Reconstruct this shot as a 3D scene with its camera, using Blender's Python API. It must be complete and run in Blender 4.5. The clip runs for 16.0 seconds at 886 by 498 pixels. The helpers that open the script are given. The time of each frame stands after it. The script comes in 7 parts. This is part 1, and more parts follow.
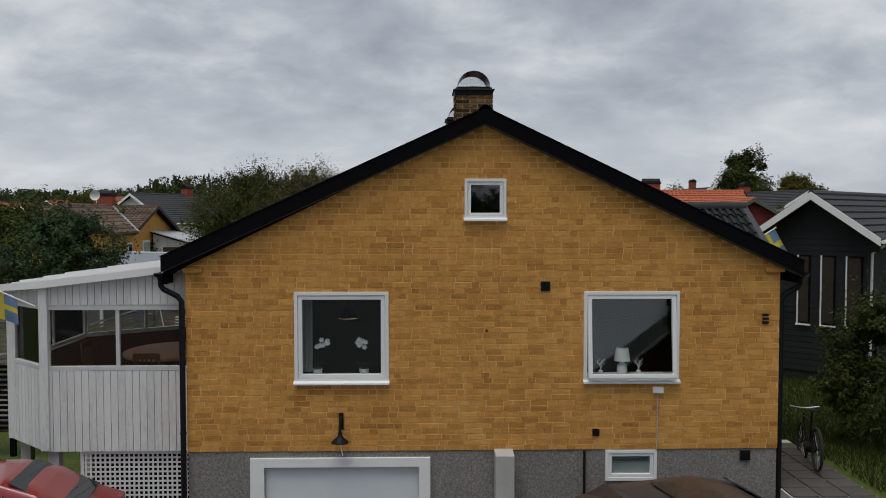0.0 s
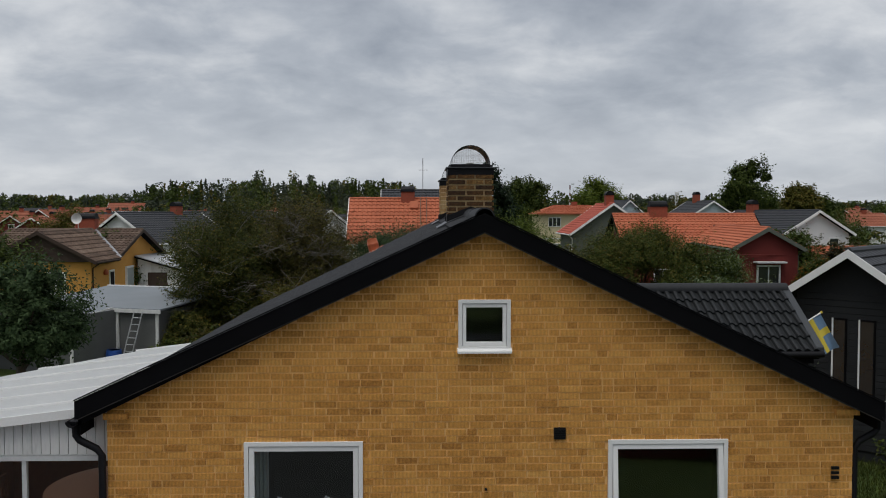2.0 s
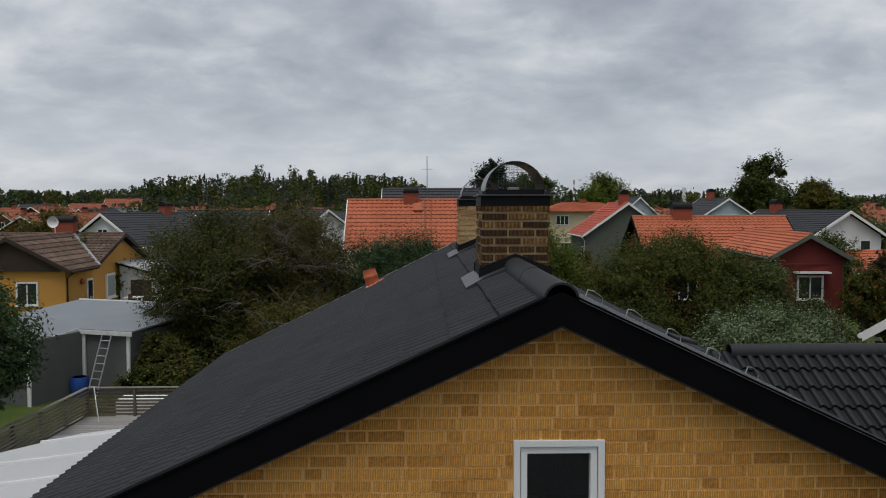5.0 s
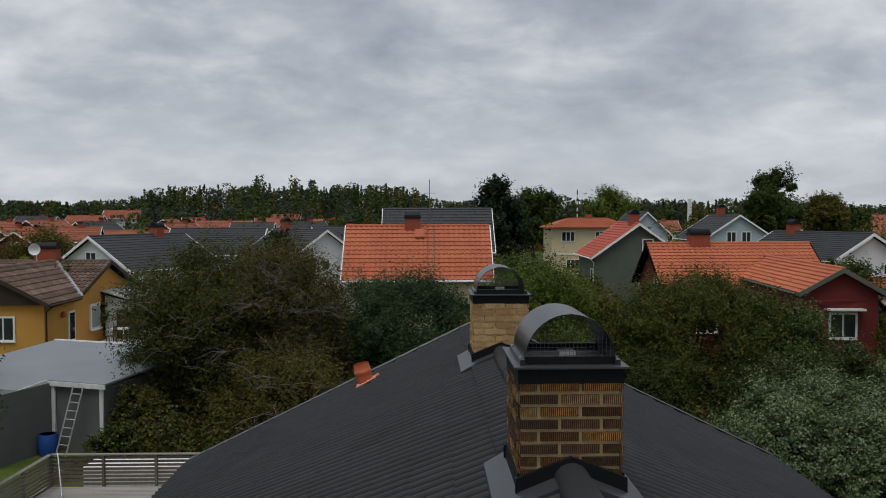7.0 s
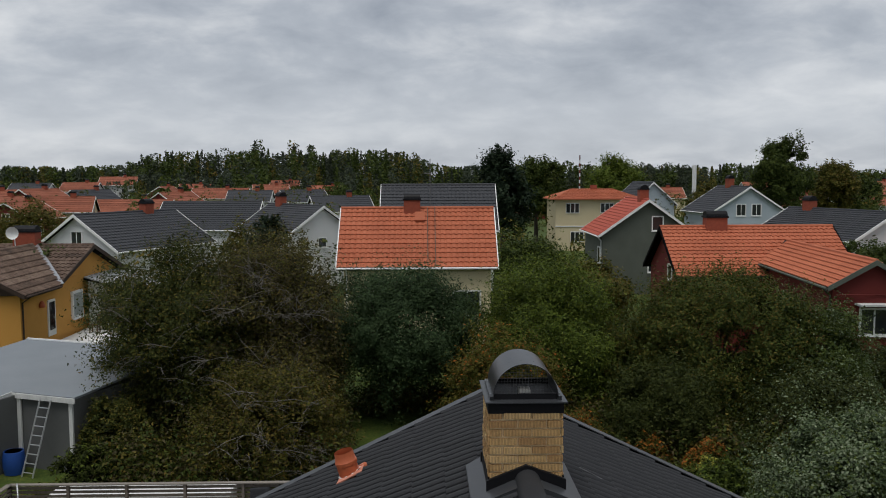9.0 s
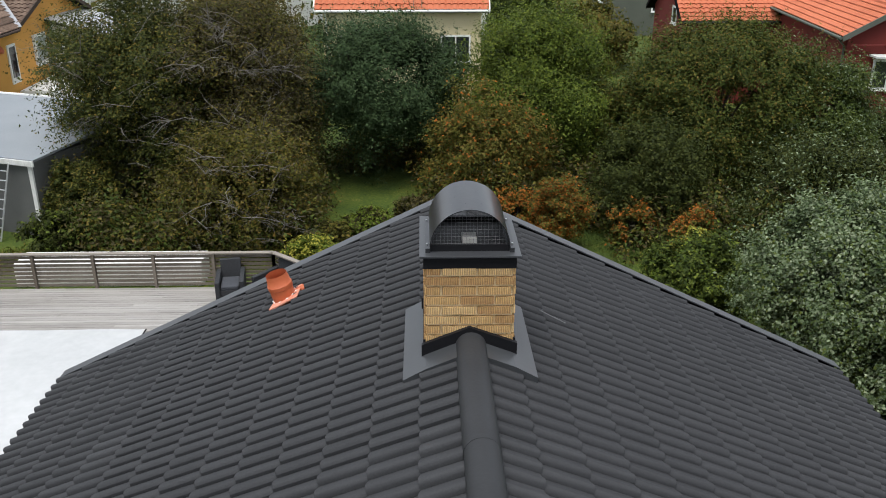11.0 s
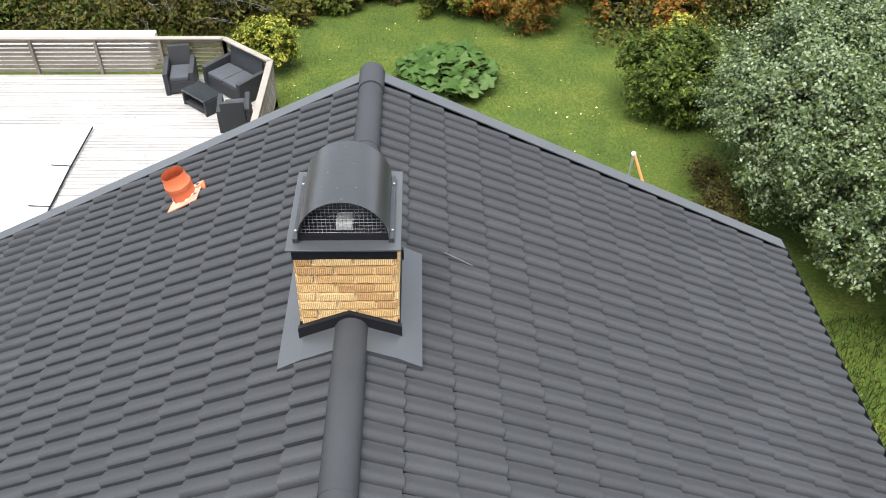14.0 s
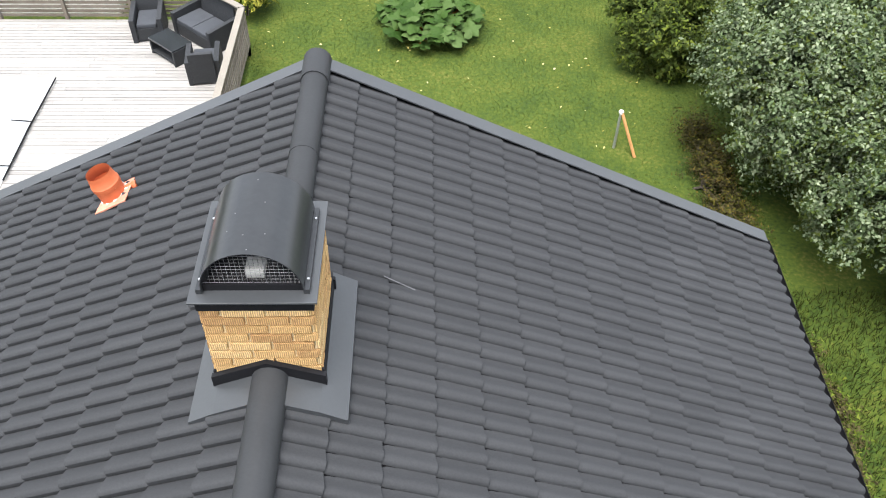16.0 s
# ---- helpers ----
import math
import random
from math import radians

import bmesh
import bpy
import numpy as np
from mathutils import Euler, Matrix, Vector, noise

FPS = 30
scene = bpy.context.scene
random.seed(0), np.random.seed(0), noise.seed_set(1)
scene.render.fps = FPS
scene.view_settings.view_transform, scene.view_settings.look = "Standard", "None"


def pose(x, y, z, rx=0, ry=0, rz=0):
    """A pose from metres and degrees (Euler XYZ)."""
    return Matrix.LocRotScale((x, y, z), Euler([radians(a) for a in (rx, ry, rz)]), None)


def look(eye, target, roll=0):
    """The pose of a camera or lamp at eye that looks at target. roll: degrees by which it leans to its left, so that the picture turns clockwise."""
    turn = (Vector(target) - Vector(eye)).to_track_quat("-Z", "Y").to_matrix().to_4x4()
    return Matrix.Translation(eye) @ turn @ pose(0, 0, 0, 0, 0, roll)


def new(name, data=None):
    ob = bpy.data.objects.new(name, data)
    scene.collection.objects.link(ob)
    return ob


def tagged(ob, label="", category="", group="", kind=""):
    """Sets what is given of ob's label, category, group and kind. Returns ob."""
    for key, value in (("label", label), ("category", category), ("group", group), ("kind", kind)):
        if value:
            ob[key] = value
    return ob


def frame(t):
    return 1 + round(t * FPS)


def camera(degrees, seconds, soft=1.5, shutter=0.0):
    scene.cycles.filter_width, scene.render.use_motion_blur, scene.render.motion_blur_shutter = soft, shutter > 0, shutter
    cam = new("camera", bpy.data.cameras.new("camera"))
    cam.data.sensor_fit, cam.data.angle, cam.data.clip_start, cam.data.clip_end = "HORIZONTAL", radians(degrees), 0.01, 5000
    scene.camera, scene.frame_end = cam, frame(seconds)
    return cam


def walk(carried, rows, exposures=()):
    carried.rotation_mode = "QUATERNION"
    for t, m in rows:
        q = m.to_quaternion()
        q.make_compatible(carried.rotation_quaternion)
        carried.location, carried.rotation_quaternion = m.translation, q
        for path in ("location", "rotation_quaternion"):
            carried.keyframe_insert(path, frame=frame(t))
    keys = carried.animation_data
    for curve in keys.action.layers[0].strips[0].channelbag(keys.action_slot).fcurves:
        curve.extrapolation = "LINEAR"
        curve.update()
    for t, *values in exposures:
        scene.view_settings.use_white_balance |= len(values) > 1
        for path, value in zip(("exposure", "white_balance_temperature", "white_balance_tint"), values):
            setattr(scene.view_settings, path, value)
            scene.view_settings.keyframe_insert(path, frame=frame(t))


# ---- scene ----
cam = camera(54.8, 16.0, soft=1.0)
METRES, EYE, TILT, LEAN, TURN = 19.0, 6.2, -2.5, 0.0, -1.4
ROWS = [
    (0.0, 0.0, 0.0, 0.0, 0.0, 0.0, 0.0),
    (0.5, 0.0028, 0.0241, 0.0229, -0.01, 0.04, -0.01),
    (1.0, 0.0054, 0.0564, 0.048, -0.03, 0.06, -0.01),
    (1.5, 0.0066, 0.0956, 0.0722, -0.04, 0.1, 0.01),
    (2.0, 0.0069, 0.1358, 0.0854, -0.05, 0.1, 0.01),
    (2.5, 0.0062, 0.1739, 0.091, -0.06, -0.37, 0.02),
    (3.0, 0.003, 0.2123, 0.0937, -0.05, -0.6, 0.03),
    (3.5, 0.0005, 0.2484, 0.0963, -0.05, -0.57, 0.06),
    (4.0, -0.0027, 0.2866, 0.1037, -0.03, -0.57, 0.06),
    (6.5, -0.0124, 0.4751, 0.1704, 0.14, 0.16, 0.11),
    (7.0, -0.0132, 0.515, 0.1892, 0.16, 0.17, 0.12),
    (7.5, -0.0152, 0.5537, 0.2066, 0.18, 0.16, 0.14),
    (8.0, -0.0176, 0.5905, 0.2236, 0.2, 0.16, 0.17),
    (10.5, 0.0031, 0.7399, 0.2716, 0.15, -14.3, 0.08),
    (11.0, 0.0123, 0.7561, 0.2749, 0.07, -19.97, 0.0),
    (11.5, 0.0197, 0.7723, 0.2768, 0.02, -25.34, -0.04),
    (12.0, 0.0273, 0.7866, 0.2811, 0.01, -29.96, -0.09),
    (12.5, 0.0352, 0.8007, 0.2875, 0.03, -33.39, -0.19),
    (13.0, 0.0428, 0.8144, 0.2977, 0.05, -35.55, -0.29),
    (13.5, 0.0498, 0.8253, 0.3187, 0.11, -37.22, -0.41),
    (14.0, 0.055, 0.8362, 0.3412, 0.18, -38.65, -0.53),
    (14.5, 0.0584, 0.8474, 0.3474, 0.24, -40.09, -0.58),
    (15.0, 0.0621, 0.8587, 0.3482, 0.31, -41.4, -0.62),
    (15.5, 0.0689, 0.871, 0.347, 0.37, -42.6, -0.65),
    (16.0, 0.0784, 0.8868, 0.3501, 0.43, -43.67, -0.74),
]
walk(cam, [(t, pose(0, 0, EYE, TILT, LEAN, TURN) @ pose(METRES * x, METRES * y, METRES * z, 90 + pitch, roll, yaw)) for t, x, y, z, yaw, pitch, roll in ROWS],
     exposures=[(0.0, 0.0), (8.2, 0.0), (10.5, 0.6), (11.0, 1.15), (11.5, 1.65), (12.0, 2.05), (12.5, 2.27), (13.0, 2.33), (14.0, 2.28), (16.0, 2.23)])

# ---- light: an overcast sky, brighter behind the camera ----
world = bpy.data.worlds.new("overcast_sky")
scene.world = world
world.use_nodes = True
wn, wl = world.node_tree.nodes, world.node_tree.links
wn.clear()


def wnode(kind, **values):
    n = wn.new(kind)
    for k, v in values.items():
        n.inputs[k].default_value = v
    return n


w_out = wnode("ShaderNodeOutputWorld")
w_bg = wnode("ShaderNodeBackground", Strength=1.0)
w_sky = wn.new("ShaderNodeTexSky")
w_sky.sky_type, w_sky.sun_disc = "NISHITA", False
w_sky.sun_elevation, w_sky.sun_rotation = radians(72), radians(204)
w_skys = wn.new("ShaderNodeVectorMath")
w_skys.operation = "SCALE"
w_skys.inputs[3].default_value = 0.10
w_co = wn.new("ShaderNodeTexCoord")
w_sep = wn.new("ShaderNodeSeparateXYZ")
wl.new(w_co.outputs["Generated"], w_sep.inputs[0])


def wmath(op, a, b=None, clamp=False):
    n = wn.new("ShaderNodeMath")
    n.operation, n.use_clamp = op, clamp
    for i, v in enumerate((a, b)):
        if v is None:
            continue
        if isinstance(v, (int, float)):
            n.inputs[i].default_value = v
        else:
            wl.new(v, n.inputs[i])
    return n.outputs[0]


# cloud layer: directions laid out on a flat ceiling, so that the clouds flatten towards the horizon
w_z = wmath("ADD", wmath("MAXIMUM", w_sep.outputs["Z"], 0.0), 0.30)
w_com = wn.new("ShaderNodeCombineXYZ")
wl.new(wmath("DIVIDE", w_sep.outputs["X"], w_z), w_com.inputs[0])
wl.new(wmath("DIVIDE", w_sep.outputs["Y"], w_z), w_com.inputs[1])
w_n1 = wnode("ShaderNodeTexNoise", Scale=1.35, Detail=6.0, Roughness=0.48, Distortion=0.1)
w_n2 = wnode("ShaderNodeTexNoise", Scale=4.3, Detail=9.0, Roughness=0.57, Distortion=0.25)
for n in (w_n1, w_n2):
    wl.new(w_com.outputs[0], n.inputs["Vector"])
w_mix = wmath("ADD", wmath("MULTIPLY", w_n1.outputs[0], 0.60), wmath("MULTIPLY", w_n2.outputs[0], 0.40))
w_ramp = wn.new("ShaderNodeValToRGB")
w_ramp.color_ramp.elements[0].position, w_ramp.color_ramp.elements[0].color = 0.365, (0.285, 0.317, 0.370, 1)
w_ramp.color_ramp.elements[1].position, w_ramp.color_ramp.elements[1].color = 0.65, (0.70, 0.718, 0.742, 1)
e = w_ramp.color_ramp.elements.new(0.50)
e.color = (0.43, 0.463, 0.514, 1)
wl.new(w_mix, w_ramp.inputs[0])
# a paler band low over the horizon
w_low = wmath("SUBTRACT", 1.0, wmath("MULTIPLY", wmath("ABSOLUTE", wmath("SUBTRACT", w_sep.outputs["Z"], 0.055)), 11.0), clamp=True)
w_pale = wn.new("ShaderNodeMixRGB")
w_pale.inputs[2].default_value = (0.60, 0.63, 0.68, 1)
wl.new(wmath("MULTIPLY", w_low, 0.55), w_pale.inputs[0])
wl.new(w_ramp.outputs[0], w_pale.inputs[1])
w_add = wn.new("ShaderNodeMixRGB")
w_add.inputs[0].default_value = 0.93
wl.new(w_sky.outputs[0], w_skys.inputs[0])
wl.new(w_skys.outputs[0], w_add.inputs[1])
wl.new(w_pale.outputs[0], w_add.inputs[2])
wl.new(w_add.outputs[0], w_bg.inputs["Color"])
wl.new(w_bg.outputs[0], w_out.inputs[0])

sun = new("sun", bpy.data.lights.new("sun", "SUN"))
sun.data.energy, sun.data.angle, sun.data.color = 1.9, radians(40), (1.0, 0.97, 0.93)
sun.matrix_world = look((-4.5, -10, 33.5), (0, 0, 0))


# ---- materials ----
def material(name, colours, rough=0.8, scale=6.0, fine=60.0, bump=0.15, spread=0.5, metal=0.0, island=0.0, stretch=(1, 1, 1), spec=0.4, grain=0.35, coat=0.0):
    """colours: dark to light, mixed by coarse and fine noise; island: how much each piece differs from the next."""
    m = bpy.data.materials.new(name)
    m.use_nodes = True
    nodes, links = m.node_tree.nodes, m.node_tree.links
    b = nodes["Principled BSDF"]
    co = nodes.new("ShaderNodeTexCoord")
    mp = nodes.new("ShaderNodeMapping")
    mp.inputs["Scale"].default_value = stretch
    links.new(co.outputs["Object"], mp.inputs[0])
    n1 = nodes.new("ShaderNodeTexNoise")
    n1.inputs["Scale"].default_value, n1.inputs["Detail"].default_value = scale, 5
    n2 = nodes.new("ShaderNodeTexNoise")
    n2.inputs["Scale"].default_value, n2.inputs["Detail"].default_value = fine, 3
    for n in (n1, n2):
        links.new(mp.outputs[0], n.inputs["Vector"])

    def sums(a, ka, c, kc, offset=0.0):
        x = nodes.new("ShaderNodeMath")
        x.operation = "MULTIPLY_ADD"
        links.new(a, x.inputs[0])
        x.inputs[1].default_value, x.inputs[2].default_value = ka, offset
        y = nodes.new("ShaderNodeMath")
        y.operation = "MULTIPLY_ADD"
        links.new(c, y.inputs[0])
        y.inputs[1].default_value = kc
        links.new(x.outputs[0], y.inputs[2])
        return y.outputs[0]

    f = sums(n1.outputs[0], 2.2 * spread, n2.outputs[0], 2.0 * grain, 0.5 - 1.1 * spread - 1.0 * grain)
    if island:
        oi, ge = nodes.new("ShaderNodeObjectInfo"), nodes.new("ShaderNodeNewGeometry")
        s = nodes.new("ShaderNodeMath")
        s.operation = "ADD"
        links.new(oi.outputs["Random"], s.inputs[0])
        links.new(ge.outputs["Random Per Island"], s.inputs[1])
        fr = nodes.new("ShaderNodeMath")
        fr.operation = "FRACT"
        links.new(s.outputs[0], fr.inputs[0])
        f = sums(f, 1.0, fr.outputs[0], island, -0.5 * island)
    ramp = nodes.new("ShaderNodeValToRGB")
    cr = ramp.color_ramp
    cr.elements[0].color, cr.elements[1].color = (*colours[0], 1), (*colours[-1], 1)
    for i, c in enumerate(colours[1:-1], 1):
        cr.elements.new(i / (len(colours) - 1)).color = (*c, 1)
    links.new(f, ramp.inputs[0])
    links.new(ramp.outputs[0], b.inputs["Base Color"])
    b.inputs["Roughness"].default_value, b.inputs["Metallic"].default_value = rough, metal
    b.inputs["Specular IOR Level"].default_value = spec
    if coat:
        b.inputs["Coat Weight"].default_value = coat
        b.inputs["Coat Roughness"].default_value = 0.08
    if bump:
        bp = nodes.new("ShaderNodeBump")
        bp.inputs["Strength"].default_value, bp.inputs["Distance"].default_value = bump, 0.01
        links.new(n2.outputs[0], bp.inputs["Height"])
        links.new(bp.outputs[0], b.inputs["Normal"])
    return m


def grooved(m, across, depth=0.44, distance=0.005, scale=26.0, strength=1.0):
    """Adds fine upright combing to a brick material."""
    nodes, links = m.node_tree.nodes, m.node_tree.links
    b = nodes["Principled BSDF"]
    co = nodes.new("ShaderNodeTexCoord")
    w = nodes.new("ShaderNodeTexWave")
    w.bands_direction = "DIAGONAL" if across == "xy" else across.upper()
    w.inputs["Scale"].default_value, w.inputs["Distortion"].default_value = scale * (2.0 if across == "xy" else 1.0), 0.4
    w.inputs["Detail"].default_value, w.inputs["Detail Scale"].default_value = 2, 0.4
    mp = nodes.new("ShaderNodeMapping")
    mp.inputs["Scale"].default_value = (1, 1, 0) if across == "xy" else (1, 1, 0.15)
    links.new(co.outputs["Object"], mp.inputs[0])
    links.new(mp.outputs[0], w.inputs["Vector"])
    bp = nodes.new("ShaderNodeBump")
    bp.inputs["Strength"].default_value, bp.inputs["Distance"].default_value = strength, distance
    links.new(w.outputs["Fac"], bp.inputs["Height"])
    old = b.inputs["Normal"].links[0].from_socket if b.inputs["Normal"].links else None
    if old:
        links.new(old, bp.inputs["Normal"])
    links.new(bp.outputs[0], b.inputs["Normal"])
    # the grooves' shade is multiplied into the colour along the combing
    src = b.inputs["Base Color"].links[0].from_socket
    mx = nodes.new("ShaderNodeMixRGB")
    mx.blend_type = "MULTIPLY"
    mx.inputs[0].default_value = depth
    links.new(src, mx.inputs[1])
    links.new(w.outputs["Color"], mx.inputs[2])
    links.new(mx.outputs[0], b.inputs["Base Color"])
    return m


def glass_material(name, tint=(0.9, 0.95, 0.95), ior=1.7):
    m = bpy.data.materials.new(name)
    m.use_nodes = True
    nodes, links = m.node_tree.nodes, m.node_tree.links
    nodes.clear()
    out = nodes.new("ShaderNodeOutputMaterial")
    mix = nodes.new("ShaderNodeMixShader")
    tr = nodes.new("ShaderNodeBsdfTransparent")
    tr.inputs[0].default_value = (*tint, 1)
    gl = nodes.new("ShaderNodeBsdfGlossy")
    gl.inputs["Roughness"].default_value = 0.02
    fr = nodes.new("ShaderNodeFresnel")
    fr.inputs[0].default_value = ior
    links.new(fr.outputs[0], mix.inputs[0])
    links.new(tr.outputs[0], mix.inputs[1])
    links.new(gl.outputs[0], mix.inputs[2])
    links.new(mix.outputs[0], out.inputs[0])
    return m


BRICK = grooved(material("yellow_brick", [(0.40, 0.170, 0.034), (0.62, 0.284, 0.058), (0.75, 0.361, 0.080), (0.83, 0.415, 0.098), (0.88, 0.488, 0.136)], 0.9, 0.7, 40, 0.35, 0.42, island=0.60, grain=0.45), "x", 0.33, 0.005, 19.6)
BRICK_PALE = grooved(material("pale_yellow_brick", [(0.44, 0.235, 0.095), (0.68, 0.42, 0.175), (0.80, 0.56, 0.28)], 0.9, 2.0, 30, 0.3, 0.3, island=0.75, grain=0.3), "xy", 0.52, 0.005, 24.0)
BRICK_SOOT = grooved(material("sooty_brick", [(0.060, 0.026, 0.010), (0.16, 0.070, 0.022), (0.34, 0.155, 0.045), (0.74, 0.42, 0.13)], 0.9, 3.0, 25, 0.4, 0.5, island=0.75, grain=0.3), "xy", 0.94, 0.010, 24.0)
MORTAR_PALE = material("pale_mortar", [(0.36, 0.25, 0.12), (0.62, 0.45, 0.25)], 0.95, 3, 90, 0.4)
MORTAR_SAND = material("sandy_mortar", [(0.60, 0.44, 0.24), (0.80, 0.64, 0.42)], 0.95, 3, 90, 0.4)
MORTAR = material("mortar", [(0.68, 0.38, 0.13), (0.86, 0.53, 0.22)], 0.95, 3, 90, 0.4)
RENDER_GREY = material("speckled_grey_render", [(0.085, 0.080, 0.072), (0.20, 0.188, 0.168), (0.34, 0.32, 0.29)], 0.95, 0.8, 45, 0.8, 0.15, grain=0.75)
TILE = material("dark_grey_concrete_tile", [(0.0255, 0.0264, 0.0285), (0.0385, 0.0396, 0.0425), (0.0535, 0.0548, 0.0582)], 0.72, 1.3, 70, 0.15, 0.35, island=0.18, grain=0.3, spec=0.06)
RIDGE_TILE = material("dark_grey_ridge_tile", [(0.021, 0.022, 0.0238), (0.031, 0.0322, 0.035)], 0.6, 2, 40, 0.1, 0.6, island=0.15, spec=0.2)
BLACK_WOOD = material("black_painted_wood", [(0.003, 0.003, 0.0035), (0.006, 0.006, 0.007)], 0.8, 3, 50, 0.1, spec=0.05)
TRIM_GREY = material("grey_brown_trim", [(0.05, 0.044, 0.04), (0.085, 0.075, 0.068)], 0.8, 3, 40, 0.1)
BLACK_METAL = material("black_coated_steel", [(0.006, 0.006, 0.007), (0.011, 0.011, 0.013)], 0.5, 3, 40, 0.05, spec=0.15)
GREY_METAL = material("dark_grey_sheet_metal", [(0.031, 0.033, 0.036), (0.043, 0.046, 0.050)], 0.38, 2, 40, 0.04, spec=0.5)
HOOD_METAL = material("grey_painted_steel_hood", [(0.022, 0.023, 0.025), (0.036, 0.038, 0.041)], 0.28, 2.5, 30, 0.04, metal=0.3)
PALE_ALU = material("pale_painted_aluminium", [(0.46, 0.47, 0.47), (0.60, 0.61, 0.61)], 0.45, 5, 40, 0.03)
ZINC = material("galvanised_steel", [(0.35, 0.36, 0.37), (0.55, 0.56, 0.58)], 0.4, 6, 60, 0.08, metal=0.8)
WIRE = material("grey_steel_wire", [(0.10, 0.10, 0.105), (0.18, 0.18, 0.19)], 0.45, 9, 60, 0.0, metal=0.6)
WHITE = material("white_paint", [(0.69, 0.69, 0.68), (0.82, 0.82, 0.80)], 0.5, 2.5, 50, 0.08, 0.3)
WHITE_OLD = material("weathered_white_boards", [(0.42, 0.425, 0.415), (0.63, 0.635, 0.62), (0.72, 0.72, 0.70)], 0.7, 2.5, 40, 0.25, 0.4, island=0.3, stretch=(1, 1, 0.2))
WHITE_ROOF = material("white_sheet_roof", [(0.34, 0.355, 0.37), (0.48, 0.49, 0.505)], 0.5, 0.9, 20, 0.08, 0.4)
GARAGE = material("white_garage_door", [(0.62, 0.66, 0.68), (0.72, 0.75, 0.77)], 0.45, 1.5, 40, 0.03)
CONCRETE = material("pale_concrete", [(0.34, 0.33, 0.30), (0.50, 0.49, 0.46)], 0.9, 3, 60, 0.3)
# near-black walls: the rooms' dimness sits in this colour
DARK_ROOM = material("dark_room_indoor_shade", [(0.022, 0.034, 0.016), (0.04, 0.055, 0.03)], 0.9, 2, 30, 0.05)
GLASS = glass_material("window_glass")
GLASS_THIN = glass_material("conservatory_glass", (0.95, 0.96, 0.95), 1.42)
PLASTIC_ROOF = material("translucent_white_roof_sheet", [(0.52, 0.53, 0.53), (0.64, 0.65, 0.65)], 0.5, 0.9, 20, 0.08, 0.4)
pn, pl = PLASTIC_ROOF.node_tree.nodes, PLASTIC_ROOF.node_tree.links
pt, pm = pn.new("ShaderNodeBsdfTranslucent"), pn.new("ShaderNodeMixShader")
pt.inputs[0].default_value, pm.inputs[0].default_value = (0.85, 0.86, 0.85, 1), 0.35
pl.new(pn["Principled BSDF"].outputs[0], pm.inputs[1])
pl.new(pt.outputs[0], pm.inputs[2])
pl.new(pm.outputs[0], pn["Material Output"].inputs[0])
ORANGE_CLAY = material("orange_clay_plastic", [(0.38, 0.085, 0.030), (0.48, 0.125, 0.052)], 0.5, 8, 50, 0.05)
PINK_TILE = material("faded_red_tile", [(0.42, 0.14, 0.085), (0.58, 0.27, 0.19)], 0.8, 9, 50, 0.2)
DECK = material("bleached_deck_wood", [(0.16, 0.152, 0.143), (0.26, 0.248, 0.235), (0.34, 0.33, 0.315)], 0.75, 1.5, 14, 0.2, 0.35, island=0.35, stretch=(0.25, 3, 1))
FENCE_WOOD = material("grey_brown_weathered_wood", [(0.072, 0.057, 0.042), (0.14, 0.118, 0.094), (0.20, 0.178, 0.15)], 0.85, 2.0, 22, 0.25, 0.4, island=0.4)
RAIL_WOOD = material("pale_weathered_wood", [(0.135, 0.12, 0.10), (0.24, 0.215, 0.185)], 0.8, 2.0, 22, 0.2, 0.4, island=0.3)
SHEET = material("white_plastic_sheet", [(0.34, 0.352, 0.36), (0.47, 0.48, 0.488)], 0.55, 0.5, 5, 0.05, 0.5)
RATTAN = material("black_woven_rattan", [(0.012, 0.013, 0.015), (0.03, 0.032, 0.036)], 0.6, 30, 160, 0.6)
CUSHION = material("dark_grey_cushion_fabric", [(0.03, 0.033, 0.04), (0.05, 0.054, 0.062)], 0.9, 6, 120, 0.3)
GRASS = material("lawn", [(0.013, 0.032, 0.002), (0.031, 0.056, 0.0035), (0.054, 0.077, 0.005), (0.110, 0.108, 0.022)], 0.95, 1.1, 14, 0.9, 0.5, grain=0.75)
BLADES = material("grass_blades", [(0.034, 0.062, 0.004), (0.056, 0.086, 0.006), (0.115, 0.130, 0.020)], 0.8, 1.1, 30, 0, 0.5, island=0.7)
PAVING = material("grey_paving", [(0.050, 0.042, 0.036), (0.085, 0.074, 0.066)], 0.9, 3, 50, 0.3, island=0.4)
ASPHALT = material("asphalt", [(0.04, 0.04, 0.042), (0.075, 0.075, 0.077)], 0.9, 2, 80, 0.4)
BARK = material("bark", [(0.035, 0.028, 0.02), (0.085, 0.07, 0.055)], 0.95, 8, 40, 0.6, stretch=(1, 1, 0.3))
TWIG = material("bare_grey_twigs", [(0.11, 0.10, 0.085), (0.20, 0.185, 0.165)], 0.9, 8, 40, 0.2)


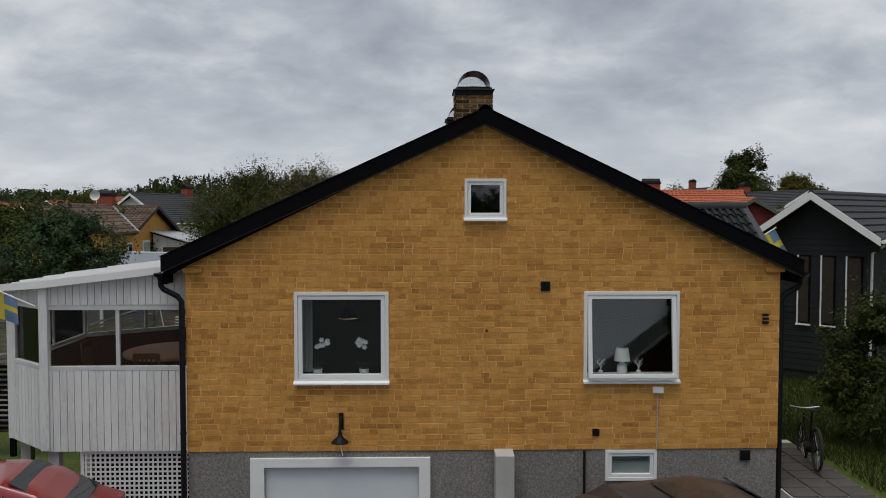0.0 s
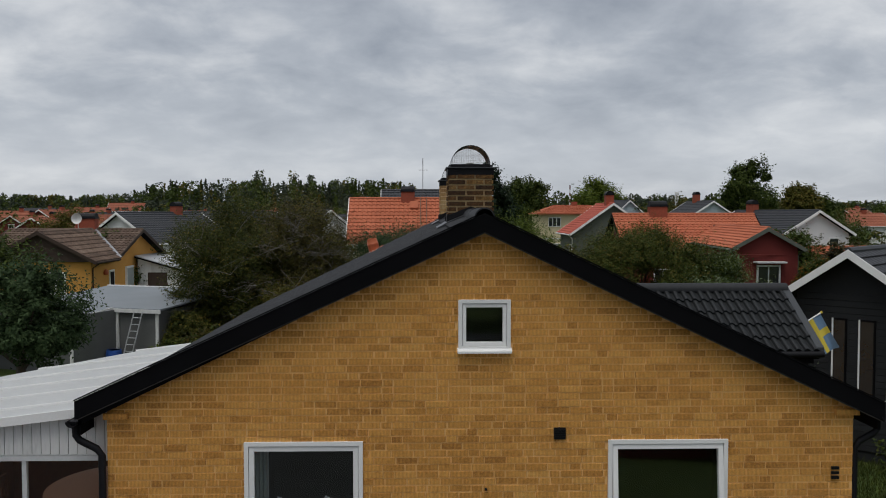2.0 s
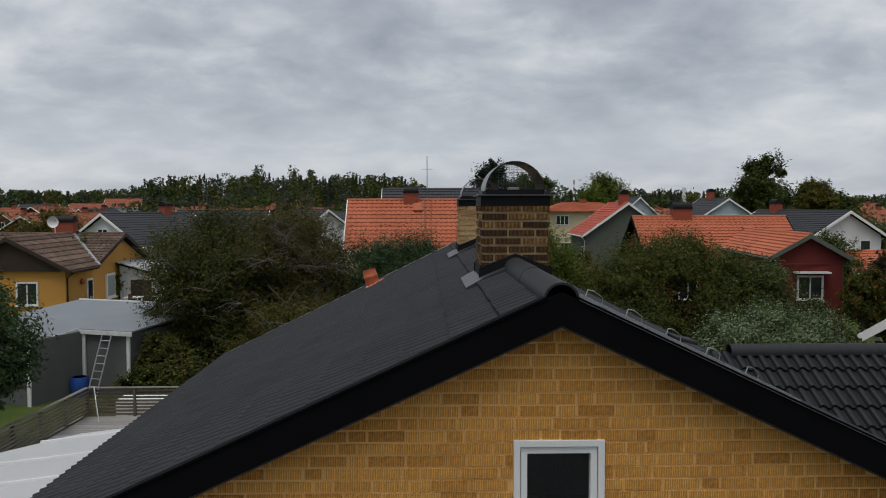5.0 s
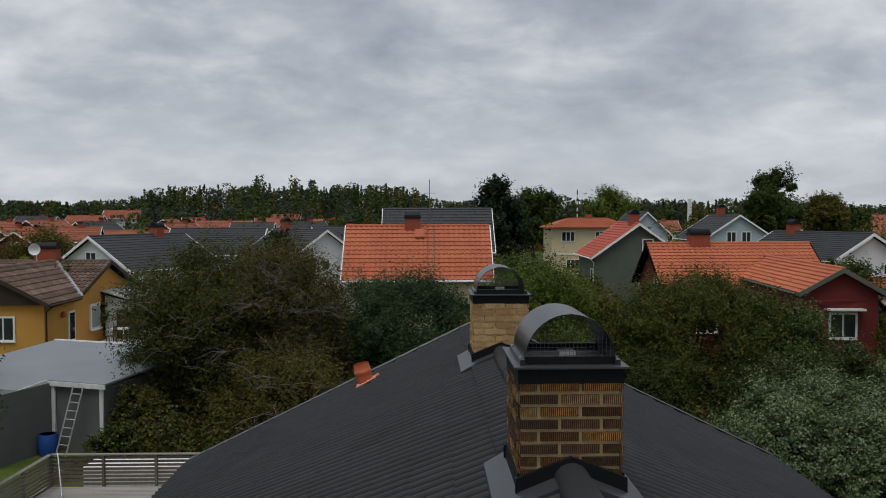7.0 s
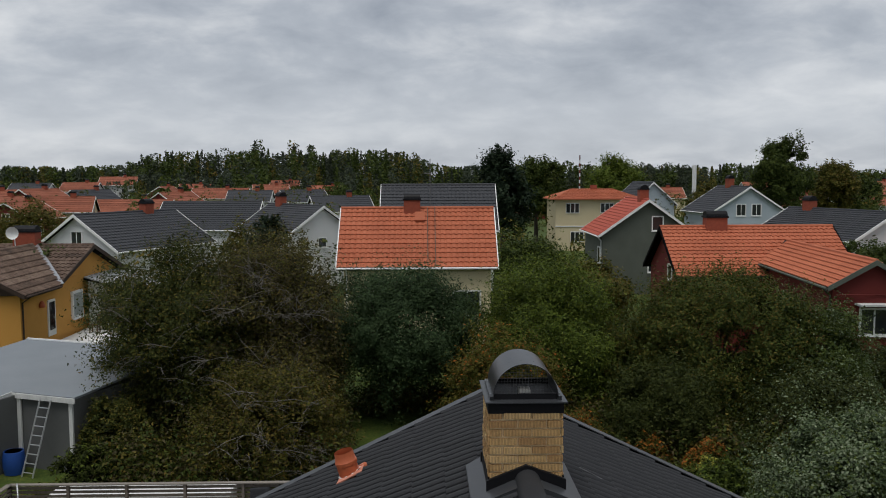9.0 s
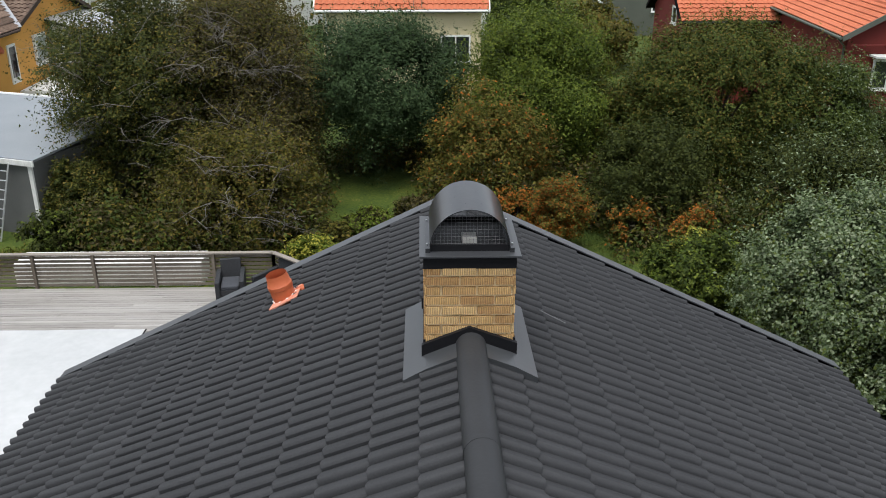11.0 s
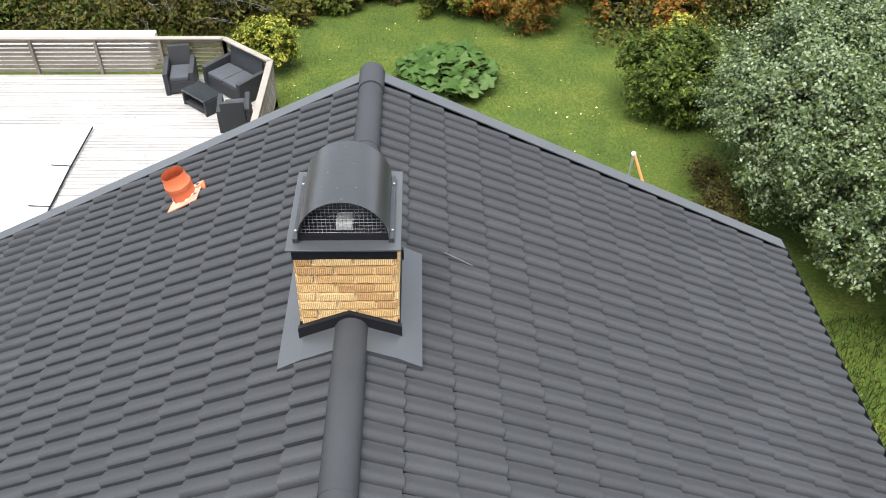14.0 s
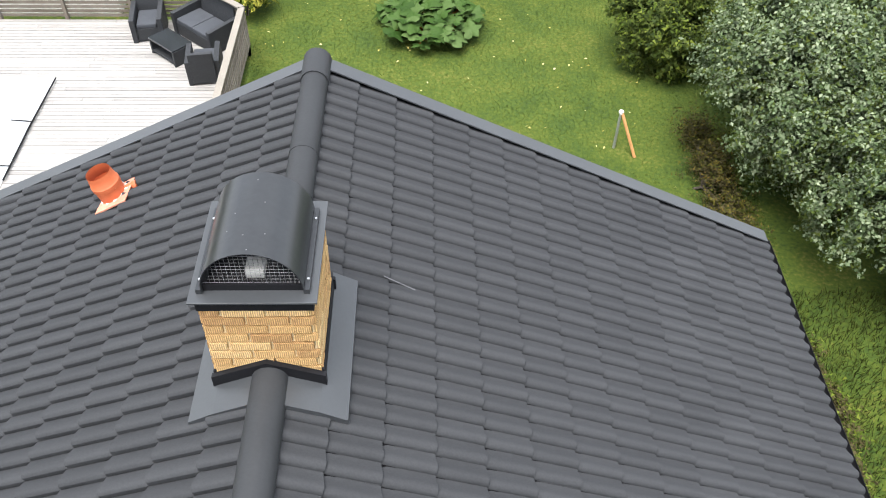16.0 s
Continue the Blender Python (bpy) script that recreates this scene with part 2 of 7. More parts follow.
# ---- building helpers ----
class Shape:
    """Gathers points and faces for one mesh."""

    def __init__(self):
        self.v, self.f = [], []

    def add(self, pts, faces):
        k = len(self.v)
        self.v += [tuple(p) for p in pts]
        self.f += [tuple(i + k for i in f) for f in faces]
        return self

    def box(self, x0, y0, z0, x1, y1, z1):
        return self.add([(x0, y0, z0), (x1, y0, z0), (x1, y1, z0), (x0, y1, z0), (x0, y0, z1), (x1, y0, z1), (x1, y1, z1), (x0, y1, z1)],
                        [(0, 3, 2, 1), (4, 5, 6, 7), (0, 1, 5, 4), (1, 2, 6, 5), (2, 3, 7, 6), (3, 0, 4, 7)])

    def prism(self, pts, d):
        """A flat outline pushed along the vector d."""
        n, d = len(pts), Vector(d)
        a = [Vector(p) for p in pts]
        return self.add(a + [p + d for p in a], [tuple(range(n - 1, -1, -1)), tuple(range(n, 2 * n))] + [(i, (i + 1) % n, n + (i + 1) % n, n + i) for i in range(n)])

    def beam(self, p, q, w, h, up=(0, 0, 1)):
        p, q = Vector(p), Vector(q)
        d = (q - p).normalized()
        s = d.cross(Vector(up))
        s = s.normalized() if s.length > 1e-4 else Vector((1, 0, 0))
        u = s.cross(d)
        s, u = s * (w / 2), u * (h / 2)
        return self.prism([p - s - u, p + s - u, p + s + u, p - s + u], q - p)

    def ring(self, x0, x1, z0, z1, w, y0, y1):
        """A rectangular frame standing in the xz plane."""
        o = [(x0, z0), (x1, z0), (x1, z1), (x0, z1)]
        i = [(x0 + w, z0 + w), (x1 - w, z0 + w), (x1 - w, z1 - w), (x0 + w, z1 - w)]
        pts = [(x, y, z) for y in (y0, y1) for x, z in o + i]
        f = []
        for a in range(4):
            b = (a + 1) % 4
            f += [(a, b, 4 + b, 4 + a), (8 + b, 8 + a, 12 + a, 12 + b), (b, a, 8 + a, 8 + b), (4 + a, 4 + b, 12 + b, 12 + a)]
        return self.add(pts, f)

    def tube(self, path, r, n=8, caps=True):
        """A round bar along a path; r: one radius or one for each point."""
        path = [Vector(p) for p in path]
        rs = r if isinstance(r, (list, tuple)) else [r] * len(path)
        k = len(self.v)
        side = None
        for i, p in enumerate(path):
            d = (path[min(i + 1, len(path) - 1)] - path[max(i - 1, 0)]).normalized()
            if side is None:
                side = d.cross(Vector((0.31, 0.17, 1))) if abs(d.z) < 0.95 else d.cross(Vector((1, 0.1, 0)))
            side = (side - d * side.dot(d)).normalized()
            up = d.cross(side)
            self.v += [tuple(p + (side * math.cos(a) + up * math.sin(a)) * rs[i]) for a in (2 * math.pi * j / n for j in range(n))]
        for i in range(len(path) - 1):
            for j in range(n):
                self.f.append((k + i * n + j, k + i * n + (j + 1) % n, k + (i + 1) * n + (j + 1) % n, k + (i + 1) * n + j))
        if caps:
            self.f.append(tuple(k + j for j in range(n - 1, -1, -1)))
            self.f.append(tuple(k + (len(path) - 1) * n + j for j in range(n)))
        return self

    def lathe(self, base, profile, n=16):
        """A turned body: (radius, height) pairs over base."""
        return self.tube([Vector(base) + Vector((0, 0, h)) for _, h in profile], [max(r, 0.0005) for r, _ in profile], n)

    def moved(self, m):
        self.v = [tuple(m @ Vector(p)) for p in self.v]
        return self


def mesh_of(name, shape, mat, bevel=0.0, smooth=False):
    me = bpy.data.meshes.new(name)
    me.from_pydata(shape.v, [], shape.f)
    if bevel:
        bm = bmesh.new()
        bm.from_mesh(me)
        bmesh.ops.recalc_face_normals(bm, faces=bm.faces)
        bmesh.ops.bevel(bm, geom=list(bm.edges), offset=bevel, segments=2, affect="EDGES", profile=0.6, clamp_overlap=True)
        bm.to_mesh(me)
        bm.free()
    me.materials.append(mat)
    if smooth:
        me.polygons.foreach_set("use_smooth", [True] * len(me.polygons))
        me.set_sharp_from_angle(angle=radians(40))
    return me


BASE = {}


def thing(name, at, label, category, group="", kind=""):
    """A top-level thing: an Empty at its base; its parts are made in place and hung under it."""
    ob = new(name)
    ob.location = at
    ob.empty_display_size = 0.2
    BASE[ob.name] = Matrix.Translation(at)
    return tagged(ob, label, category, group, kind)


def part(name, shape, mat, parent=None, label="", bevel=0.0, smooth=False):
    ob = new(name, mesh_of(name, shape, mat, bevel, smooth))
    if parent is not None:
        ob.parent = parent
        if parent.name in BASE:
            ob.matrix_parent_inverse = BASE[parent.name].inverted()
    return tagged(ob, label) if label else ob


def solo(name, shape, mat, label, category, group="", kind="", bevel=0.0, smooth=False):
    return tagged(part(name, shape, mat, None, "", bevel, smooth), label, category, group, kind)


def piece(name, me, parent, m):
    ob = new(name, me)
    ob.parent = parent
    ob.matrix_basis = m
    return ob


rnd = random.Random(7)

# ---- ground: one sheet, level behind the house, rising to the front garden, cut down before the garage ----
RX, ZR, SLOPE, HALF = 0.93, 7.655, 0.483, 4.72       # ridge line, its height, the roof's fall and half width
YF, YB, WF, WB = 12.52, 23.75, 12.68, 23.50        # verges and gable walls, front and back
XL, XR, ZB = -3.50, 5.38, 2.62                     # side walls, foot of the brickwork
LAWN = 1.2


def smooth01(a, b, x):
    t = min(1.0, max(0.0, (x - a) / (b - a)))
    return t * t * (3 - 2 * t)


def ground_z(x, y):
    z = LAWN + 0.75 * (1 - smooth01(13.5, 21, y)) * smooth01(4.7, 5.5, x)
    z += 0.02 * (1 - smooth01(9, 20, y)) * (1 - smooth01(-2, 5.6, x))
    cut = smooth01(-3.1, -2.8, x) * (1 - smooth01(0.9, 1.1, x)) * smooth01(3.0, 12.0, y) * (1 - smooth01(13.2, 13.6, y))
    z -= 1.1 * cut
    return z + 0.04 * noise.noise((x * 0.3, y * 0.3, 0))


def axis(fine0, fine1, step, far):
    vals = [fine0 + step * i for i in range(int((fine1 - fine0) / step) + 1)]
    d, a, b = step, vals[0], vals[-1]
    while b < far:
        d *= 1.35
        a, b = a - d, b + d
        vals = [a] + vals + [b]
    return vals


gx, gy = axis(-16, 16, 0.4, 2600), axis(-2, 46, 0.4, 2600)
g = Shape()
g.v = [(x, y, ground_z(x, y) if abs(x) < 40 and -40 < y < 90 else LAWN) for y in gy for x in gx]
nx = len(gx)
g.f = [(j * nx + i, j * nx + i + 1, (j + 1) * nx + i + 1, (j + 1) * nx + i) for j in range(len(gy) - 1) for i in range(nx - 1)]
ground = solo("ground", g, GRASS, "short green garden lawn with dry patches", "lawn", kind="structure", smooth=True)

dr = Shape()
dxs, dys = [-24.0 + 0.22 * i for i in range(134)], [-14.0 + 0.55 * j for j in range(49)]
dr.v = [(x, y, ground_z(x, y) + 0.05 - (0.01 if x > 4.2 else 0.0)) for y in dys for x in dxs]
dr.f = [(j * 134 + i, j * 134 + i + 1, (j + 1) * 134 + i + 1, (j + 1) * 134 + i) for j in range(48) for i in range(133)]
solo("driveway", dr, ASPHALT, "dark asphalt drive before the house", "driveway", kind="structure", smooth=True)
solo("road", Shape().box(-120, -23.0, LAWN - 0.3, 120, -14.05, LAWN + 0.06), ASPHALT, "dark asphalt street across the front", "road", kind="structure")

# ---- the yellow brick house ----
house = thing("house", (RX, 18.1, LAWN), "yellow brick gabled house with a dark tiled roof", "house")


def roof_z(x):
    return ZR - SLOPE * abs(x - RX)


def brick_mesh(length, height=0.0725, depth=0.016, mat=BRICK, cache={}):
    key = (round(length, 3), round(height, 3), mat.name)
    if key not in cache:
        s = Shape()
        l, h, c = length / 2, height / 2, 0.003
        s.add([(-l, 0, -h), (l, 0, -h), (l, 0, h), (-l, 0, h), (-l + c, -depth, -h + c), (l - c, -depth, -h + c), (l - c, -depth, h - c), (-l + c, -depth, h - c)],
              [(4, 5, 6, 7), (0, 1, 5, 4), (1, 2, 6, 5), (2, 3, 7, 6), (3, 0, 4, 7)])
        cache[key] = mesh_of("brick", s, mat)
    return cache[key]


WINS = [(-1.90, -0.50, 3.66, 5.01), (2.42, 3.86, 3.66, 5.01), (0.63, 1.25, 6.09, 6.69)]     # x0 x1 z0 z1


def wall_with_holes(x0, x1, z0, y0, y1, top, holes):
    """One gable wall with openings through it, faces shared at every corner."""
    xs = sorted({x0, x1, RX, *[h[0] for h in holes], *[h[1] for h in holes]})
    zs = sorted({z0, *[h[2] for h in holes if h[2] > z0], *[h[3] for h in holes]})
    s, at = Shape(), {}

    def vert(x, y, z):
        key = (round(x, 4), round(y, 4), round(z, 4))
        if key not in at:
            at[key] = len(s.v)
            s.v.append((x, y, z))
        return at[key]

    def open_at(x, z):
        return any(h[0] < x < h[1] and h[2] < z < h[3] for h in holes)

    cells = []
    for a, b in zip(xs, xs[1:]):
        lim = min(top(a), top(b))
        levels = [z for z in zs if z < lim - 0.01] + [None]
        for c, d in zip(levels, levels[1:]):
            if d is None:
                cells.append(((a, c), (b, c), (b, top(b)), (a, top(a))))
            elif not open_at((a + b) / 2, (c + d) / 2):
                cells.append(((a, c), (b, c), (b, d), (a, d)))
    edges = {}
    for q in cells:
        for p, r in zip(q, q[1:] + q[:1]):
            edges[(p, r)] = edges.get((p, r), 0) + 1
    for q in cells:
        s.f.append(tuple(vert(x, y0, z) for x, z in q))
        s.f.append(tuple(vert(x, y1, z) for x, z in reversed(q)))
    for p, r in edges:
        if (r, p) not in edges:
            s.f.append((vert(p[0], y0, p[1]), vert(p[0], y1, p[1]), vert(r[0], y1, r[1]), vert(r[0], y0, r[1])))
    return s


def under(x):
    return roof_z(x) - 0.17


FALL = {-1: 0.458, 1: 0.474}       # the front verge boards run out flatter than the tiles


def gable_top(x):
    return ZR - 0.155 - FALL[-1 if x < RX else 1] * abs(x - RX)


front = part("wall", wall_with_holes(XL, XR, ZB, WF + 0.012, WF + 0.30, gable_top, WINS), MORTAR, house, "yellow brick gable wall")
BASEWIN = (2.80, 3.50, 2.18, 2.57)
GAR = (-2.36, -0.05, 0.30, 2.38)
part("foundation", wall_with_holes(XL + 0.01, XR - 0.01, 0.0, WF + 0.02, WF + 0.30, lambda x: ZB, [BASEWIN, GAR]), RENDER_GREY, house, "speckled grey rendered foundation")
side = Shape().box(XL, WF + 0.30, 0.2, XL + 0.3, WB, 5.28)
part("wall", side, BRICK, house)
side = Shape().box(XR - 0.3, WF + 0.30, 0.2, XR, WB, 5.28)
part("wall", side, BRICK, house)
part("wall", wall_with_holes(XL + 0.3, XR - 0.3, 0.2, WB - 0.3, WB, under, []), BRICK, house)

# brick courses in a bond of two stretchers and a header; the topmost lie as single bricks
COURSE, STRETCH, HEADER, JOINT = 0.0846, 0.25, 0.12, 0.012
field = Shape()
row = 0
z = ZB + 0.036
while z < 7.45:
    x = XL - rnd.random() * 0.2 - (0.13 if row % 2 else 0.0)
    k = rnd.randrange(3)
    while x < XR:
        length = HEADER if k % 3 == 2 else STRETCH
        k += 1
        length += rnd.uniform(-0.006, 0.006)
        a, b = max(x, XL), min(x + length, XR)
        x += length + JOINT
        a, b = max(a, RX - (7.47 - z) / FALL[-1]), min(b, RX + (7.47 - z) / FALL[1])
        spans = [(a, b)]
        for h in WINS:
            if h[2] + 0.01 < z < h[3] - 0.005:
                spans = [q for p, r in spans for q in ((p, min(r, h[0] - 0.005)), (max(p, h[1] + 0.005), r)) if q[1] > q[0]]
        for p, r in spans:
            if r - p < 0.03:
                continue
            me = brick_mesh(round(r - p, 2))
            out = rnd.uniform(-0.003, 0.004)
            at = Matrix.Translation(((p + r) / 2, WF + 0.018 + out, z + rnd.uniform(-0.002, 0.002))) @ Matrix.Rotation(rnd.uniform(-0.006, 0.006), 4, "Y")
            if z > 5.80:
                piece("brick", me, front, at)
            else:
                field.add([at @ v.co for v in me.vertices], [tuple(pl.vertices) for pl in me.polygons])
    z += COURSE
    row += 1
tagged(part("brickwork", field, BRICK, front), "rows of yellow combed bricks", kind="stuff")
for x0, x1 in ((XL - 0.02, XL + 0.26), (XR - 0.24, XR + 0.04)):
    part("corbel", Shape().box(x0, WF - 0.07, 5.30, x1, WF + 0.0, 5.372), BRICK, house, "projecting brick corbel", 0.004)


def window(x0, x1, z0, z1, y, parent, name="window", frame_w=0.052, sash_w=0.06, deep=0.10, sill=True, tilt=0.0):
    w = part(name, Shape().ring(x0, x1, z0, z1, frame_w, y, y + deep), WHITE, parent, "white painted window", 0.004)
    a, b, c, d = x0 + frame_w + 0.004, x1 - frame_w - 0.004, z0 + frame_w + 0.004, z1 - frame_w - 0.004
    lean = Matrix.Translation((0, y + 0.03, d)) @ Matrix.Rotation(radians(-tilt), 4, "X") @ Matrix.Translation((0, -y - 0.03, -d))
    part("sash", Shape().ring(a, b, c, d, sash_w, y + 0.015, y + deep - 0.01).moved(lean), WHITE, w, "", 0.005)
    p = part("pane", Shape().box(a + sash_w - 0.005, y + 0.05, c + sash_w - 0.005, b - sash_w + 0.005, y + 0.056, d - sash_w + 0.005).moved(lean), GLASS, w, "clear reflecting glass")
    p.visible_shadow = False
    if sill:
        part("sill", Shape().prism([(x0 - 0.01, y - 0.055, z0 - 0.005), (x0 - 0.01, y + 0.02, z0 + 0.03), (x0 - 0.01, y + 0.02, z0 - 0.03), (x0 - 0.01, y - 0.055, z0 - 0.03)], (x1 - x0 + 0.02, 0, 0)), WHITE, w, "white sheet metal sill")
    return w


for (x0, x1, z0, z1), ajar in zip(WINS, (0.0, 6.0, 0.0)):
    window(x0, x1, z0, z1, WF - 0.02, house, tilt=ajar, frame_w=0.052 if x1 - x0 > 1 else 0.045, sash_w=0.06 if x1 - x0 > 1 else 0.045)
# rooms behind the panes; their indoor shade is put into the dark wall colour
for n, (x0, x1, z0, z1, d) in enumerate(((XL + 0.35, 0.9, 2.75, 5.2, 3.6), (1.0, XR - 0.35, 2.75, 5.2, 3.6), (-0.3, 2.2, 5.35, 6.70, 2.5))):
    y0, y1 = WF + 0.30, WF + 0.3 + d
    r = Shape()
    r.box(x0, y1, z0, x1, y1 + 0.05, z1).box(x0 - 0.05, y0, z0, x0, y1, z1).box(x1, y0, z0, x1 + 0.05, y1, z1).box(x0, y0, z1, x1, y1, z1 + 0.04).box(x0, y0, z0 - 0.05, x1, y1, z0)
    part("room", r, DARK_ROOM, house, "room behind the window, coloured dark for indoor shade")

# garage door, basement window, pillar, small grilles
gd = part("garage_door", Shape().box(GAR[0], WF + 0.06, GAR[2], GAR[1], WF + 0.10, GAR[3]), GARAGE, house, "plain white garage door")
part("door_frame", Shape().prism([(-2.57, WF - 0.03, 0.3), (GAR[0], WF - 0.03, 0.3), (GAR[0], WF - 0.03, GAR[3]), (GAR[1], WF - 0.03, GAR[3]), (GAR[1], WF - 0.03, 0.3), (0.12, WF - 0.03, 0.3), (0.12, WF - 0.03, 2.52), (-2.57, WF - 0.03, 2.52)], (0, 0.13, 0)), WHITE, gd, "", 0.006)
window(BASEWIN[0] - 0.04, BASEWIN[1] + 0.04, BASEWIN[2] - 0.04, BASEWIN[3] + 0.04, WF - 0.015, house, frame_w=0.05, sash_w=0.045, sill=False)
part("pillar", Shape().prism([(1.08, WF - 0.26, 0.2), (1.08, WF + 0.01, 0.2), (1.08, WF + 0.01, 2.64), (1.08, WF - 0.26, 2.60)], (0.28, 0, 0)), CONCRETE, house, "pale concrete pillar", 0.01)
for x0, z0, w in ((1.77, 5.02, 0.14), (2.56, 2.83, 0.105), (4.81, 2.44, 0.15), (0.945, 4.41, 0.03)):
    v = part("grille", Shape().box(x0, WF - 0.02, z0, x0 + w, WF + 0.02, z0 + w), BLACK_METAL, house, "black ventilation grille", 0.003)
    if w > 0.1:
        for i in range(4):
            part("slat", Shape().beam((x0 + 0.01, WF - 0.024, z0 + w * (0.2 + 0.2 * i)), (x0 + w - 0.01, WF - 0.024, z0 + w * (0.2 + 0.2 * i)), 0.012, w * 0.11), BLACK_METAL, v)

# roof: boards, verges, gutters
for s in (-1, 1):
    e = RX + s * HALF
    prof = [(RX, YF + 0.05, ZR - 0.03), (e, YF + 0.05, roof_z(e) - 0.03), (e, YF + 0.05, roof_z(e) - 0.13), (RX, YF + 0.05, ZR - 0.13)]
    part("roof_deck", Shape().prism(prof, (0, YB - YF - 0.1, 0)), BLACK_WOOD, house)
    run = HALF + 0.02
    for y0, dy, top, low, fall in ((YF, 0.03, 0.055, -0.165, FALL[s]), (YB - 0.03, 0.03, 0.035, -0.212, SLOPE)):
        prof = [(RX, y0, ZR + top), (RX + s * run, y0, ZR + top - fall * run), (RX + s * run, y0, ZR + low - fall * run), (RX, y0, ZR + low)]
        part("verge_board", Shape().prism(prof, (0, dy, 0)), BLACK_WOOD, house, "black painted verge board")
    for y0, dy, top, fall in ((YF - 0.012, 0.11, 0.06, FALL[s]), (YB - 0.155, 0.17, 0.050, SLOPE)):
        prof = [(RX + s * d, y0, ZR + top + h - fall * d) for d, h in ((0.10, 0.0), (run + 0.01, 0.0), (run + 0.01, 0.015), (0.10, 0.015))]
        part("verge_flashing", Shape().prism(prof, (0, dy, 0)), BLACK_WOOD if y0 < 15 else GREY_METAL, house, "black verge strip" if y0 < 15 else "grey metal verge strip")
    # the trim strip's paler grey carries the light on the board's lower edge
    for name, y0, y1, za, zb, mat in (("soffit", YF + 0.03, WF, -0.140, -0.158, BLACK_WOOD), ("trim_strip", YF + 0.012, WF - 0.004, -0.163, -0.180, TRIM_GREY)):
        prof = [(RX + s * d, y0, ZR + h - FALL[s] * d) for d, h in ((0, za), (HALF, za), (HALF, zb), (0, zb))]
        part(name, Shape().prism(prof, (0, y1 - y0, 0)), mat, house, "thin grey trim strip, pale for the verge board's lit lower edge" if name == "trim_strip" else "")
    part("eave_board", Shape().box(e - 0.02 * s - 0.015, YF + 0.05, roof_z(e) - 0.24, e - 0.02 * s + 0.015, YB - 0.05, roof_z(e) - 0.04), BLACK_WOOD, house)
    # half-round gutter
    gut = Shape()
    c, zc, r = e + s * 0.055, roof_z(e) - 0.075, 0.065
    arc = [(c + r * math.cos(a), zc + r * math.sin(a)) for a in [math.pi + math.pi * i / 8 for i in range(9)]]
    inner = [(c + (r - 0.004) * math.cos(a), zc + (r - 0.004) * math.sin(a)) for a in [math.pi + math.pi * i / 8 for i in range(9)]][::-1]
    gut.prism([(x, YF - 0.02, zz) for x, zz in arc + inner], (0, YB - YF + 0.02, 0))
    part("gutter", gut, BLACK_METAL, house, "black half-round gutter", smooth=True)
    # downpipe with a swan neck
    xw = (XL - 0.045) if s < 0 else (XR + 0.045)
    yy = WF - 0.04 if s < 0 else WF + 0.06
    ze = roof_z(e) - 0.12
    path = [(c, yy, ze), (c, yy, ze - 0.14), (c + (xw - c) * 0.15, yy, ze - 0.20), (c + (xw - c) * 0.8, yy, ze - 0.30), (xw, yy, ze - 0.38), (xw, yy, 1.5)]
    pipe = part("downpipe", Shape().tube(path, 0.042, 10), BLACK_METAL, house, "black downpipe", smooth=True)
    part("funnel", Shape().lathe((c, yy, ze - 0.06), [(0.045, 0), (0.075, 0.07), (0.078, 0.10)], 12), BLACK_METAL, pipe)
    for zz in (4.2, 2.9):
        part("clip", Shape().lathe((xw, yy, zz), [(0.05, 0), (0.05, 0.03)], 12), BLACK_METAL, pipe)

# roof tiles: two convex rolls each
ROWS_N, LEN = 14, math.hypot(HALF, SLOPE * HALF)
EXPO = LEN / 14
TILES = 36
TW, Y0 = (YB - YF - 0.17) / TILES, YF + 0.08
ANG = math.atan(SLOPE)


def tile_mesh(kind):
    """Two soft rolls a tile with a thin dark groove beside each; kinds: the two slopes of the roof and the canopy."""
    s = Shape()
    if kind == "canopy":
        unit = [(k / 2 + u, h) for k in (0, 1) for u, h in ((0.0, 0.0), (0.01, 0.003), (0.03, 0.026), (0.06, 0.044), (0.13, 0.054), (0.21, 0.049), (0.30, 0.027), (0.38, 0.006), (0.46, 0.0))] + [(1.0, 0.0)]
    elif kind == "east":
        roll = [(0.0, -0.006), (0.014, -0.006), (0.020, 0.008), (0.05, 0.023), (0.09, 0.033), (0.145, 0.037), (0.21, 0.033), (0.29, 0.021), (0.37, 0.008), (0.45, 0.000), (0.495, -0.002)]
        unit = roll + [(u + 0.5, h) for u, h in roll] + [(1.0, -0.006)]
    else:
        roll = [(0.055, 0.042), (0.09, 0.049), (0.14, 0.051), (0.22, 0.046), (0.32, 0.034), (0.41, 0.020), (0.475, 0.010)]
        unit = [(0.0, -0.026), (0.024, -0.026), (0.027, 0.028)] + roll + [(0.495, 0.006), (0.498, -0.020), (0.520, -0.020), (0.523, 0.028)] + [(u + 0.5, h) for u, h in roll] + [(0.992, 0.004), (1.0, -0.026)]
        unit = [(1 - u, h) for u, h in reversed(unit)]
    prof = [(TW * u, h) for u, h in unit]
    k = len(prof)
    rise = 0.022 if kind == "east" else 0.034
    for d, lift in ((0.0, -0.004), (EXPO + 0.018, rise), (EXPO + 0.022, rise - 0.004), (EXPO + 0.022, -0.006)):
        s.v += [(d, v, lift + h) for v, h in prof]
    s.f = [(r * k + i, (r + 1) * k + i, (r + 1) * k + i + 1, r * k + i + 1) for r in range(3) for i in range(k - 1)]
    me = mesh_of("tile", s, TILE, smooth=True)
    me.set_sharp_from_angle(angle=radians(28))
    return me


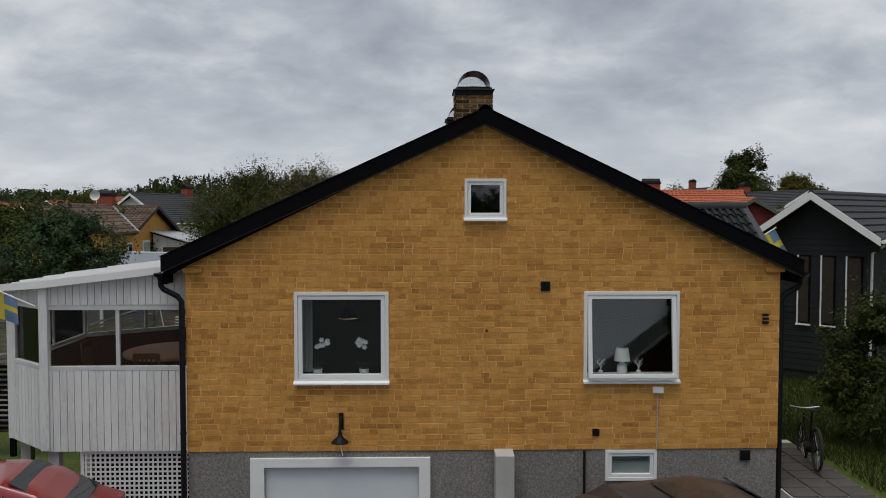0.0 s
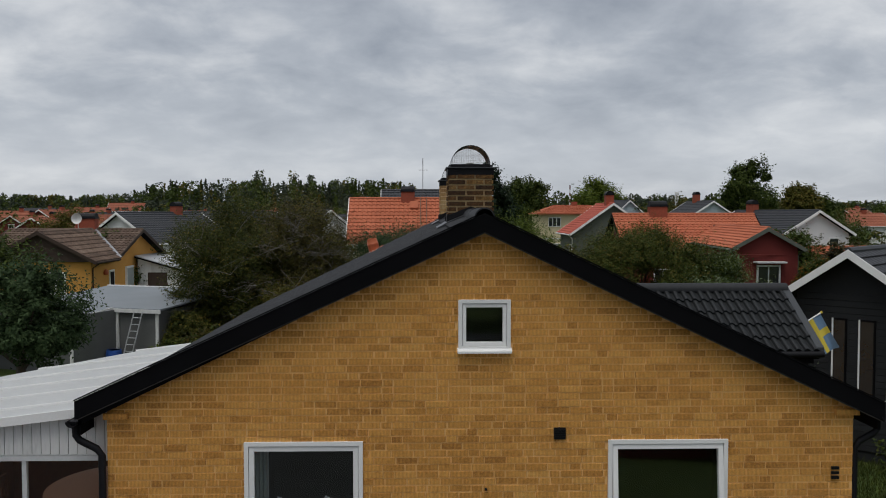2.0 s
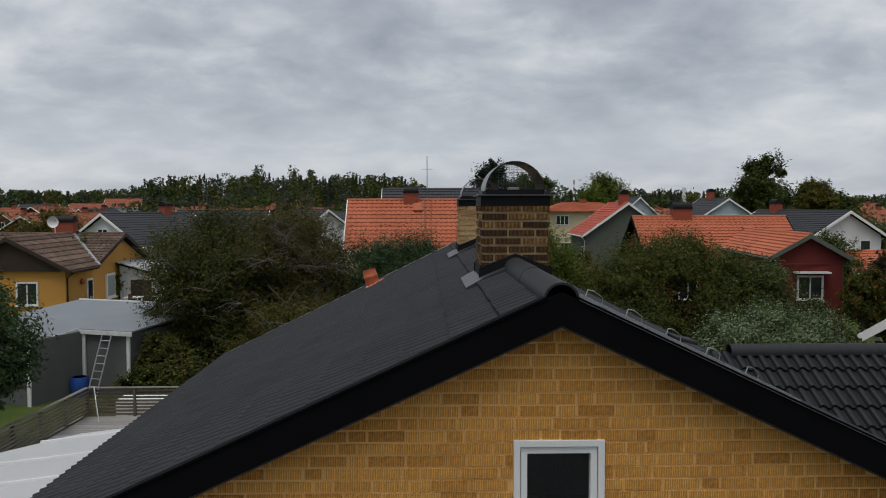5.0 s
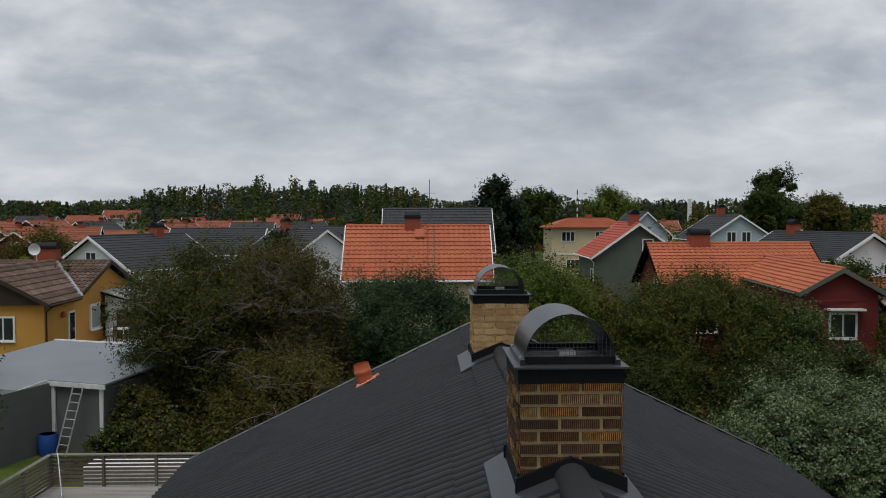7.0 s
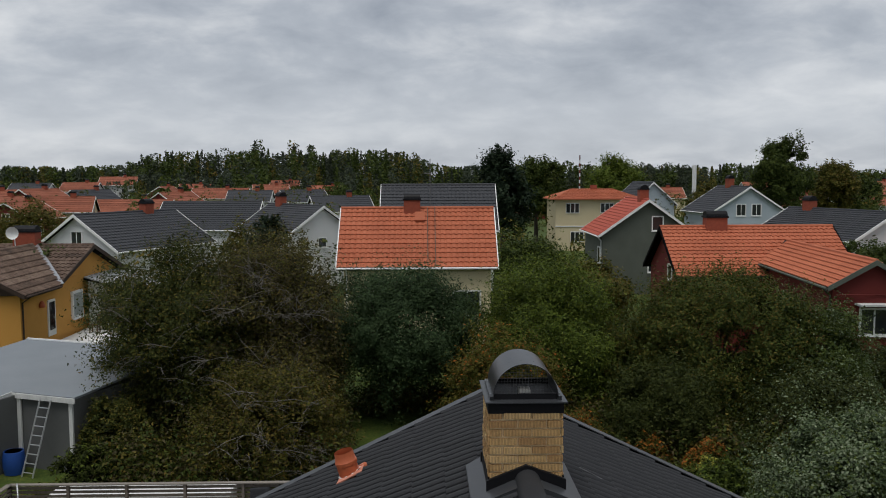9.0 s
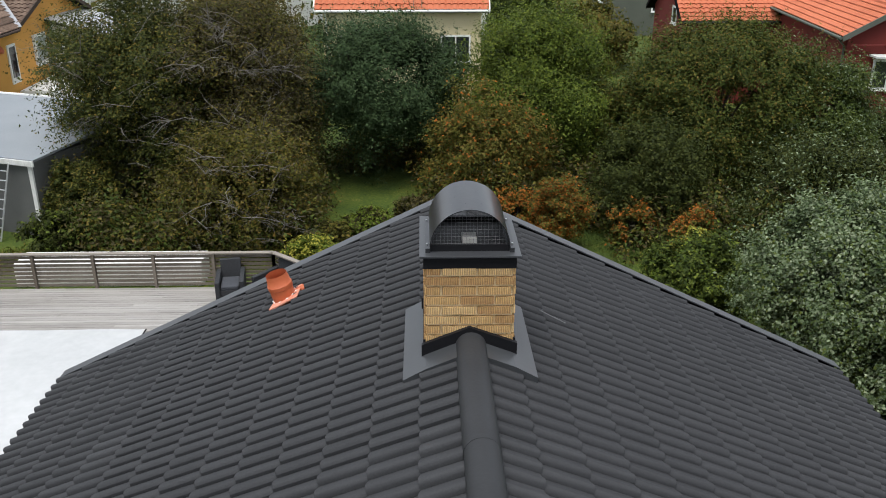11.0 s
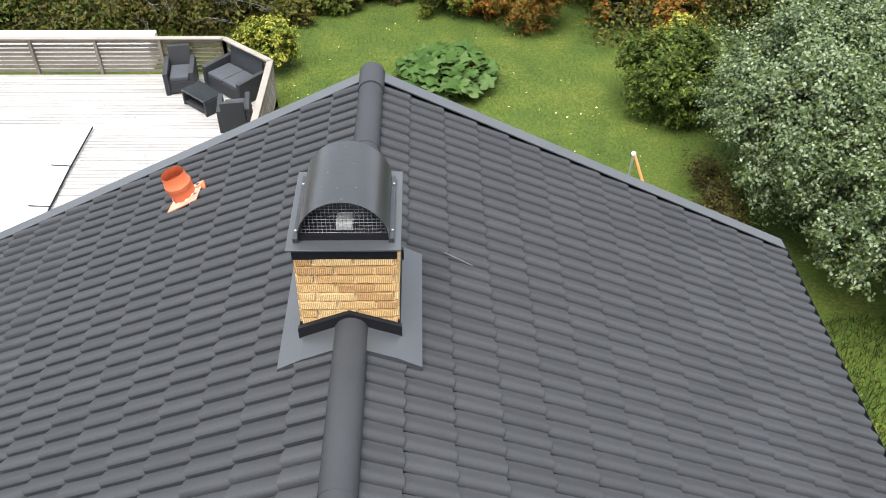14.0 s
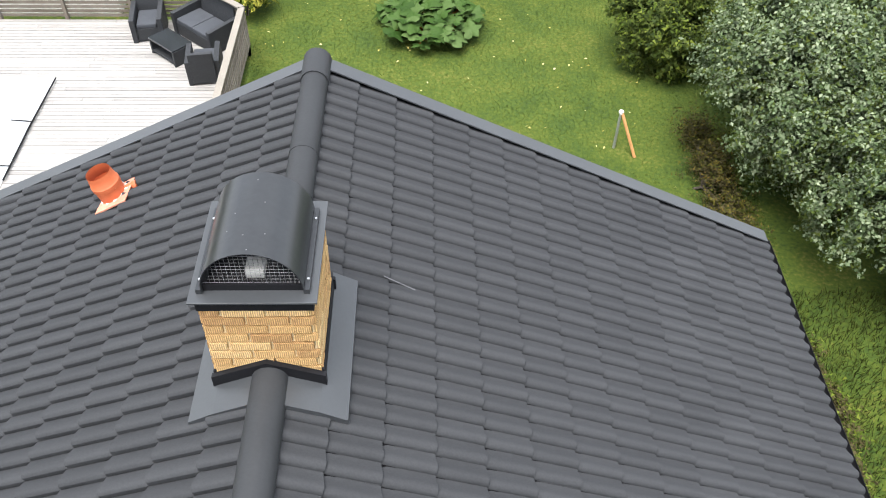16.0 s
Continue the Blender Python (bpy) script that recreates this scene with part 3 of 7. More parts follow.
TILE_EAST, TILE_WEST = tile_mesh("east"), tile_mesh("west")
BLACK_TILE = material("black_concrete_tile", [(0.010, 0.0112, 0.012), (0.017, 0.0185, 0.0195), (0.024, 0.026, 0.027)], 0.55, 1.3, 70, 0.12, 0.3, island=0.3, grain=0.25, spec=0.25)
CANOPY_TILE = tile_mesh("canopy")
CANOPY_TILE.materials[0] = BLACK_TILE
CHIM = [(0.60, 1.26, 15.37, 16.12), (0.59, 1.25, 20.28, 21.03)]
for s in (-1, 1):
    roof = part("roof", Shape().prism([(RX, YF + 0.1, ZR - 0.014), (RX + s * HALF, YF + 0.1, roof_z(RX + s * HALF) - 0.014), (RX + s * HALF, YF + 0.1, roof_z(RX + s * HALF) - 0.026), (RX, YF + 0.1, ZR - 0.026)], (0, YB - YF - 0.2, 0)), BLACK_WOOD, house, "dark grey tiled roof slope")
    rest = Shape()
    shape = TILE_EAST if s > 0 else TILE_WEST
    rest_polys = [tuple(p.vertices) for p in shape.polygons]
    cos = [v.co.copy() for v in shape.vertices]
    for r in range(ROWS_N):
        for c in range(TILES):
            y = Y0 + c * TW
            d = r * EXPO
            # local axes: down the slope, along the ridge, off the roof
            down, along, off = Vector((s * math.cos(ANG), 0, -math.sin(ANG))), Vector((0, s, 0)), Vector((s * math.sin(ANG), 0, math.cos(ANG)))
            o = Vector((RX, y if s > 0 else y + TW, ZR - 0.012)) + down * (d + rnd.uniform(-0.004, 0.004)) + off * rnd.uniform(0, 0.003)
            m = Matrix((down, along, off)).transposed().to_4x4()
            m = Matrix.Translation(o) @ m @ Matrix.Rotation(rnd.uniform(-0.004, 0.004), 4, "Z")
            if 19.2 < y < YB and r < 9 and c >= TILES - 15:
                piece("tile", shape, roof, m)
            else:
                rest.add([m @ p for p in cos], rest_polys)
    t = part("tiles", rest, TILE, roof, "rows of dark grey concrete roof tiles", smooth=True)
    tagged(t, kind="stuff")

# ridge tiles
rt = Shape()
R0 = 0.12
arc = [math.pi * (-0.08 + 1.16 * i / 12) for i in range(13)]
out_a = [(R0 * math.cos(a), 0, R0 * math.sin(a)) for a in arc]
out_b = [((R0 - 0.003) * math.cos(a), 1.70, (R0 - 0.003) * math.sin(a)) for a in arc]
rt.v = out_a + out_b + [(x * 0.87, 0, zz * 0.87) for x, _, zz in out_a]
rt.f = [(i, i + 1, 14 + i, 13 + i) for i in range(12)] + [(i + 1, i, 26 + i, 27 + i) for i in range(12)]
RIDGE_ME = mesh_of("ridge_tile", rt, RIDGE_TILE, smooth=True)
y = YF + 0.02
for a, b in ((YF + 0.02, CHIM[0][2] - 0.02), (CHIM[0][3] + 0.02, CHIM[1][2] - 0.02), (CHIM[1][3] + 0.02, YB - 0.02)):
    n = max(1, math.ceil((b - a) / 1.66))
    for i in range(n):
        piece("ridge_tile", RIDGE_ME, roof, Matrix.Translation((RX, a + (b - a) * i / n, ZR + 0.001 * (i % 2))) @ Matrix.Rotation(rnd.uniform(-0.001, 0.001), 4, "Z") @ Matrix.Diagonal((1, ((b - a) / n + 0.03) / 1.70, 1, 1)))
part("ridge_end", Shape().tube([(RX, YB - 0.35, ZR + 0.005), (RX, YB + 0.01, ZR + 0.005)], 0.128, 16), RIDGE_TILE, house, "", smooth=True)


def chimney(x0, x1, y0, y1, mat, dark):
    ztop = 8.29
    ch = part("chimney", Shape().box(x0 + 0.012, y0 + 0.012, 7.0, x1 - 0.012, y1 - 0.012, ztop), MORTAR_PALE if dark else MORTAR_SAND, house, "sooty brown brick chimney" if dark else "pale yellow brick chimney")
    c, n = (0.081 if dark else 0.080), 0
    z = ztop - 0.036
    while z > 7.15:
        for face in range(4):
            a0, a1 = ((x0, x1) if face % 2 == 0 else (y0, y1))
            a = a0 - (0.0 if (n + face) % 2 else 0.135)
            while a < a1 - 0.02:
                p, q = max(a, a0), min(a + 0.25, a1)
                a += 0.27 if dark else 0.262
                if q - p < 0.04:
                    continue
                me = brick_mesh(round(q - p, 2), c - 0.022 if dark else c - 0.016, 0.022, mat)
                mid = (p + q) / 2
                jit = rnd.uniform(-0.003, 0.003)
                m = {0: pose(mid, y0 + 0.012 + jit, z), 2: pose(mid, y1 - 0.012 + jit, z, 0, 0, 180), 1: pose(x1 - 0.012 + jit, mid, z, 0, 0, 90), 3: pose(x0 + 0.012 + jit, mid, z, 0, 0, -90)}[face]
                piece("brick", me, ch, m)
        z -= c
        n += 1
    # steel collar, plate and barrel hood with wire ends
    part("collar", Shape().box(x0 - 0.012, y0 - 0.012, ztop - 0.015, x1 + 0.012, y1 + 0.012, ztop + 0.085), BLACK_METAL, ch, "black steel collar", 0.004)
    part("cap_plate", Shape().box(x0 - 0.04, y0 - 0.05, ztop + 0.085, x1 + 0.04, y1 + 0.05, ztop + 0.10), GREY_METAL, ch, "grey steel cap plate", 0.003)
    cx, r, zb = (x0 + x1) / 2, (x1 - x0) / 2 - 0.035, ztop + 0.10
    # black plate added so that the hood's inside looks shaded
    part("inner_floor", Shape().box(cx - r + 0.02, y0 + 0.09, zb, cx + r - 0.02, y1 - 0.12, zb + 0.012), BLACK_METAL, ch)
    h = Shape()
    N = 20
    for rr in (r, r - 0.005):
        for yy in (y0 + 0.02, y1 - 0.05):
            h.v += [(cx + rr * math.cos(math.pi * i / N), yy, zb + 0.03 + 1.02 * rr * math.sin(math.pi * i / N)) for i in range(N + 1)]
    k = N + 1
    h.f = [(i, i + 1, k + i + 1, k + i) for i in range(N)] + [(2 * k + i + 1, 2 * k + i, 3 * k + i, 3 * k + i + 1) for i in range(N)]
    h.f += [(i + 1, i, 2 * k + i, 2 * k + i + 1) for i in range(N)] + [(k + i, k + i + 1, 3 * k + i + 1, 3 * k + i) for i in range(N)]
    h.box(cx - r - 0.03, y0 + 0.02, zb, cx - r + 0.005, y1 - 0.05, zb + 0.035).box(cx + r - 0.005, y0 + 0.02, zb, cx + r + 0.03, y1 - 0.05, zb + 0.035)
    hood = part("hood", h, HOOD_METAL, ch, "barrel-shaped grey steel chimney hood", smooth=True)
    for yy in (y0 + 0.06, y1 - 0.10):
        w = Shape()
        for i in range(1, 22):
            x = cx - r + 2 * r * i / 22
            top = math.sqrt(max(0.0, r * r - (x - cx) ** 2))
            w.tube([(x, yy, zb + 0.02), (x, yy, zb + 0.03 + top)], 0.0012, 4, False)
        for i in range(1, 11):
            zz = r * i / 11
            half = math.sqrt(r * r - zz * zz)
            w.tube([(cx - half, yy, zb + 0.03 + zz), (cx + half, yy, zb + 0.03 + zz)], 0.0012, 4, False)
        part("wire_mesh", w, WIRE, hood, "fine square wire mesh")
        part("kerb", Shape().box(cx - r, yy - 0.012, zb, cx + r, yy + 0.012, zb + 0.05), BLACK_METAL, hood)
    part("flue", Shape().box(cx - 0.055, y0 + 0.13, zb + 0.012, cx + 0.055, y0 + 0.25, zb + 0.075), CONCRETE, ch, "pale concrete flue block", 0.008)
    for bx, by in ((-0.45, 0.3), (-0.1, 0.22), (0.3, 0.25), (-0.35, 0.5), (0.2, 0.62), (-0.02, 0.9), (0.02, 0.05)):
        part("rivet", Shape().lathe((cx + r * bx, y0 + 0.02 + by * (y1 - y0 - 0.07), zb + 0.03 + 1.02 * r * math.sqrt(1 - bx * bx) - 0.001), [(0.005, 0), (0.004, 0.002), (0.0015, 0.003)], 8), WIRE, hood)
    for x in (cx - r - 0.018, cx + r + 0.018):
        for yy in (y0 + 0.1, y1 - 0.15):
            part("bolt", Shape().lathe((x, yy, zb + 0.033), [(0.008, 0), (0.008, 0.012)], 8), ZINC, hood)
    # flashings
    for s, xa in ((-1, x0), (1, x1)):
        prof = [(xa, y0 - 0.26, roof_z(xa) + 0.095), (xa + s * 0.17, y0 - 0.26, roof_z(xa + s * 0.17) + 0.082), (xa + s * 0.17, y0 - 0.26, roof_z(xa + s * 0.17) + 0.03), (xa, y0 - 0.26, roof_z(xa) + 0.04)]
        part("flashing", Shape().prism(prof, (0, y1 - y0 + 0.42, 0)), GREY_METAL, ch, "grey lead-coloured roof flashing")
        xm = (x0 + x1) / 2
        prof = [(xm, y0 - 0.26, ZR + 0.07), (xa, y0 - 0.26, roof_z(xa) + 0.095), (xa, y0 - 0.26, roof_z(xa) + 0.04), (xm, y0 - 0.26, ZR + 0.02)]
        part("flashing", Shape().prism(prof, (0, 0.26, 0)), GREY_METAL, ch)
        part("upstand", Shape().box(min(xa, xa + s * 0.018), y0 - 0.01, roof_z(xa) - 0.1, max(xa, xa + s * 0.018), y1 + 0.02, roof_z(xa) + 0.20), BLACK_METAL, ch)
        for yy, dy in ((y0 - 0.045, 0.035), (y1 + 0.01, 0.035)):
            prof = [(xm, yy, ZR + 0.155), (xa + s * 0.03, yy, roof_z(xa) + 0.175), (xa + s * 0.03, yy, roof_z(xa) + 0.02), (xm, yy, ZR + 0.0)]
            part("apron", Shape().prism(prof, (0, dy, 0)), BLACK_METAL, ch, "black peaked steel apron")
    return ch


chimney(*CHIM[0], BRICK_SOOT, True)
chimney(*CHIM[1], BRICK_PALE, False)

# soil vent on the left slope
vz = roof_z(-0.95)
VD = Vector((-0.24, -0.03, 0.97)).normalized()
V0 = Vector((-0.88, 22.85, vz - 0.05))
rings = [(0.0, 0.112), (0.06, 0.118), (0.16, 0.126), (0.20, 0.126), (0.205, 0.134), (0.235, 0.134), (0.24, 0.128), (0.30, 0.117), (0.325, 0.113), (0.325, 0.104), (0.22, 0.11), (0.06, 0.10)]
vent = part("vent_pipe", Shape().tube([V0 + VD * h * 1.3 for h, r in rings[:9]], [r for h, r in rings[:9]], 20, False)
            .tube([V0 + VD * h * 1.3 for h, r in rings[8:]], [r for h, r in rings[8:]], 20, False), ORANGE_CLAY, house, "orange clay vent pipe on the roof", smooth=True)
part("foot_tile", Shape().prism([(-0.75, 22.67, roof_z(-0.75) + 0.06), (-0.73, 22.97, roof_z(-0.73) + 0.06), (-1.01, 22.95, roof_z(-1.01) + 0.055), (-1.05, 22.65, roof_z(-1.05) + 0.055)], (0, 0, 0.02)), PINK_TILE, vent, "faded red foot tile", 0.004)
part("spout", Shape().tube([(-0.85, 22.85, vz + 0.13), (-0.75, 22.89, vz + 0.15), (-0.73, 22.895, vz + 0.153), (-0.70, 22.90, vz + 0.16)], [0.03, 0.03, 0.045, 0.045], 12), ORANGE_CLAY, vent, smooth=True)

# ---- neighbours ----
ORANGE_ROOF = material("orange_clay_roof_tiles", [(0.22, 0.058, 0.026), (0.38, 0.105, 0.048), (0.48, 0.150, 0.075)], 0.8, 0.5, 9, 0.1, 0.3, island=0.3, grain=0.3)
RED_ROOF = material("bright_red_roof_tiles", [(0.30, 0.055, 0.034), (0.42, 0.09, 0.052)], 0.7, 0.5, 9, 0.1, 0.3, island=0.25)
BROWN_ROOF = material("brown_mossy_roof_tiles", [(0.035, 0.023, 0.016), (0.095, 0.060, 0.042), (0.17, 0.12, 0.09)], 0.9, 1.4, 9, 0.1, 0.6, island=0.6, grain=0.6)
# far copy of the orange tiles, darkened to put aerial distance into the colour
FAR_ROOF = material("far_dimmed_orange_roof_tiles", [(0.13, 0.040, 0.022), (0.24, 0.075, 0.040), (0.32, 0.112, 0.065)], 0.85, 0.5, 9, 0.1, 0.4, island=0.4, grain=0.3)
DARK_ROOF = material("black_roof_tiles", [(0.022, 0.024, 0.028), (0.038, 0.04, 0.046)], 0.6, 0.7, 9, 0.1, 0.3, island=0.3)
BROWN_TRIM = material("dark_brown_boards", [(0.03, 0.018, 0.012), (0.055, 0.034, 0.024)], 0.8, 2, 30, 0.1)
WARM_BROWN = material("brown_garden_wood", [(0.07, 0.035, 0.02), (0.12, 0.06, 0.035)], 0.8, 4, 30, 0.1)
YELLOW_WALL = material("yellow_render", [(0.50, 0.238, 0.048), (0.62, 0.318, 0.074)], 0.9, 0.8, 30, 0.2)
CREAM_WALL = material("cream_render", [(0.56, 0.47, 0.29), (0.66, 0.57, 0.38)], 0.9, 0.8, 30, 0.2)
GREEN_WALL = material("grey_green_boards", [(0.075, 0.085, 0.068), (0.11, 0.12, 0.10)], 0.85, 0.8, 30, 0.2)
RED_WALL = material("dark_red_boards", [(0.108, 0.014, 0.011), (0.155, 0.022, 0.017)], 0.85, 0.8, 30, 0.2)
WHITE_WALL = material("white_house_render", [(0.60, 0.60, 0.60), (0.72, 0.72, 0.72)], 0.85, 0.8, 30, 0.1)
BLUE_WALL = material("pale_blue_boards", [(0.34, 0.40, 0.44), (0.44, 0.50, 0.54)], 0.85, 0.8, 30, 0.1)
BLACK_WALL = material("black_stained_boards", [(0.009, 0.010, 0.011), (0.017, 0.0185, 0.0205)], 0.8, 1.2, 30, 0.2, island=0.4)
SHED_WALL = material("grey_shed_boards", [(0.082, 0.085, 0.083), (0.122, 0.125, 0.122)], 0.85, 1.2, 30, 0.2)
SHED_ROOF = material("blue_grey_roof_felt", [(0.155, 0.175, 0.19), (0.21, 0.23, 0.25)], 0.7, 0.6, 20, 0.1)
RED_BRICK = material("red_brick", [(0.20, 0.045, 0.025), (0.34, 0.085, 0.045)], 0.9, 6, 40, 0.3)
DARK_GLASS = material("dark_window_glass", [(0.012, 0.014, 0.016), (0.03, 0.034, 0.038)], 0.06, 0.6, 3, 0.0, spec=0.8)


def wavy_slope(a, b, c, d, mat_rows, mat_cols, rise=0.035, keep=None, seg=4):
    """Tile courses on a slope: a-b along the ridge, d-c along the eave; every course oversails the next."""
    a, b, c, d = (Vector(p) for p in (a, b, c, d))
    n = (b - a).cross(d - a).normalized()
    if n.z < 0:
        n = -n
    s = Shape()
    for r in range(mat_rows):
        t0, t1 = r / mat_rows, (r + 1) / mat_rows
        l0, r0, l1, r1 = a.lerp(d, t0), b.lerp(c, t0), a.lerp(d, t1), b.lerp(c, t1)
        k = len(s.v)
        m = mat_cols * seg
        for j in range(m + 1):
            u = j / m
            h = rise * abs(math.sin(math.pi * j / seg))
            s.v += [tuple(l0.lerp(r0, u) + n * (h - 0.01)), tuple(l1.lerp(r1, u) + n * (h + 0.035)), tuple(l1.lerp(r1, u) + n * (h - 0.005))]
        for j in range(m):
            if keep and not keep((j + 0.5) / m, (t0 + t1) / 2):
                continue
            q = k + 3 * j
            s.f += [(q, q + 1, q + 4, q + 3), (q + 1, q + 2, q + 5, q + 4)]
    return s


def gabled(parent, cx, cy, yaw, length, width, z0, eave, ridge, roof_mat, wall_mat, trim=WHITE, over=0.35, windows=(), chim=(), rows=14, name="roof", trimw=0.09, fine=0.3, rise=0.035):
    """A gabled body: ridge along local x. windows: (face, along, sill, width, height); chim: places along the ridge."""
    m = pose(cx, cy, 0, 0, 0, yaw)
    L, W = length / 2, width / 2
    fall = (ridge - eave) / (W + over)
    wall_top = ridge - 0.12 - fall * 0
    w = Shape().prism([(-L, -W, z0), (-L, W, z0), (-L, W, ridge - fall * W - 0.1), (-L, 0, ridge - 0.1), (-L, -W, ridge - fall * W - 0.1)], (length, 0, 0)).moved(m)
    wall = part("wall", w, wall_mat, parent)
    ex = L + over
    for s in (-1, 1):
        slab = Shape().prism([(-ex, 0, ridge - 0.02), (-ex, s * (W + over), eave - 0.02), (-ex, s * (W + over), eave - 0.14), (-ex, 0, ridge - 0.14)], (2 * ex, 0, 0)).moved(m)
        r = part(name, slab, BLACK_WOOD, parent, "")
        t = wavy_slope(m @ Vector((-ex, 0, ridge)), m @ Vector((ex, 0, ridge)), m @ Vector((ex, s * (W + over), eave)), m @ Vector((-ex, s * (W + over), eave)), rows, max(6, int(2 * ex / fine)), rise, seg=4 if fine < 0.4 else 2)
        tagged(part("tiles", t, roof_mat, r), "rows of roof tiles", kind="stuff")
        for e in (-1, 1):
            b = Shape().prism([(e * ex, 0, ridge + 0.05), (e * ex, s * (W + over), eave + 0.05), (e * ex, s * (W + over), eave - 0.17), (e * ex, 0, ridge - 0.17)], (e * 0.05, 0, 0)).moved(m)
            part("verge_board", b, trim, parent)
        g = Shape().tube([(-ex, s * (W + over + 0.06), eave - 0.05), (ex, s * (W + over + 0.06), eave - 0.05)], 0.06, 8).moved(m)
        part("gutter", g, trim if trim is not BLACK_WOOD else BLACK_METAL, parent)
        g = Shape().tube([(-L + 0.15, s * (W + over + 0.04), eave - 0.08), (-L + 0.15, s * (W + 0.05), eave - 0.4), (-L + 0.15, s * (W + 0.05), z0)], 0.04, 8).moved(m)
        part("downpipe", g, trim if trim is not BLACK_WOOD else BLACK_METAL, parent)
    part("ridge_cap", Shape().tube([(-ex, 0, ridge + 0.01), (ex, 0, ridge + 0.01)], 0.10, 8).moved(m), roof_mat, parent)
    for face, u, zs, ww, hh in windows:
        f = {"S": pose(u, -W, 0), "N": pose(u, W, 0, 0, 0, 180), "E": pose(L, u, 0, 0, 0, 90), "W": pose(-L, u, 0, 0, 0, -90)}[face]
        q = m @ f
        t = trimw
        o = Shape().ring(-ww / 2 - t, ww / 2 + t, zs - t, zs + hh + t, t, -0.05, 0.02).moved(q)
        win = part("window", o, WHITE, parent, "white framed window")
        part("pane", Shape().box(-ww / 2, -0.02, zs, ww / 2, 0.01, zs + hh).moved(q), DARK_GLASS, win)
        if ww > 0.9:
            part("mullion", Shape().box(-0.03, -0.045, zs, 0.03, -0.02, zs + hh).moved(q), WHITE, win)
        part("sill", Shape().box(-ww / 2 - t - 0.03, -0.10, zs - t - 0.04, ww / 2 + t + 0.03, 0.02, zs - t).moved(q), WHITE, win)
    for u, wc, hc in chim:
        c = part("chimney", Shape().box(u - wc / 2, -0.35, ridge - 0.8, u + wc / 2, 0.35, ridge + hc).moved(m), RED_BRICK, parent, "red brick chimney", 0.01)
        part("cap", Shape().box(u - wc / 2 - 0.05, -0.4, ridge + hc, u + wc / 2 + 0.05, 0.4, ridge + hc + 0.10).moved(m), BLACK_METAL, c)
        part("hood", Shape().prism([(u - wc / 2, 0.35 * math.cos(math.pi * i / 8), ridge + hc + 0.1 + 0.28 * math.sin(math.pi * i / 8)) for i in range(9)], (wc, 0, 0)).moved(m), BLACK_METAL, c)
    return wall


def villa(label, cx, cy, *rest, **more):
    h = thing("house", (cx, cy, LAWN), label, "house", "houses of the neighbourhood")
    gabled(h, cx, cy, *rest, **more)
    return h


h = villa("cream rendered house with an orange tiled roof", -0.4, 60.0, 0, 7.7, 5.6, 0.8, 5.72, 8.68, ORANGE_ROOF, CREAM_WALL, windows=[("S", 2.6, 3.2, 1.3, 1.2), ("S", -2.4, 3.2, 1.3, 1.2)], chim=[(-0.3, 0.9, 0.45)], rows=13, rise=0.055)
part("roof_ladder", Shape().beam((0.15, 59.9, 8.72), (0.15, 56.85, 5.85), 0.04, 0.04).beam((0.55, 59.9, 8.72), (0.55, 56.85, 5.85), 0.04, 0.04), BROWN_ROOF, h, "brown roof ladder")
part("hatch", Shape().prism([(-0.55, 59.6, 8.42), (0.0, 59.6, 8.42), (0.0, 59.15, 7.98), (-0.55, 59.15, 7.98)], (0, -0.05, 0.1)), ORANGE_ROOF, h, "orange roof hatch", 0.01)
part("antenna", Shape().tube([(0.3, 60.2, 8.5), (0.3, 60.2, 11.4)], 0.025, 6).tube([(-0.05, 60.2, 10.6), (0.65, 60.2, 10.6)], 0.012, 5), WIRE, h)
villa("house with a black tiled roof and white verges", 1.05, 80.0, 0, 8.2, 7.0, 0.8, 6.4, 9.78, DARK_ROOF, WHITE_WALL)
villa("grey-green boarded house with a bright red roof", 17.37, 82.5, 89, 7.7, 7.1, 0.8, 5.82, 8.59, RED_ROOF, GREEN_WALL, windows=[("W", -0.75, 6.25, 0.75, 1.0), ("W", -0.5, 3.0, 0.8, 1.0), ("N", -2.6, 3.6, 0.9, 1.2)], chim=[(-2.1, 0.95, 0.75)])
h = thing("house", (21.3, 122, LAWN), "two-storey cream house with an orange hipped roof", "house", "houses of the neighbourhood")
part("wall", Shape().box(16.2, 118.5, 0.8, 26.5, 126, 7.55), CREAM_WALL, h)
part("band", Shape().box(16.15, 118.42, 4.15, 26.55, 118.50, 4.3), WHITE, h, "white board band")
HIP = [(15.7, 117.9), (27.1, 117.9), (27.1, 126.6), (15.7, 126.6)]
for (xa, ya), (xb, yb) in zip(HIP, HIP[1:] + HIP[:1]):
    ra, rb = ((18.8, 122.2) if xa < 21 else (24.0, 122.2)), ((18.8, 122.2) if xb < 21 else (24.0, 122.2))
    t = wavy_slope((*ra, 8.85), (*rb, 8.85), (xb, yb, 7.63), (xa, ya, 7.63), 14, 24)
    r = part("roof", Shape().prism([(xa, ya, 7.53), (xb, yb, 7.53), (*rb, 8.75), (*ra, 8.75)], (0, 0, 0.06)), ORANGE_ROOF, h)
    tagged(part("tiles", t, ORANGE_ROOF, r), kind="stuff")
for x, zz in ((18.3, 5.95), (22.6, 5.95), (18.9, 2.4)):
    w = part("window", Shape().box(x - 0.85, 118.40, zz - 0.1, x + 0.85, 118.46, zz + 1.2), WHITE, h)
    for dx in (-0.55, 0.0, 0.55):
        part("pane", Shape().box(x + dx - 0.22, 118.37, zz, x + dx + 0.22, 118.40, zz + 1.1), DARK_GLASS, w)
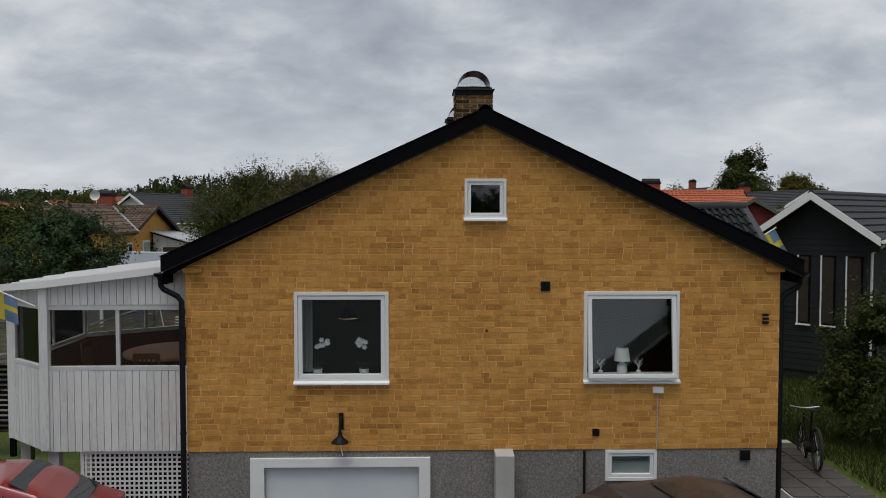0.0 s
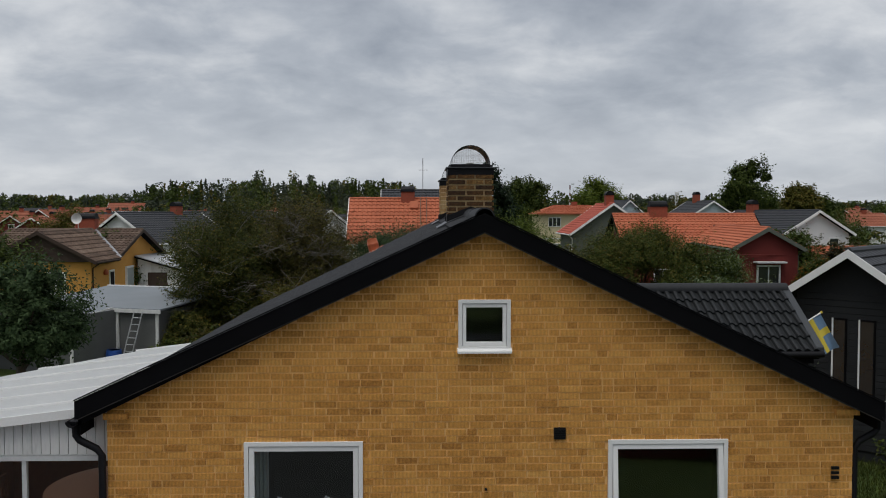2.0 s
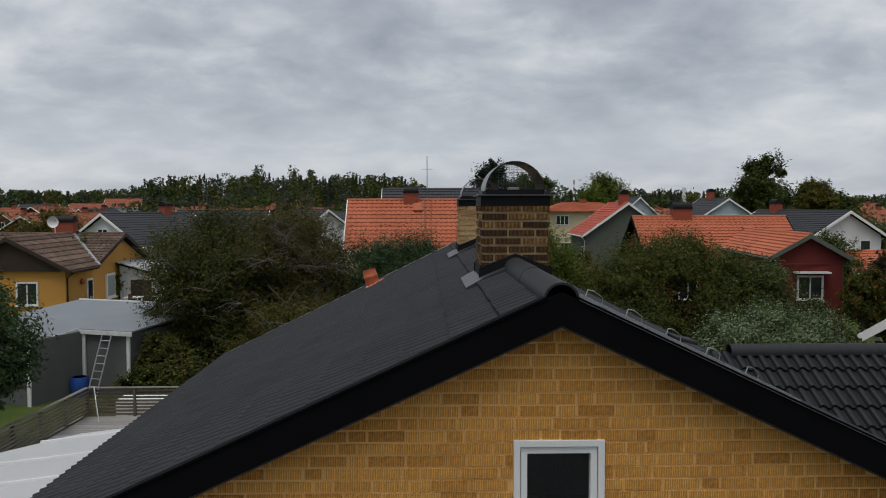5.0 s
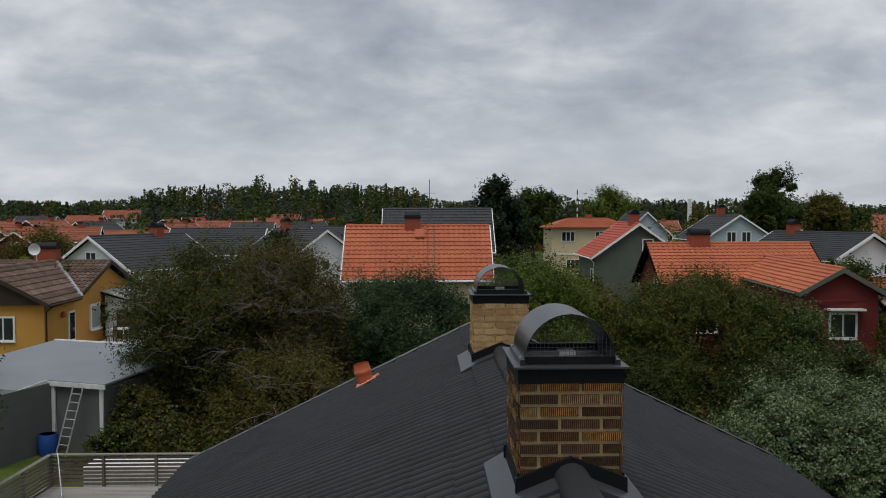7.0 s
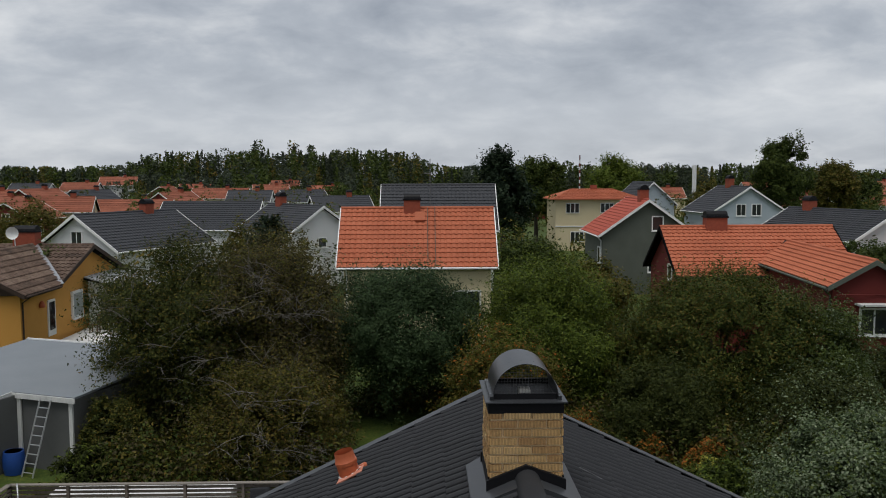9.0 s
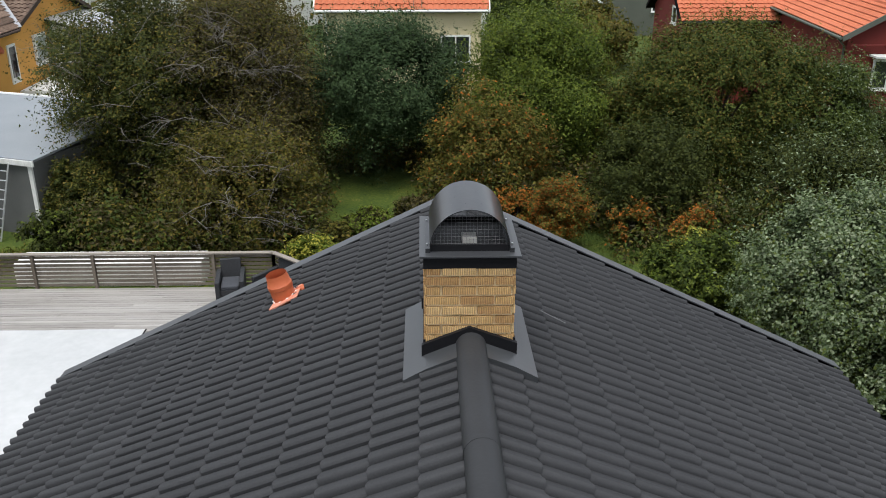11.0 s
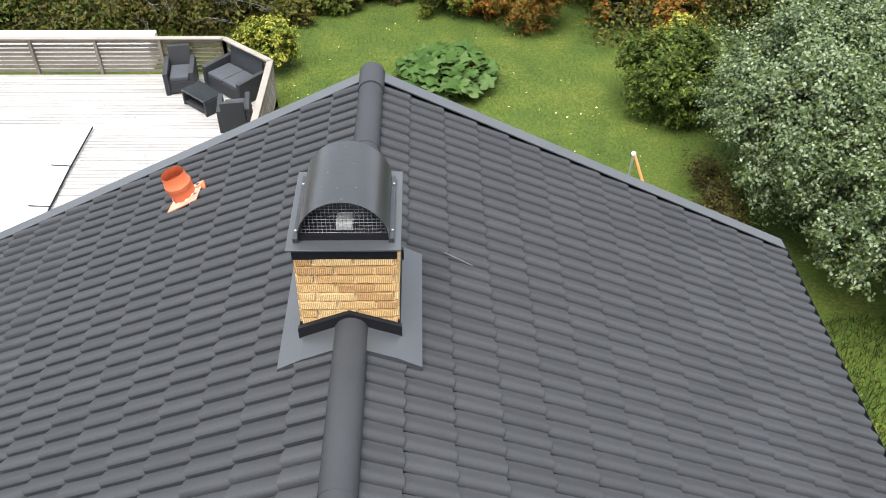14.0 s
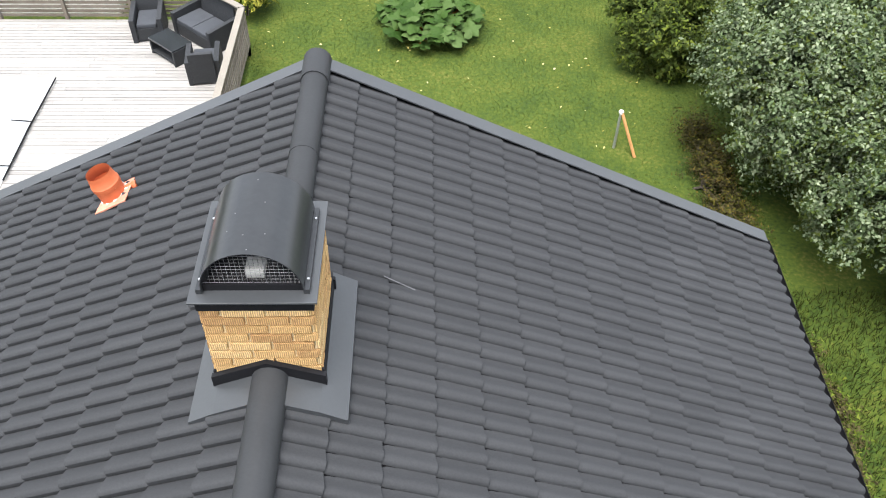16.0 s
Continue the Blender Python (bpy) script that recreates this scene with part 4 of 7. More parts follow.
part("chimney", Shape().box(21.2, 121.8, 8.3, 22.0, 122.5, 9.3), RED_BRICK, h)
h = villa("dark red boarded house with an orange tiled roof", 17.7, 59.39, 0.5, 8.9, 5.8, 0.8, 5.24, 7.63, ORANGE_ROOF, RED_WALL, BLACK_WOOD, windows=[("W", -0.9, 4.9, 0.6, 0.7), ("S", -2.2, 2.9, 1.0, 1.2)], chim=[(-1.75, 1.15, 0.5)], rise=0.05)
gabled(h, 19.0, 52.75, 84.2, 10.9, 3.2, 0.8, 5.83, 6.92, ORANGE_ROOF, RED_WALL, GREEN_WALL, windows=[("W", -0.1, 3.88, 1.05, 1.0)], over=0.3, rows=8, rise=0.05)
part("valley", Shape().beam((19.5, 58.3, 6.93), (17.65, 56.15, 5.52), 0.2, 0.03), BLACK_METAL, h, "dark metal roof valley")
part("window_hood", Shape().box(17.75, 46.80, 5.08, 19.34, 47.45, 5.16), WHITE_OLD, h, "pale board over the window")
part("board_joint", Shape().box(16.9, 47.20, 5.50, 20.0, 47.30, 5.53), RED_WALL, h, "ledge between the red boards")
villa("white rendered house with a black tiled roof", 30.4, 75.0, 106, 10, 6.4, 0.8, 6.0, 7.9, DARK_ROOF, WHITE_WALL, windows=[("W", -1.7, 5.0, 0.86, 0.66)], chim=[(3.0, 0.8, 0.6)])
villa("low house with an orange tiled roof", 32.4, 62.5, 0, 9.5, 4.6, 0.8, 4.05, 5.3, ORANGE_ROOF, RED_WALL, rows=8, rise=0.05)
villa("white boarded house with a dark roof", -23.0, 79.5, 65, 10, 7.6, 0.8, 5.2, 7.75, DARK_ROOF, WHITE_WALL, windows=[("W", 0.1, 5.6, 0.95, 0.9)], chim=[(2.0, 0.9, 0.6)])
villa("long house with a dark grey roof", -22.0, 102.0, 0, 9.5, 8, 0.8, 5.2, 7.9, DARK_ROOF, WHITE_WALL)
villa("white house with a dark grey roof", -11.4, 88.0, -52, 9, 6.5, 0.8, 5.6, 8.0, DARK_ROOF, WHITE_WALL, windows=[("E", 0, 4.6, 0.7, 0.7)], chim=[(-2.5, 0.8, 0.7)])
villa("pale blue boarded house with a dark roof", 36.0, 112.0, 95, 8, 8.5, 0.8, 6.3, 9.2, DARK_ROOF, BLUE_WALL, windows=[("W", -0.9, 6.0, 1.0, 1.2), ("W", 0.9, 6.0, 1.0, 1.2)], chim=[(1, 0.9, 0.9)])
villa("small blue-grey house with white verges", 30.5, 132.0, 95, 8, 6, 0.8, 6.6, 9.6, DARK_ROOF, BLUE_WALL, windows=[("W", 0, 6.0, 1.0, 1.0)])

# yellow house with a brown roof and a cross wing
h = villa("yellow rendered house with a brown mossy roof", -23.55, 62.0, -2, 8.4, 8.3, 0.8, 4.82, 6.58, BROWN_ROOF, YELLOW_WALL, BROWN_TRIM, chim=[(0.8, 1.3, 0.75)], over=0.45, rows=12, rise=0.06)
main_parts = set(bpy.data.objects)
gabled(h, -22.25, 58.0, 90.6, 9.0, 5.8, 0.8, 4.85, 6.62, BROWN_ROOF, YELLOW_WALL, BROWN_TRIM, windows=[("W", -0.85, 3.05, 1.0, 1.1)], over=0.45, rows=8, rise=0.06)
# the wing's slopes end at the valleys
for ob in set(bpy.data.objects) - main_parts:
    if ob.name.split(".")[0] in ("roof", "tiles", "gutter", "verge_board", "downpipe"):
        for sx in (-1, 1):
            bm = bmesh.new()
            bm.from_mesh(ob.data)
            bmesh.ops.bisect_plane(bm, geom=bm.verts[:] + bm.edges[:] + bm.faces[:], plane_co=(-22.25, 61.9, 0), plane_no=(sx * 4.6, 3.35, 0), clear_outer=True)
            bm.to_mesh(ob.data)
            bm.free()
        if not ob.data.polygons:
            bpy.data.objects.remove(ob)
part("valley", Shape().beam((-22.2, 61.8, 6.64), (-18.92, 57.32, 4.92), 0.26, 0.03), ZINC, h, "pale metal roof valley")
part("gable_panel", Shape().prism([(-25.1, 53.28, 4.84), (-19.40, 53.28, 4.84), (-19.40, 53.28, 4.96), (-22.25, 53.28, 6.46), (-25.1, 53.28, 4.96)], (0, 0.16, 0)), BROWN_TRIM, h, "dark brown boarded gable")
door = part("door", Shape().box(-19.36, 56.45, 2.30, -19.27, 57.32, 4.16), WHITE, h, "white garden door with a dark pane")
part("pane", Shape().box(-19.27, 56.58, 2.6, -19.25, 57.19, 4.04), DARK_GLASS, door)
BLIND = material("pale_grey_blind", [(0.26, 0.29, 0.28), (0.34, 0.37, 0.36)], 0.35, 2, 30, 0.05)
win = part("window", Shape().box(-19.36, 59.45, 2.72, -19.24, 60.85, 4.20), WHITE, h, "white framed window with a drawn blind")
part("pane", Shape().box(-19.24, 59.58, 2.85, -19.22, 60.72, 4.07), BLIND, win)
part("sill", Shape().box(-19.28, 59.40, 2.66, -19.12, 60.90, 2.72), WHITE, win)
part("wall_lamp", Shape().lathe((-19.2, 55.62, 3.93), [(0.12, 0), (0.16, 0.1), (0.10, 0.28), (0.03, 0.34)], 12), ORANGE_CLAY, h, "orange wall lamp")
dt = thing("garden_table", (-18.2, 60.6, 1.2), "small white garden table on the flat roof terrace", "table")
part("tabletop", Shape().box(-18.6, 60.2, 2.62, -17.6, 61.2, 2.67), WHITE, dt, "", 0.01)
for x, y in ((-18.5, 60.3), (-17.7, 60.3), (-18.5, 61.1), (-17.7, 61.1)):
    part("leg", Shape().box(x - 0.03, y - 0.03, 1.9, x + 0.03, y + 0.03, 2.62), WHITE, dt)
for y, x in ((59.7, -18.2), (61.6, -17.4)):
    gc = thing("garden_chair", (x, y, 1.9), "dark brown garden chair beside the white table", "chair", "chairs by the garden table")
    part("seat", Shape().box(x - 0.25, y - 0.25, 2.33, x + 0.25, y + 0.25, 2.38), WARM_BROWN, gc, "", 0.01)
    part("backrest", Shape().box(x + 0.20, y - 0.25, 2.38, x + 0.25, y + 0.25, 2.95), WARM_BROWN, gc, "", 0.01)
    for dx, dy in ((-0.2, -0.2), (0.2, -0.2), (-0.2, 0.2), (0.2, 0.2)):
        part("leg", Shape().box(x + dx - 0.025, y + dy - 0.025, 1.9, x + dx + 0.025, y + dy + 0.025, 2.33), WARM_BROWN, gc)
solo("roof_terrace", Shape().box(-19.25, 56.9, 0.8, -16.6, 64.0, 1.9), WHITE_OLD, "low pale walled terrace beside the yellow house", "terrace")
dish = Shape()
for i in range(6):
    rr = 0.36 * i / 5
    dish.v += [(-23.0 + rr * math.cos(a), 61.0 - 0.05 + 0.18 * (rr / 0.36) ** 2 * -1, 7.35 + rr * math.sin(a)) for a in [2 * math.pi * j / 16 for j in range(16)]]
dish.f = [(i * 16 + j, i * 16 + (j + 1) % 16, (i + 1) * 16 + (j + 1) % 16, (i + 1) * 16 + j) for i in range(5) for j in range(16)]
solo("satellite_dish", dish.tube([(-23.0, 61.2, 5.6), (-23.0, 61.0, 7.35)], 0.03, 6), WHITE_OLD, "white satellite dish on the yellow house's roof", "satellite dish")
an = thing("annex", (-18.0, 64.8, LAWN), "white boarded annex with a flat white roof", "annex")
part("wall", Shape().prism([(-19.2, 61.5, 0.8), (-15.6, 61.5, 0.8), (-15.6, 61.5, 3.66), (-19.2, 61.5, 4.70)], (0, 4.4, 0)), WHITE_OLD, an)
part("roof", Shape().prism([(-19.3, 61.2, 4.74), (-15.3, 61.2, 3.58), (-15.3, 61.2, 3.68), (-19.3, 61.2, 4.84)], (0, 5.0, 0)), WHITE_ROOF, an)
part("verge_board", Shape().prism([(-19.3, 61.13, 4.68), (-15.3, 61.13, 3.52), (-15.3, 61.13, 3.62), (-19.3, 61.13, 4.78)], (0, 0.07, 0)), BLACK_WOOD, an)
part("opening", Shape().box(-18.5, 61.44, 1.95, -17.2, 61.50, 3.66), BROWN_TRIM, an, "dark brown opening in the white boards")
for i in range(6):
    part("board", Shape().box(-19.15 + 0.11 * i, 61.45, 1.95, -19.08 + 0.11 * i, 61.50, 3.66), WHITE_OLD, an)

# grey shed with a pale felt roof, ladder and barrel
shed = thing("shed", (-13, 41, LAWN), "grey boarded shed with a pale felt roof", "shed")
SH = pose(-12.94, 39.75, 0, 0, 0, -20)
part("wall", Shape().prism([(0, 0, 1.0), (2.15, 0, 1.0), (2.15, 0, 3.55), (0, 0, 3.55)], (0, 5.5, 0.0)).moved(SH), SHED_WALL, shed)
part("wall", Shape().prism([(-5, -2.6, 1.0), (-0.01, -2.6, 1.0), (-0.01, -2.6, 3.55), (-5, -2.6, 3.55)], (0, 8.1, 0)).moved(SH), SHED_WALL, shed)
part("roof", Shape().prism([(-0.15, -0.12, 3.58), (2.3, -0.12, 3.58), (2.3, 5.6, 3.93), (-0.15, 5.6, 3.93)], (0, 0, 0.07)).moved(SH), SHED_ROOF, shed, "blue-grey felt roof")
part("roof", Shape().prism([(-5.2, -2.75, 3.40), (-0.16, -2.75, 3.40), (-0.16, 5.6, 3.93), (-5.2, 5.6, 3.93)], (0, 0, 0.07)).moved(SH), SHED_ROOF, shed, "blue-grey felt roof")
part("fascia", Shape().box(-0.14, -0.16, 3.46, 2.32, -0.12, 3.62).moved(SH), WHITE_OLD, shed)
part("fascia", Shape().prism([(-0.14, -2.8, 3.28), (-0.14, -0.17, 3.52), (-0.14, -0.17, 3.66), (-0.14, -2.8, 3.44)], (0.04, 0, 0)).moved(SH), WHITE_OLD, shed)
part("fascia", Shape().box(-5.2, 5.6, 3.84, 2.3, 5.68, 4.05).moved(SH), WHITE, shed)
for x, y in ((0.06, -0.06), (2.08, -0.04), (-0.06, -2.66)):
    part("corner_board", Shape().box(x - 0.07, y - 0.03, 1.0, x + 0.07, y + 0.03, 3.48).moved(SH), WHITE_OLD, shed)
lad = thing("ladder", (-11.9, 39.0, LAWN), "grey aluminium ladder leaning on the shed", "ladder")
ALU = material("aluminium", [(0.48, 0.49, 0.50), (0.62, 0.63, 0.64)], 0.4, 5, 40, 0.05, metal=0.6)
for dx in (0.0, 0.42):
    part("rail", Shape().beam((0.72 + dx, -0.75, 1.15), (1.02 + dx, -0.18, 3.52), 0.06, 0.03).moved(SH), ALU, lad)
for i in range(8):
    t = (i + 0.6) / 8.5
    part("rung", Shape().tube([(0.72 + 0.3 * t, -0.75 + 0.57 * t, 1.15 + 2.37 * t), (1.14 + 0.3 * t, -0.75 + 0.57 * t, 1.15 + 2.37 * t)], 0.018, 6).moved(SH), ALU, lad)
BLUE = material("blue_plastic", [(0.012, 0.05, 0.22), (0.02, 0.08, 0.32)], 0.5, 4, 30, 0.03)
bb = SH @ Vector((0.30, -0.6, LAWN))
solo("barrel", Shape().lathe(bb, [(0.28, 0), (0.33, 0.25), (0.34, 0.5), (0.30, 0.72), (0.26, 0.72), (0.25, 0.3)], 18), BLUE, "blue plastic rain barrel beside the shed", "barrel", smooth=True)

# black neighbour house at the right
h = thing("house", (13.5, 26.5, LAWN), "black boarded house with white verges and a black tiled roof", "house", "houses of the neighbourhood")
gabled(h, 14.35, 27.55, 45, 8.0, 2.9, 0.8, 5.42, 6.72, DARK_ROOF, BLACK_WALL, WHITE, 0.45, rows=7, trimw=0.035)
NB = pose(14.35, 27.55, 0, 0, 0, 45)
for i in range(24):
    zz = 1.5 + i * 0.17
    part("board", Shape().box(-4.035, -1.45, zz, -4.0, 1.45, zz + 0.155).moved(NB) if zz < 5.0 else Shape().box(-4.035, -0.02 - max(0.02, (6.55 - zz - 0.17) / 0.75), zz, -4.0, 0.02 + max(0.02, (6.55 - zz - 0.17) / 0.75), zz + 0.155).moved(NB), BLACK_WALL, h)

for u0, u1 in ((0.12, 0.50), (-0.59, -0.17), (-1.33, -0.87)):
    w = part("window", Shape().box(-4.06, u0, 2.9, -4.036, u1, 4.93).moved(NB), BLACK_WOOD, h, "tall dark window with a pale reveal")
    part("pane", Shape().box(-4.075, u0 + 0.05, 2.96, -4.06, u1 - 0.05, 4.88).moved(NB), DARK_GLASS, w)
    part("reveal", Shape().box(-4.085, u1 - 0.04, 2.9, -4.06, u1, 4.93).moved(NB), WHITE, w, "white side reveal")
    part("sill", Shape().box(-4.10, u0 - 0.02, 2.85, -4.036, u1 + 0.02, 2.90).moved(NB), WHITE, w, "white sill")

# far roofs of the suburb
far = [(-83.2, 179.9, 10, 0, 0, 8.12, 10), (-71.4, 159.9, 80, 1, 0, 7.27, 9), (-72.3, 174.9, 75, 0, 0, 8.38, 10), (-103.1, 239.9, 0, 2, 1, 9.06, 10), (-90.2, 239.9, 0, 0, 1, 9.21, 9),
       (-87.3, 259.9, 5, 1, 1, 10.68, 10), (-72.4, 199.9, 62, 2, 4, 7.85, 10), (-49.4, 159.9, 5, 0, 2, 6.68, 12), (-46.9, 174.9, 68, 0, 0, 7.72, 9), (-49.0, 219.9, 0, 0, 2, 7.83, 13),
       (-37.9, 199.9, 0, 2, 1, 7.6, 9), (-68.9, 271.9, 20, 1, 1, 8.49, 9), (-41.6, 244.9, 10, 0, 0, 8.43, 9), (-25.3, 189.9, 30, 2, 1, 7.81, 9), (-26.9, 249.9, 0, 0, 0, 8.09, 9),
       (-58.2, 151.9, 12, 0, 2, 7.39, 9), (-13.6, 149.9, 20, 2, 1, 7.41, 9), (-58.2, 137.9, 85, 0, 0, 6.99, 9), (-68.1, 239.9, 85, 0, 0, 8.14, 9), (-44.9, 289.9, 0, 1, 1, 9.36, 9),
       (66.9, 159.9, 82, 0, 0, 7.37, 9), (108.7, 214.9, 30, 0, 0, 8.95, 9), (91.7, 191.9, 68, 0, 0, 8.15, 9), (92.2, 199.9, 10, 2, 1, 7.6, 9), (54.7, 209.9, 0, 0, 2, 7.77, 9),
       (77.3, 224.9, 10, 1, 1, 7.08, 9), (81.0, 159.9, 0, 0, 1, 7.67, 10), (104.2, 279.9, 0, 1, 1, 8.47, 9), (24.3, 199.9, 20, 2, 0, 6.84, 9)]     # x y yaw roof wall ridge length
for i, (x, y, yaw, k, w, top, ln) in enumerate(far):
    villa(("distant house with an orange tiled roof", "distant house with a red roof", "distant house with a dark roof")[k], x, y, yaw, ln, 7.2, 0.8, top - 2.4, top, (FAR_ROOF, FAR_ROOF if i % 2 else RED_ROOF, DARK_ROOF)[k], (RED_WALL, WHITE_WALL, CREAM_WALL, BLUE_WALL, GREEN_WALL)[w],
          windows=[("S", -2, top - 4.6, 1.1, 1.1), ("S", 2, top - 4.6, 1.1, 1.1), ("W", 0, top - 2.6, 1.0, 1.0), ("E", 0, top - 2.6, 1.0, 1.0), ("W", -1.6, top - 5, 1.0, 1.0)], chim=[(1.5, 0.8, 0.6)], rows=8, fine=0.7)
mast = thing("mast", (52, 300, LAWN), "thin red and white lattice mast on the skyline", "mast")
part("pole", Shape().beam((52, 300, 1), (52, 300, 17.5), 0.35, 0.35), RED_WALL, mast)
for i in range(5):
    part("band", Shape().beam((52, 300, 6 + 2.2 * i), (52, 300, 7.1 + 2.2 * i), 0.38, 0.38), WHITE_WALL, mast)
solo("flue_stack", Shape().lathe((65.5, 220, 1), [(0.55, 0), (0.5, 12.0), (0.42, 12.1)], 14), WHITE_WALL, "white flue stack beyond the houses", "chimney")


# ---- trees and shrubs ----
def leaf_material(name, colours, rough=0.6):
    m = material(name, colours, rough, 1.2, 8.0, 0, 0.25, island=0.8, grain=0.15, spec=0.12)
    nodes, links = m.node_tree.nodes, m.node_tree.links
    b, out = nodes["Principled BSDF"], nodes["Material Output"]
    tl, mx = nodes.new("ShaderNodeBsdfTranslucent"), nodes.new("ShaderNodeMixShader")
    links.new(b.inputs["Base Color"].links[0].from_socket, tl.inputs[0])
    mx.inputs[0].default_value = 0.25
    links.new(b.outputs[0], mx.inputs[1])
    links.new(tl.outputs[0], mx.inputs[2])
    links.new(mx.outputs[0], out.inputs[0])
    return m


LEAF = {
    "deep": leaf_material("deep_shade_green_leaves", [(0.013, 0.020, 0.004), (0.034, 0.045, 0.009), (0.066, 0.074, 0.016)]),
    "dark": leaf_material("dark_green_leaves", [(0.018, 0.031, 0.006), (0.044, 0.066, 0.012), (0.088, 0.108, 0.021)]),
    "olive": leaf_material("olive_autumn_leaves", [(0.026, 0.032, 0.006), (0.064, 0.070, 0.011), (0.112, 0.100, 0.018), (0.15, 0.092, 0.023)]),
    "brown": leaf_material("brownish_leaves", [(0.024, 0.022, 0.009), (0.056, 0.049, 0.019), (0.098, 0.080, 0.036)]),
    "apple": leaf_material("bluish_green_leaves", [(0.014, 0.030, 0.010), (0.034, 0.060, 0.022), (0.072, 0.108, 0.045)]),
    "lime": leaf_material("yellow_green_leaves", [(0.034, 0.058, 0.007), (0.085, 0.122, 0.014), (0.16, 0.185, 0.03)]),
    "silver": leaf_material("grey_green_leaves", [(0.032, 0.054, 0.020), (0.088, 0.126, 0.056), (0.165, 0.210, 0.120), (0.27, 0.31, 0.20)]),
    "rust": leaf_material("rusty_orange_leaves", [(0.09, 0.05, 0.012), (0.24, 0.085, 0.014), (0.38, 0.12, 0.018)]),
    "yellow": leaf_material("yellow_variegated_leaves", [(0.10, 0.12, 0.015), (0.26, 0.25, 0.035), (0.40, 0.37, 0.07)]),
    # horizon leaves made paler and bluer: the haze is put into their colour
    "forest": leaf_material("hazed_forest_leaves", [(0.022, 0.032, 0.022), (0.042, 0.055, 0.034), (0.075, 0.085, 0.045)]),
    "conifer": leaf_material("dark_conifer_needles", [(0.008, 0.017, 0.010), (0.018, 0.032, 0.016), (0.03, 0.046, 0.02)]),
}
gen = np.random.default_rng(11)


def leaves(points, outward, size, droop=0.2, quad=False):
    """One small folded leaf at each point, facing roughly outward and up."""
    n = len(points)
    nrm = outward * 0.7 + np.array([0, 0, 0.55]) + gen.normal(0, 0.55, (n, 3))
    nrm /= np.linalg.norm(nrm, axis=1)[:, None] + 1e-9
    tip = gen.normal(0, 1, (n, 3)) + outward * 0.5 - np.array([0, 0, droop])
    tip -= nrm * (tip * nrm).sum(1)[:, None]
    tip /= np.linalg.norm(tip, axis=1)[:, None] + 1e-9
    wide = np.cross(nrm, tip)
    ln = size * gen.uniform(0.65, 1.35, n)[:, None]
    if not quad:
        v = np.stack([points - tip * ln * 0.4 + wide * ln * 0.30, points - tip * ln * 0.4 - wide * ln * 0.30, points + tip * ln * 0.6], 1)
        return v.reshape(-1, 3), 3
    v = np.empty((n, 4, 3))
    v[:, 0], v[:, 2] = points - tip * ln * 0.5, points + tip * ln * 0.5 - nrm * ln * 0.08
    v[:, 1], v[:, 3] = points + wide * ln * 0.30 + nrm * ln * 0.10, points - wide * ln * 0.30 + nrm * ln * 0.10
    return v.reshape(-1, 3), 4


def leaf_mesh(name, leafage, mat):
    verts, k = leafage
    n = len(verts) // k
    me = bpy.data.meshes.new(name)
    me.vertices.add(k * n)
    me.vertices.foreach_set("co", verts.ravel())
    me.loops.add(k * n)
    me.loops.foreach_set("vertex_index", np.arange(k * n, dtype=np.int32))
    me.polygons.add(n)
    me.polygons.foreach_set("loop_start", np.arange(0, k * n, k, dtype=np.int32))
    me.update(calc_edges=True)
    me.materials.append(mat)
    return me


def crown_points(centre, radii, clumps, per, lump=0.34):
    """Leaf places along short shoots that spring from many clumps in an uneven ellipsoid; returns points, outward, clump centres."""
    c, r = np.array(centre, float), np.array(radii, float)
    d = gen.normal(0, 1, (clumps, 3))
    d /= np.linalg.norm(d, axis=1)[:, None]
    d[:, 2] = np.where(d[:, 2] < -0.75, -d[:, 2], d[:, 2])
    rad = gen.uniform(0.30, 0.95, clumps) ** 0.65
    cl = c + d * rad[:, None] * r * 0.86
    size = lump * r.mean() * gen.uniform(0.55, 1.3, clumps)
    shoots = max(8, per // 14)
    k = np.repeat(np.arange(clumps), shoots)
    q = gen.normal(0, 1, (len(k), 3))
    q /= np.linalg.norm(q, axis=1)[:, None]
    way = q * 0.8 + d[k] * 0.55 + np.array([0, 0, 0.35])
    way /= np.linalg.norm(way, axis=1)[:, None]
    start = cl[k] + q * (size[k] * gen.uniform(0.0, 0.6, len(k)))[:, None]
    ln = size[k] * gen.uniform(0.35, 0.95, len(k))
    j = np.repeat(np.arange(len(k)), 14)
    u = gen.uniform(0.05, 1.0, len(j))
    p = start[j] + way[j] * (ln[j] * u)[:, None] + gen.normal(0, 1, (len(j), 3)) * (0.10 * size[k][j])[:, None]
    out = p - c
    out /= np.linalg.norm(out, axis=1)[:, None] + 1e-9
    return p, 0.5 * way[j] + 0.5 * out, cl


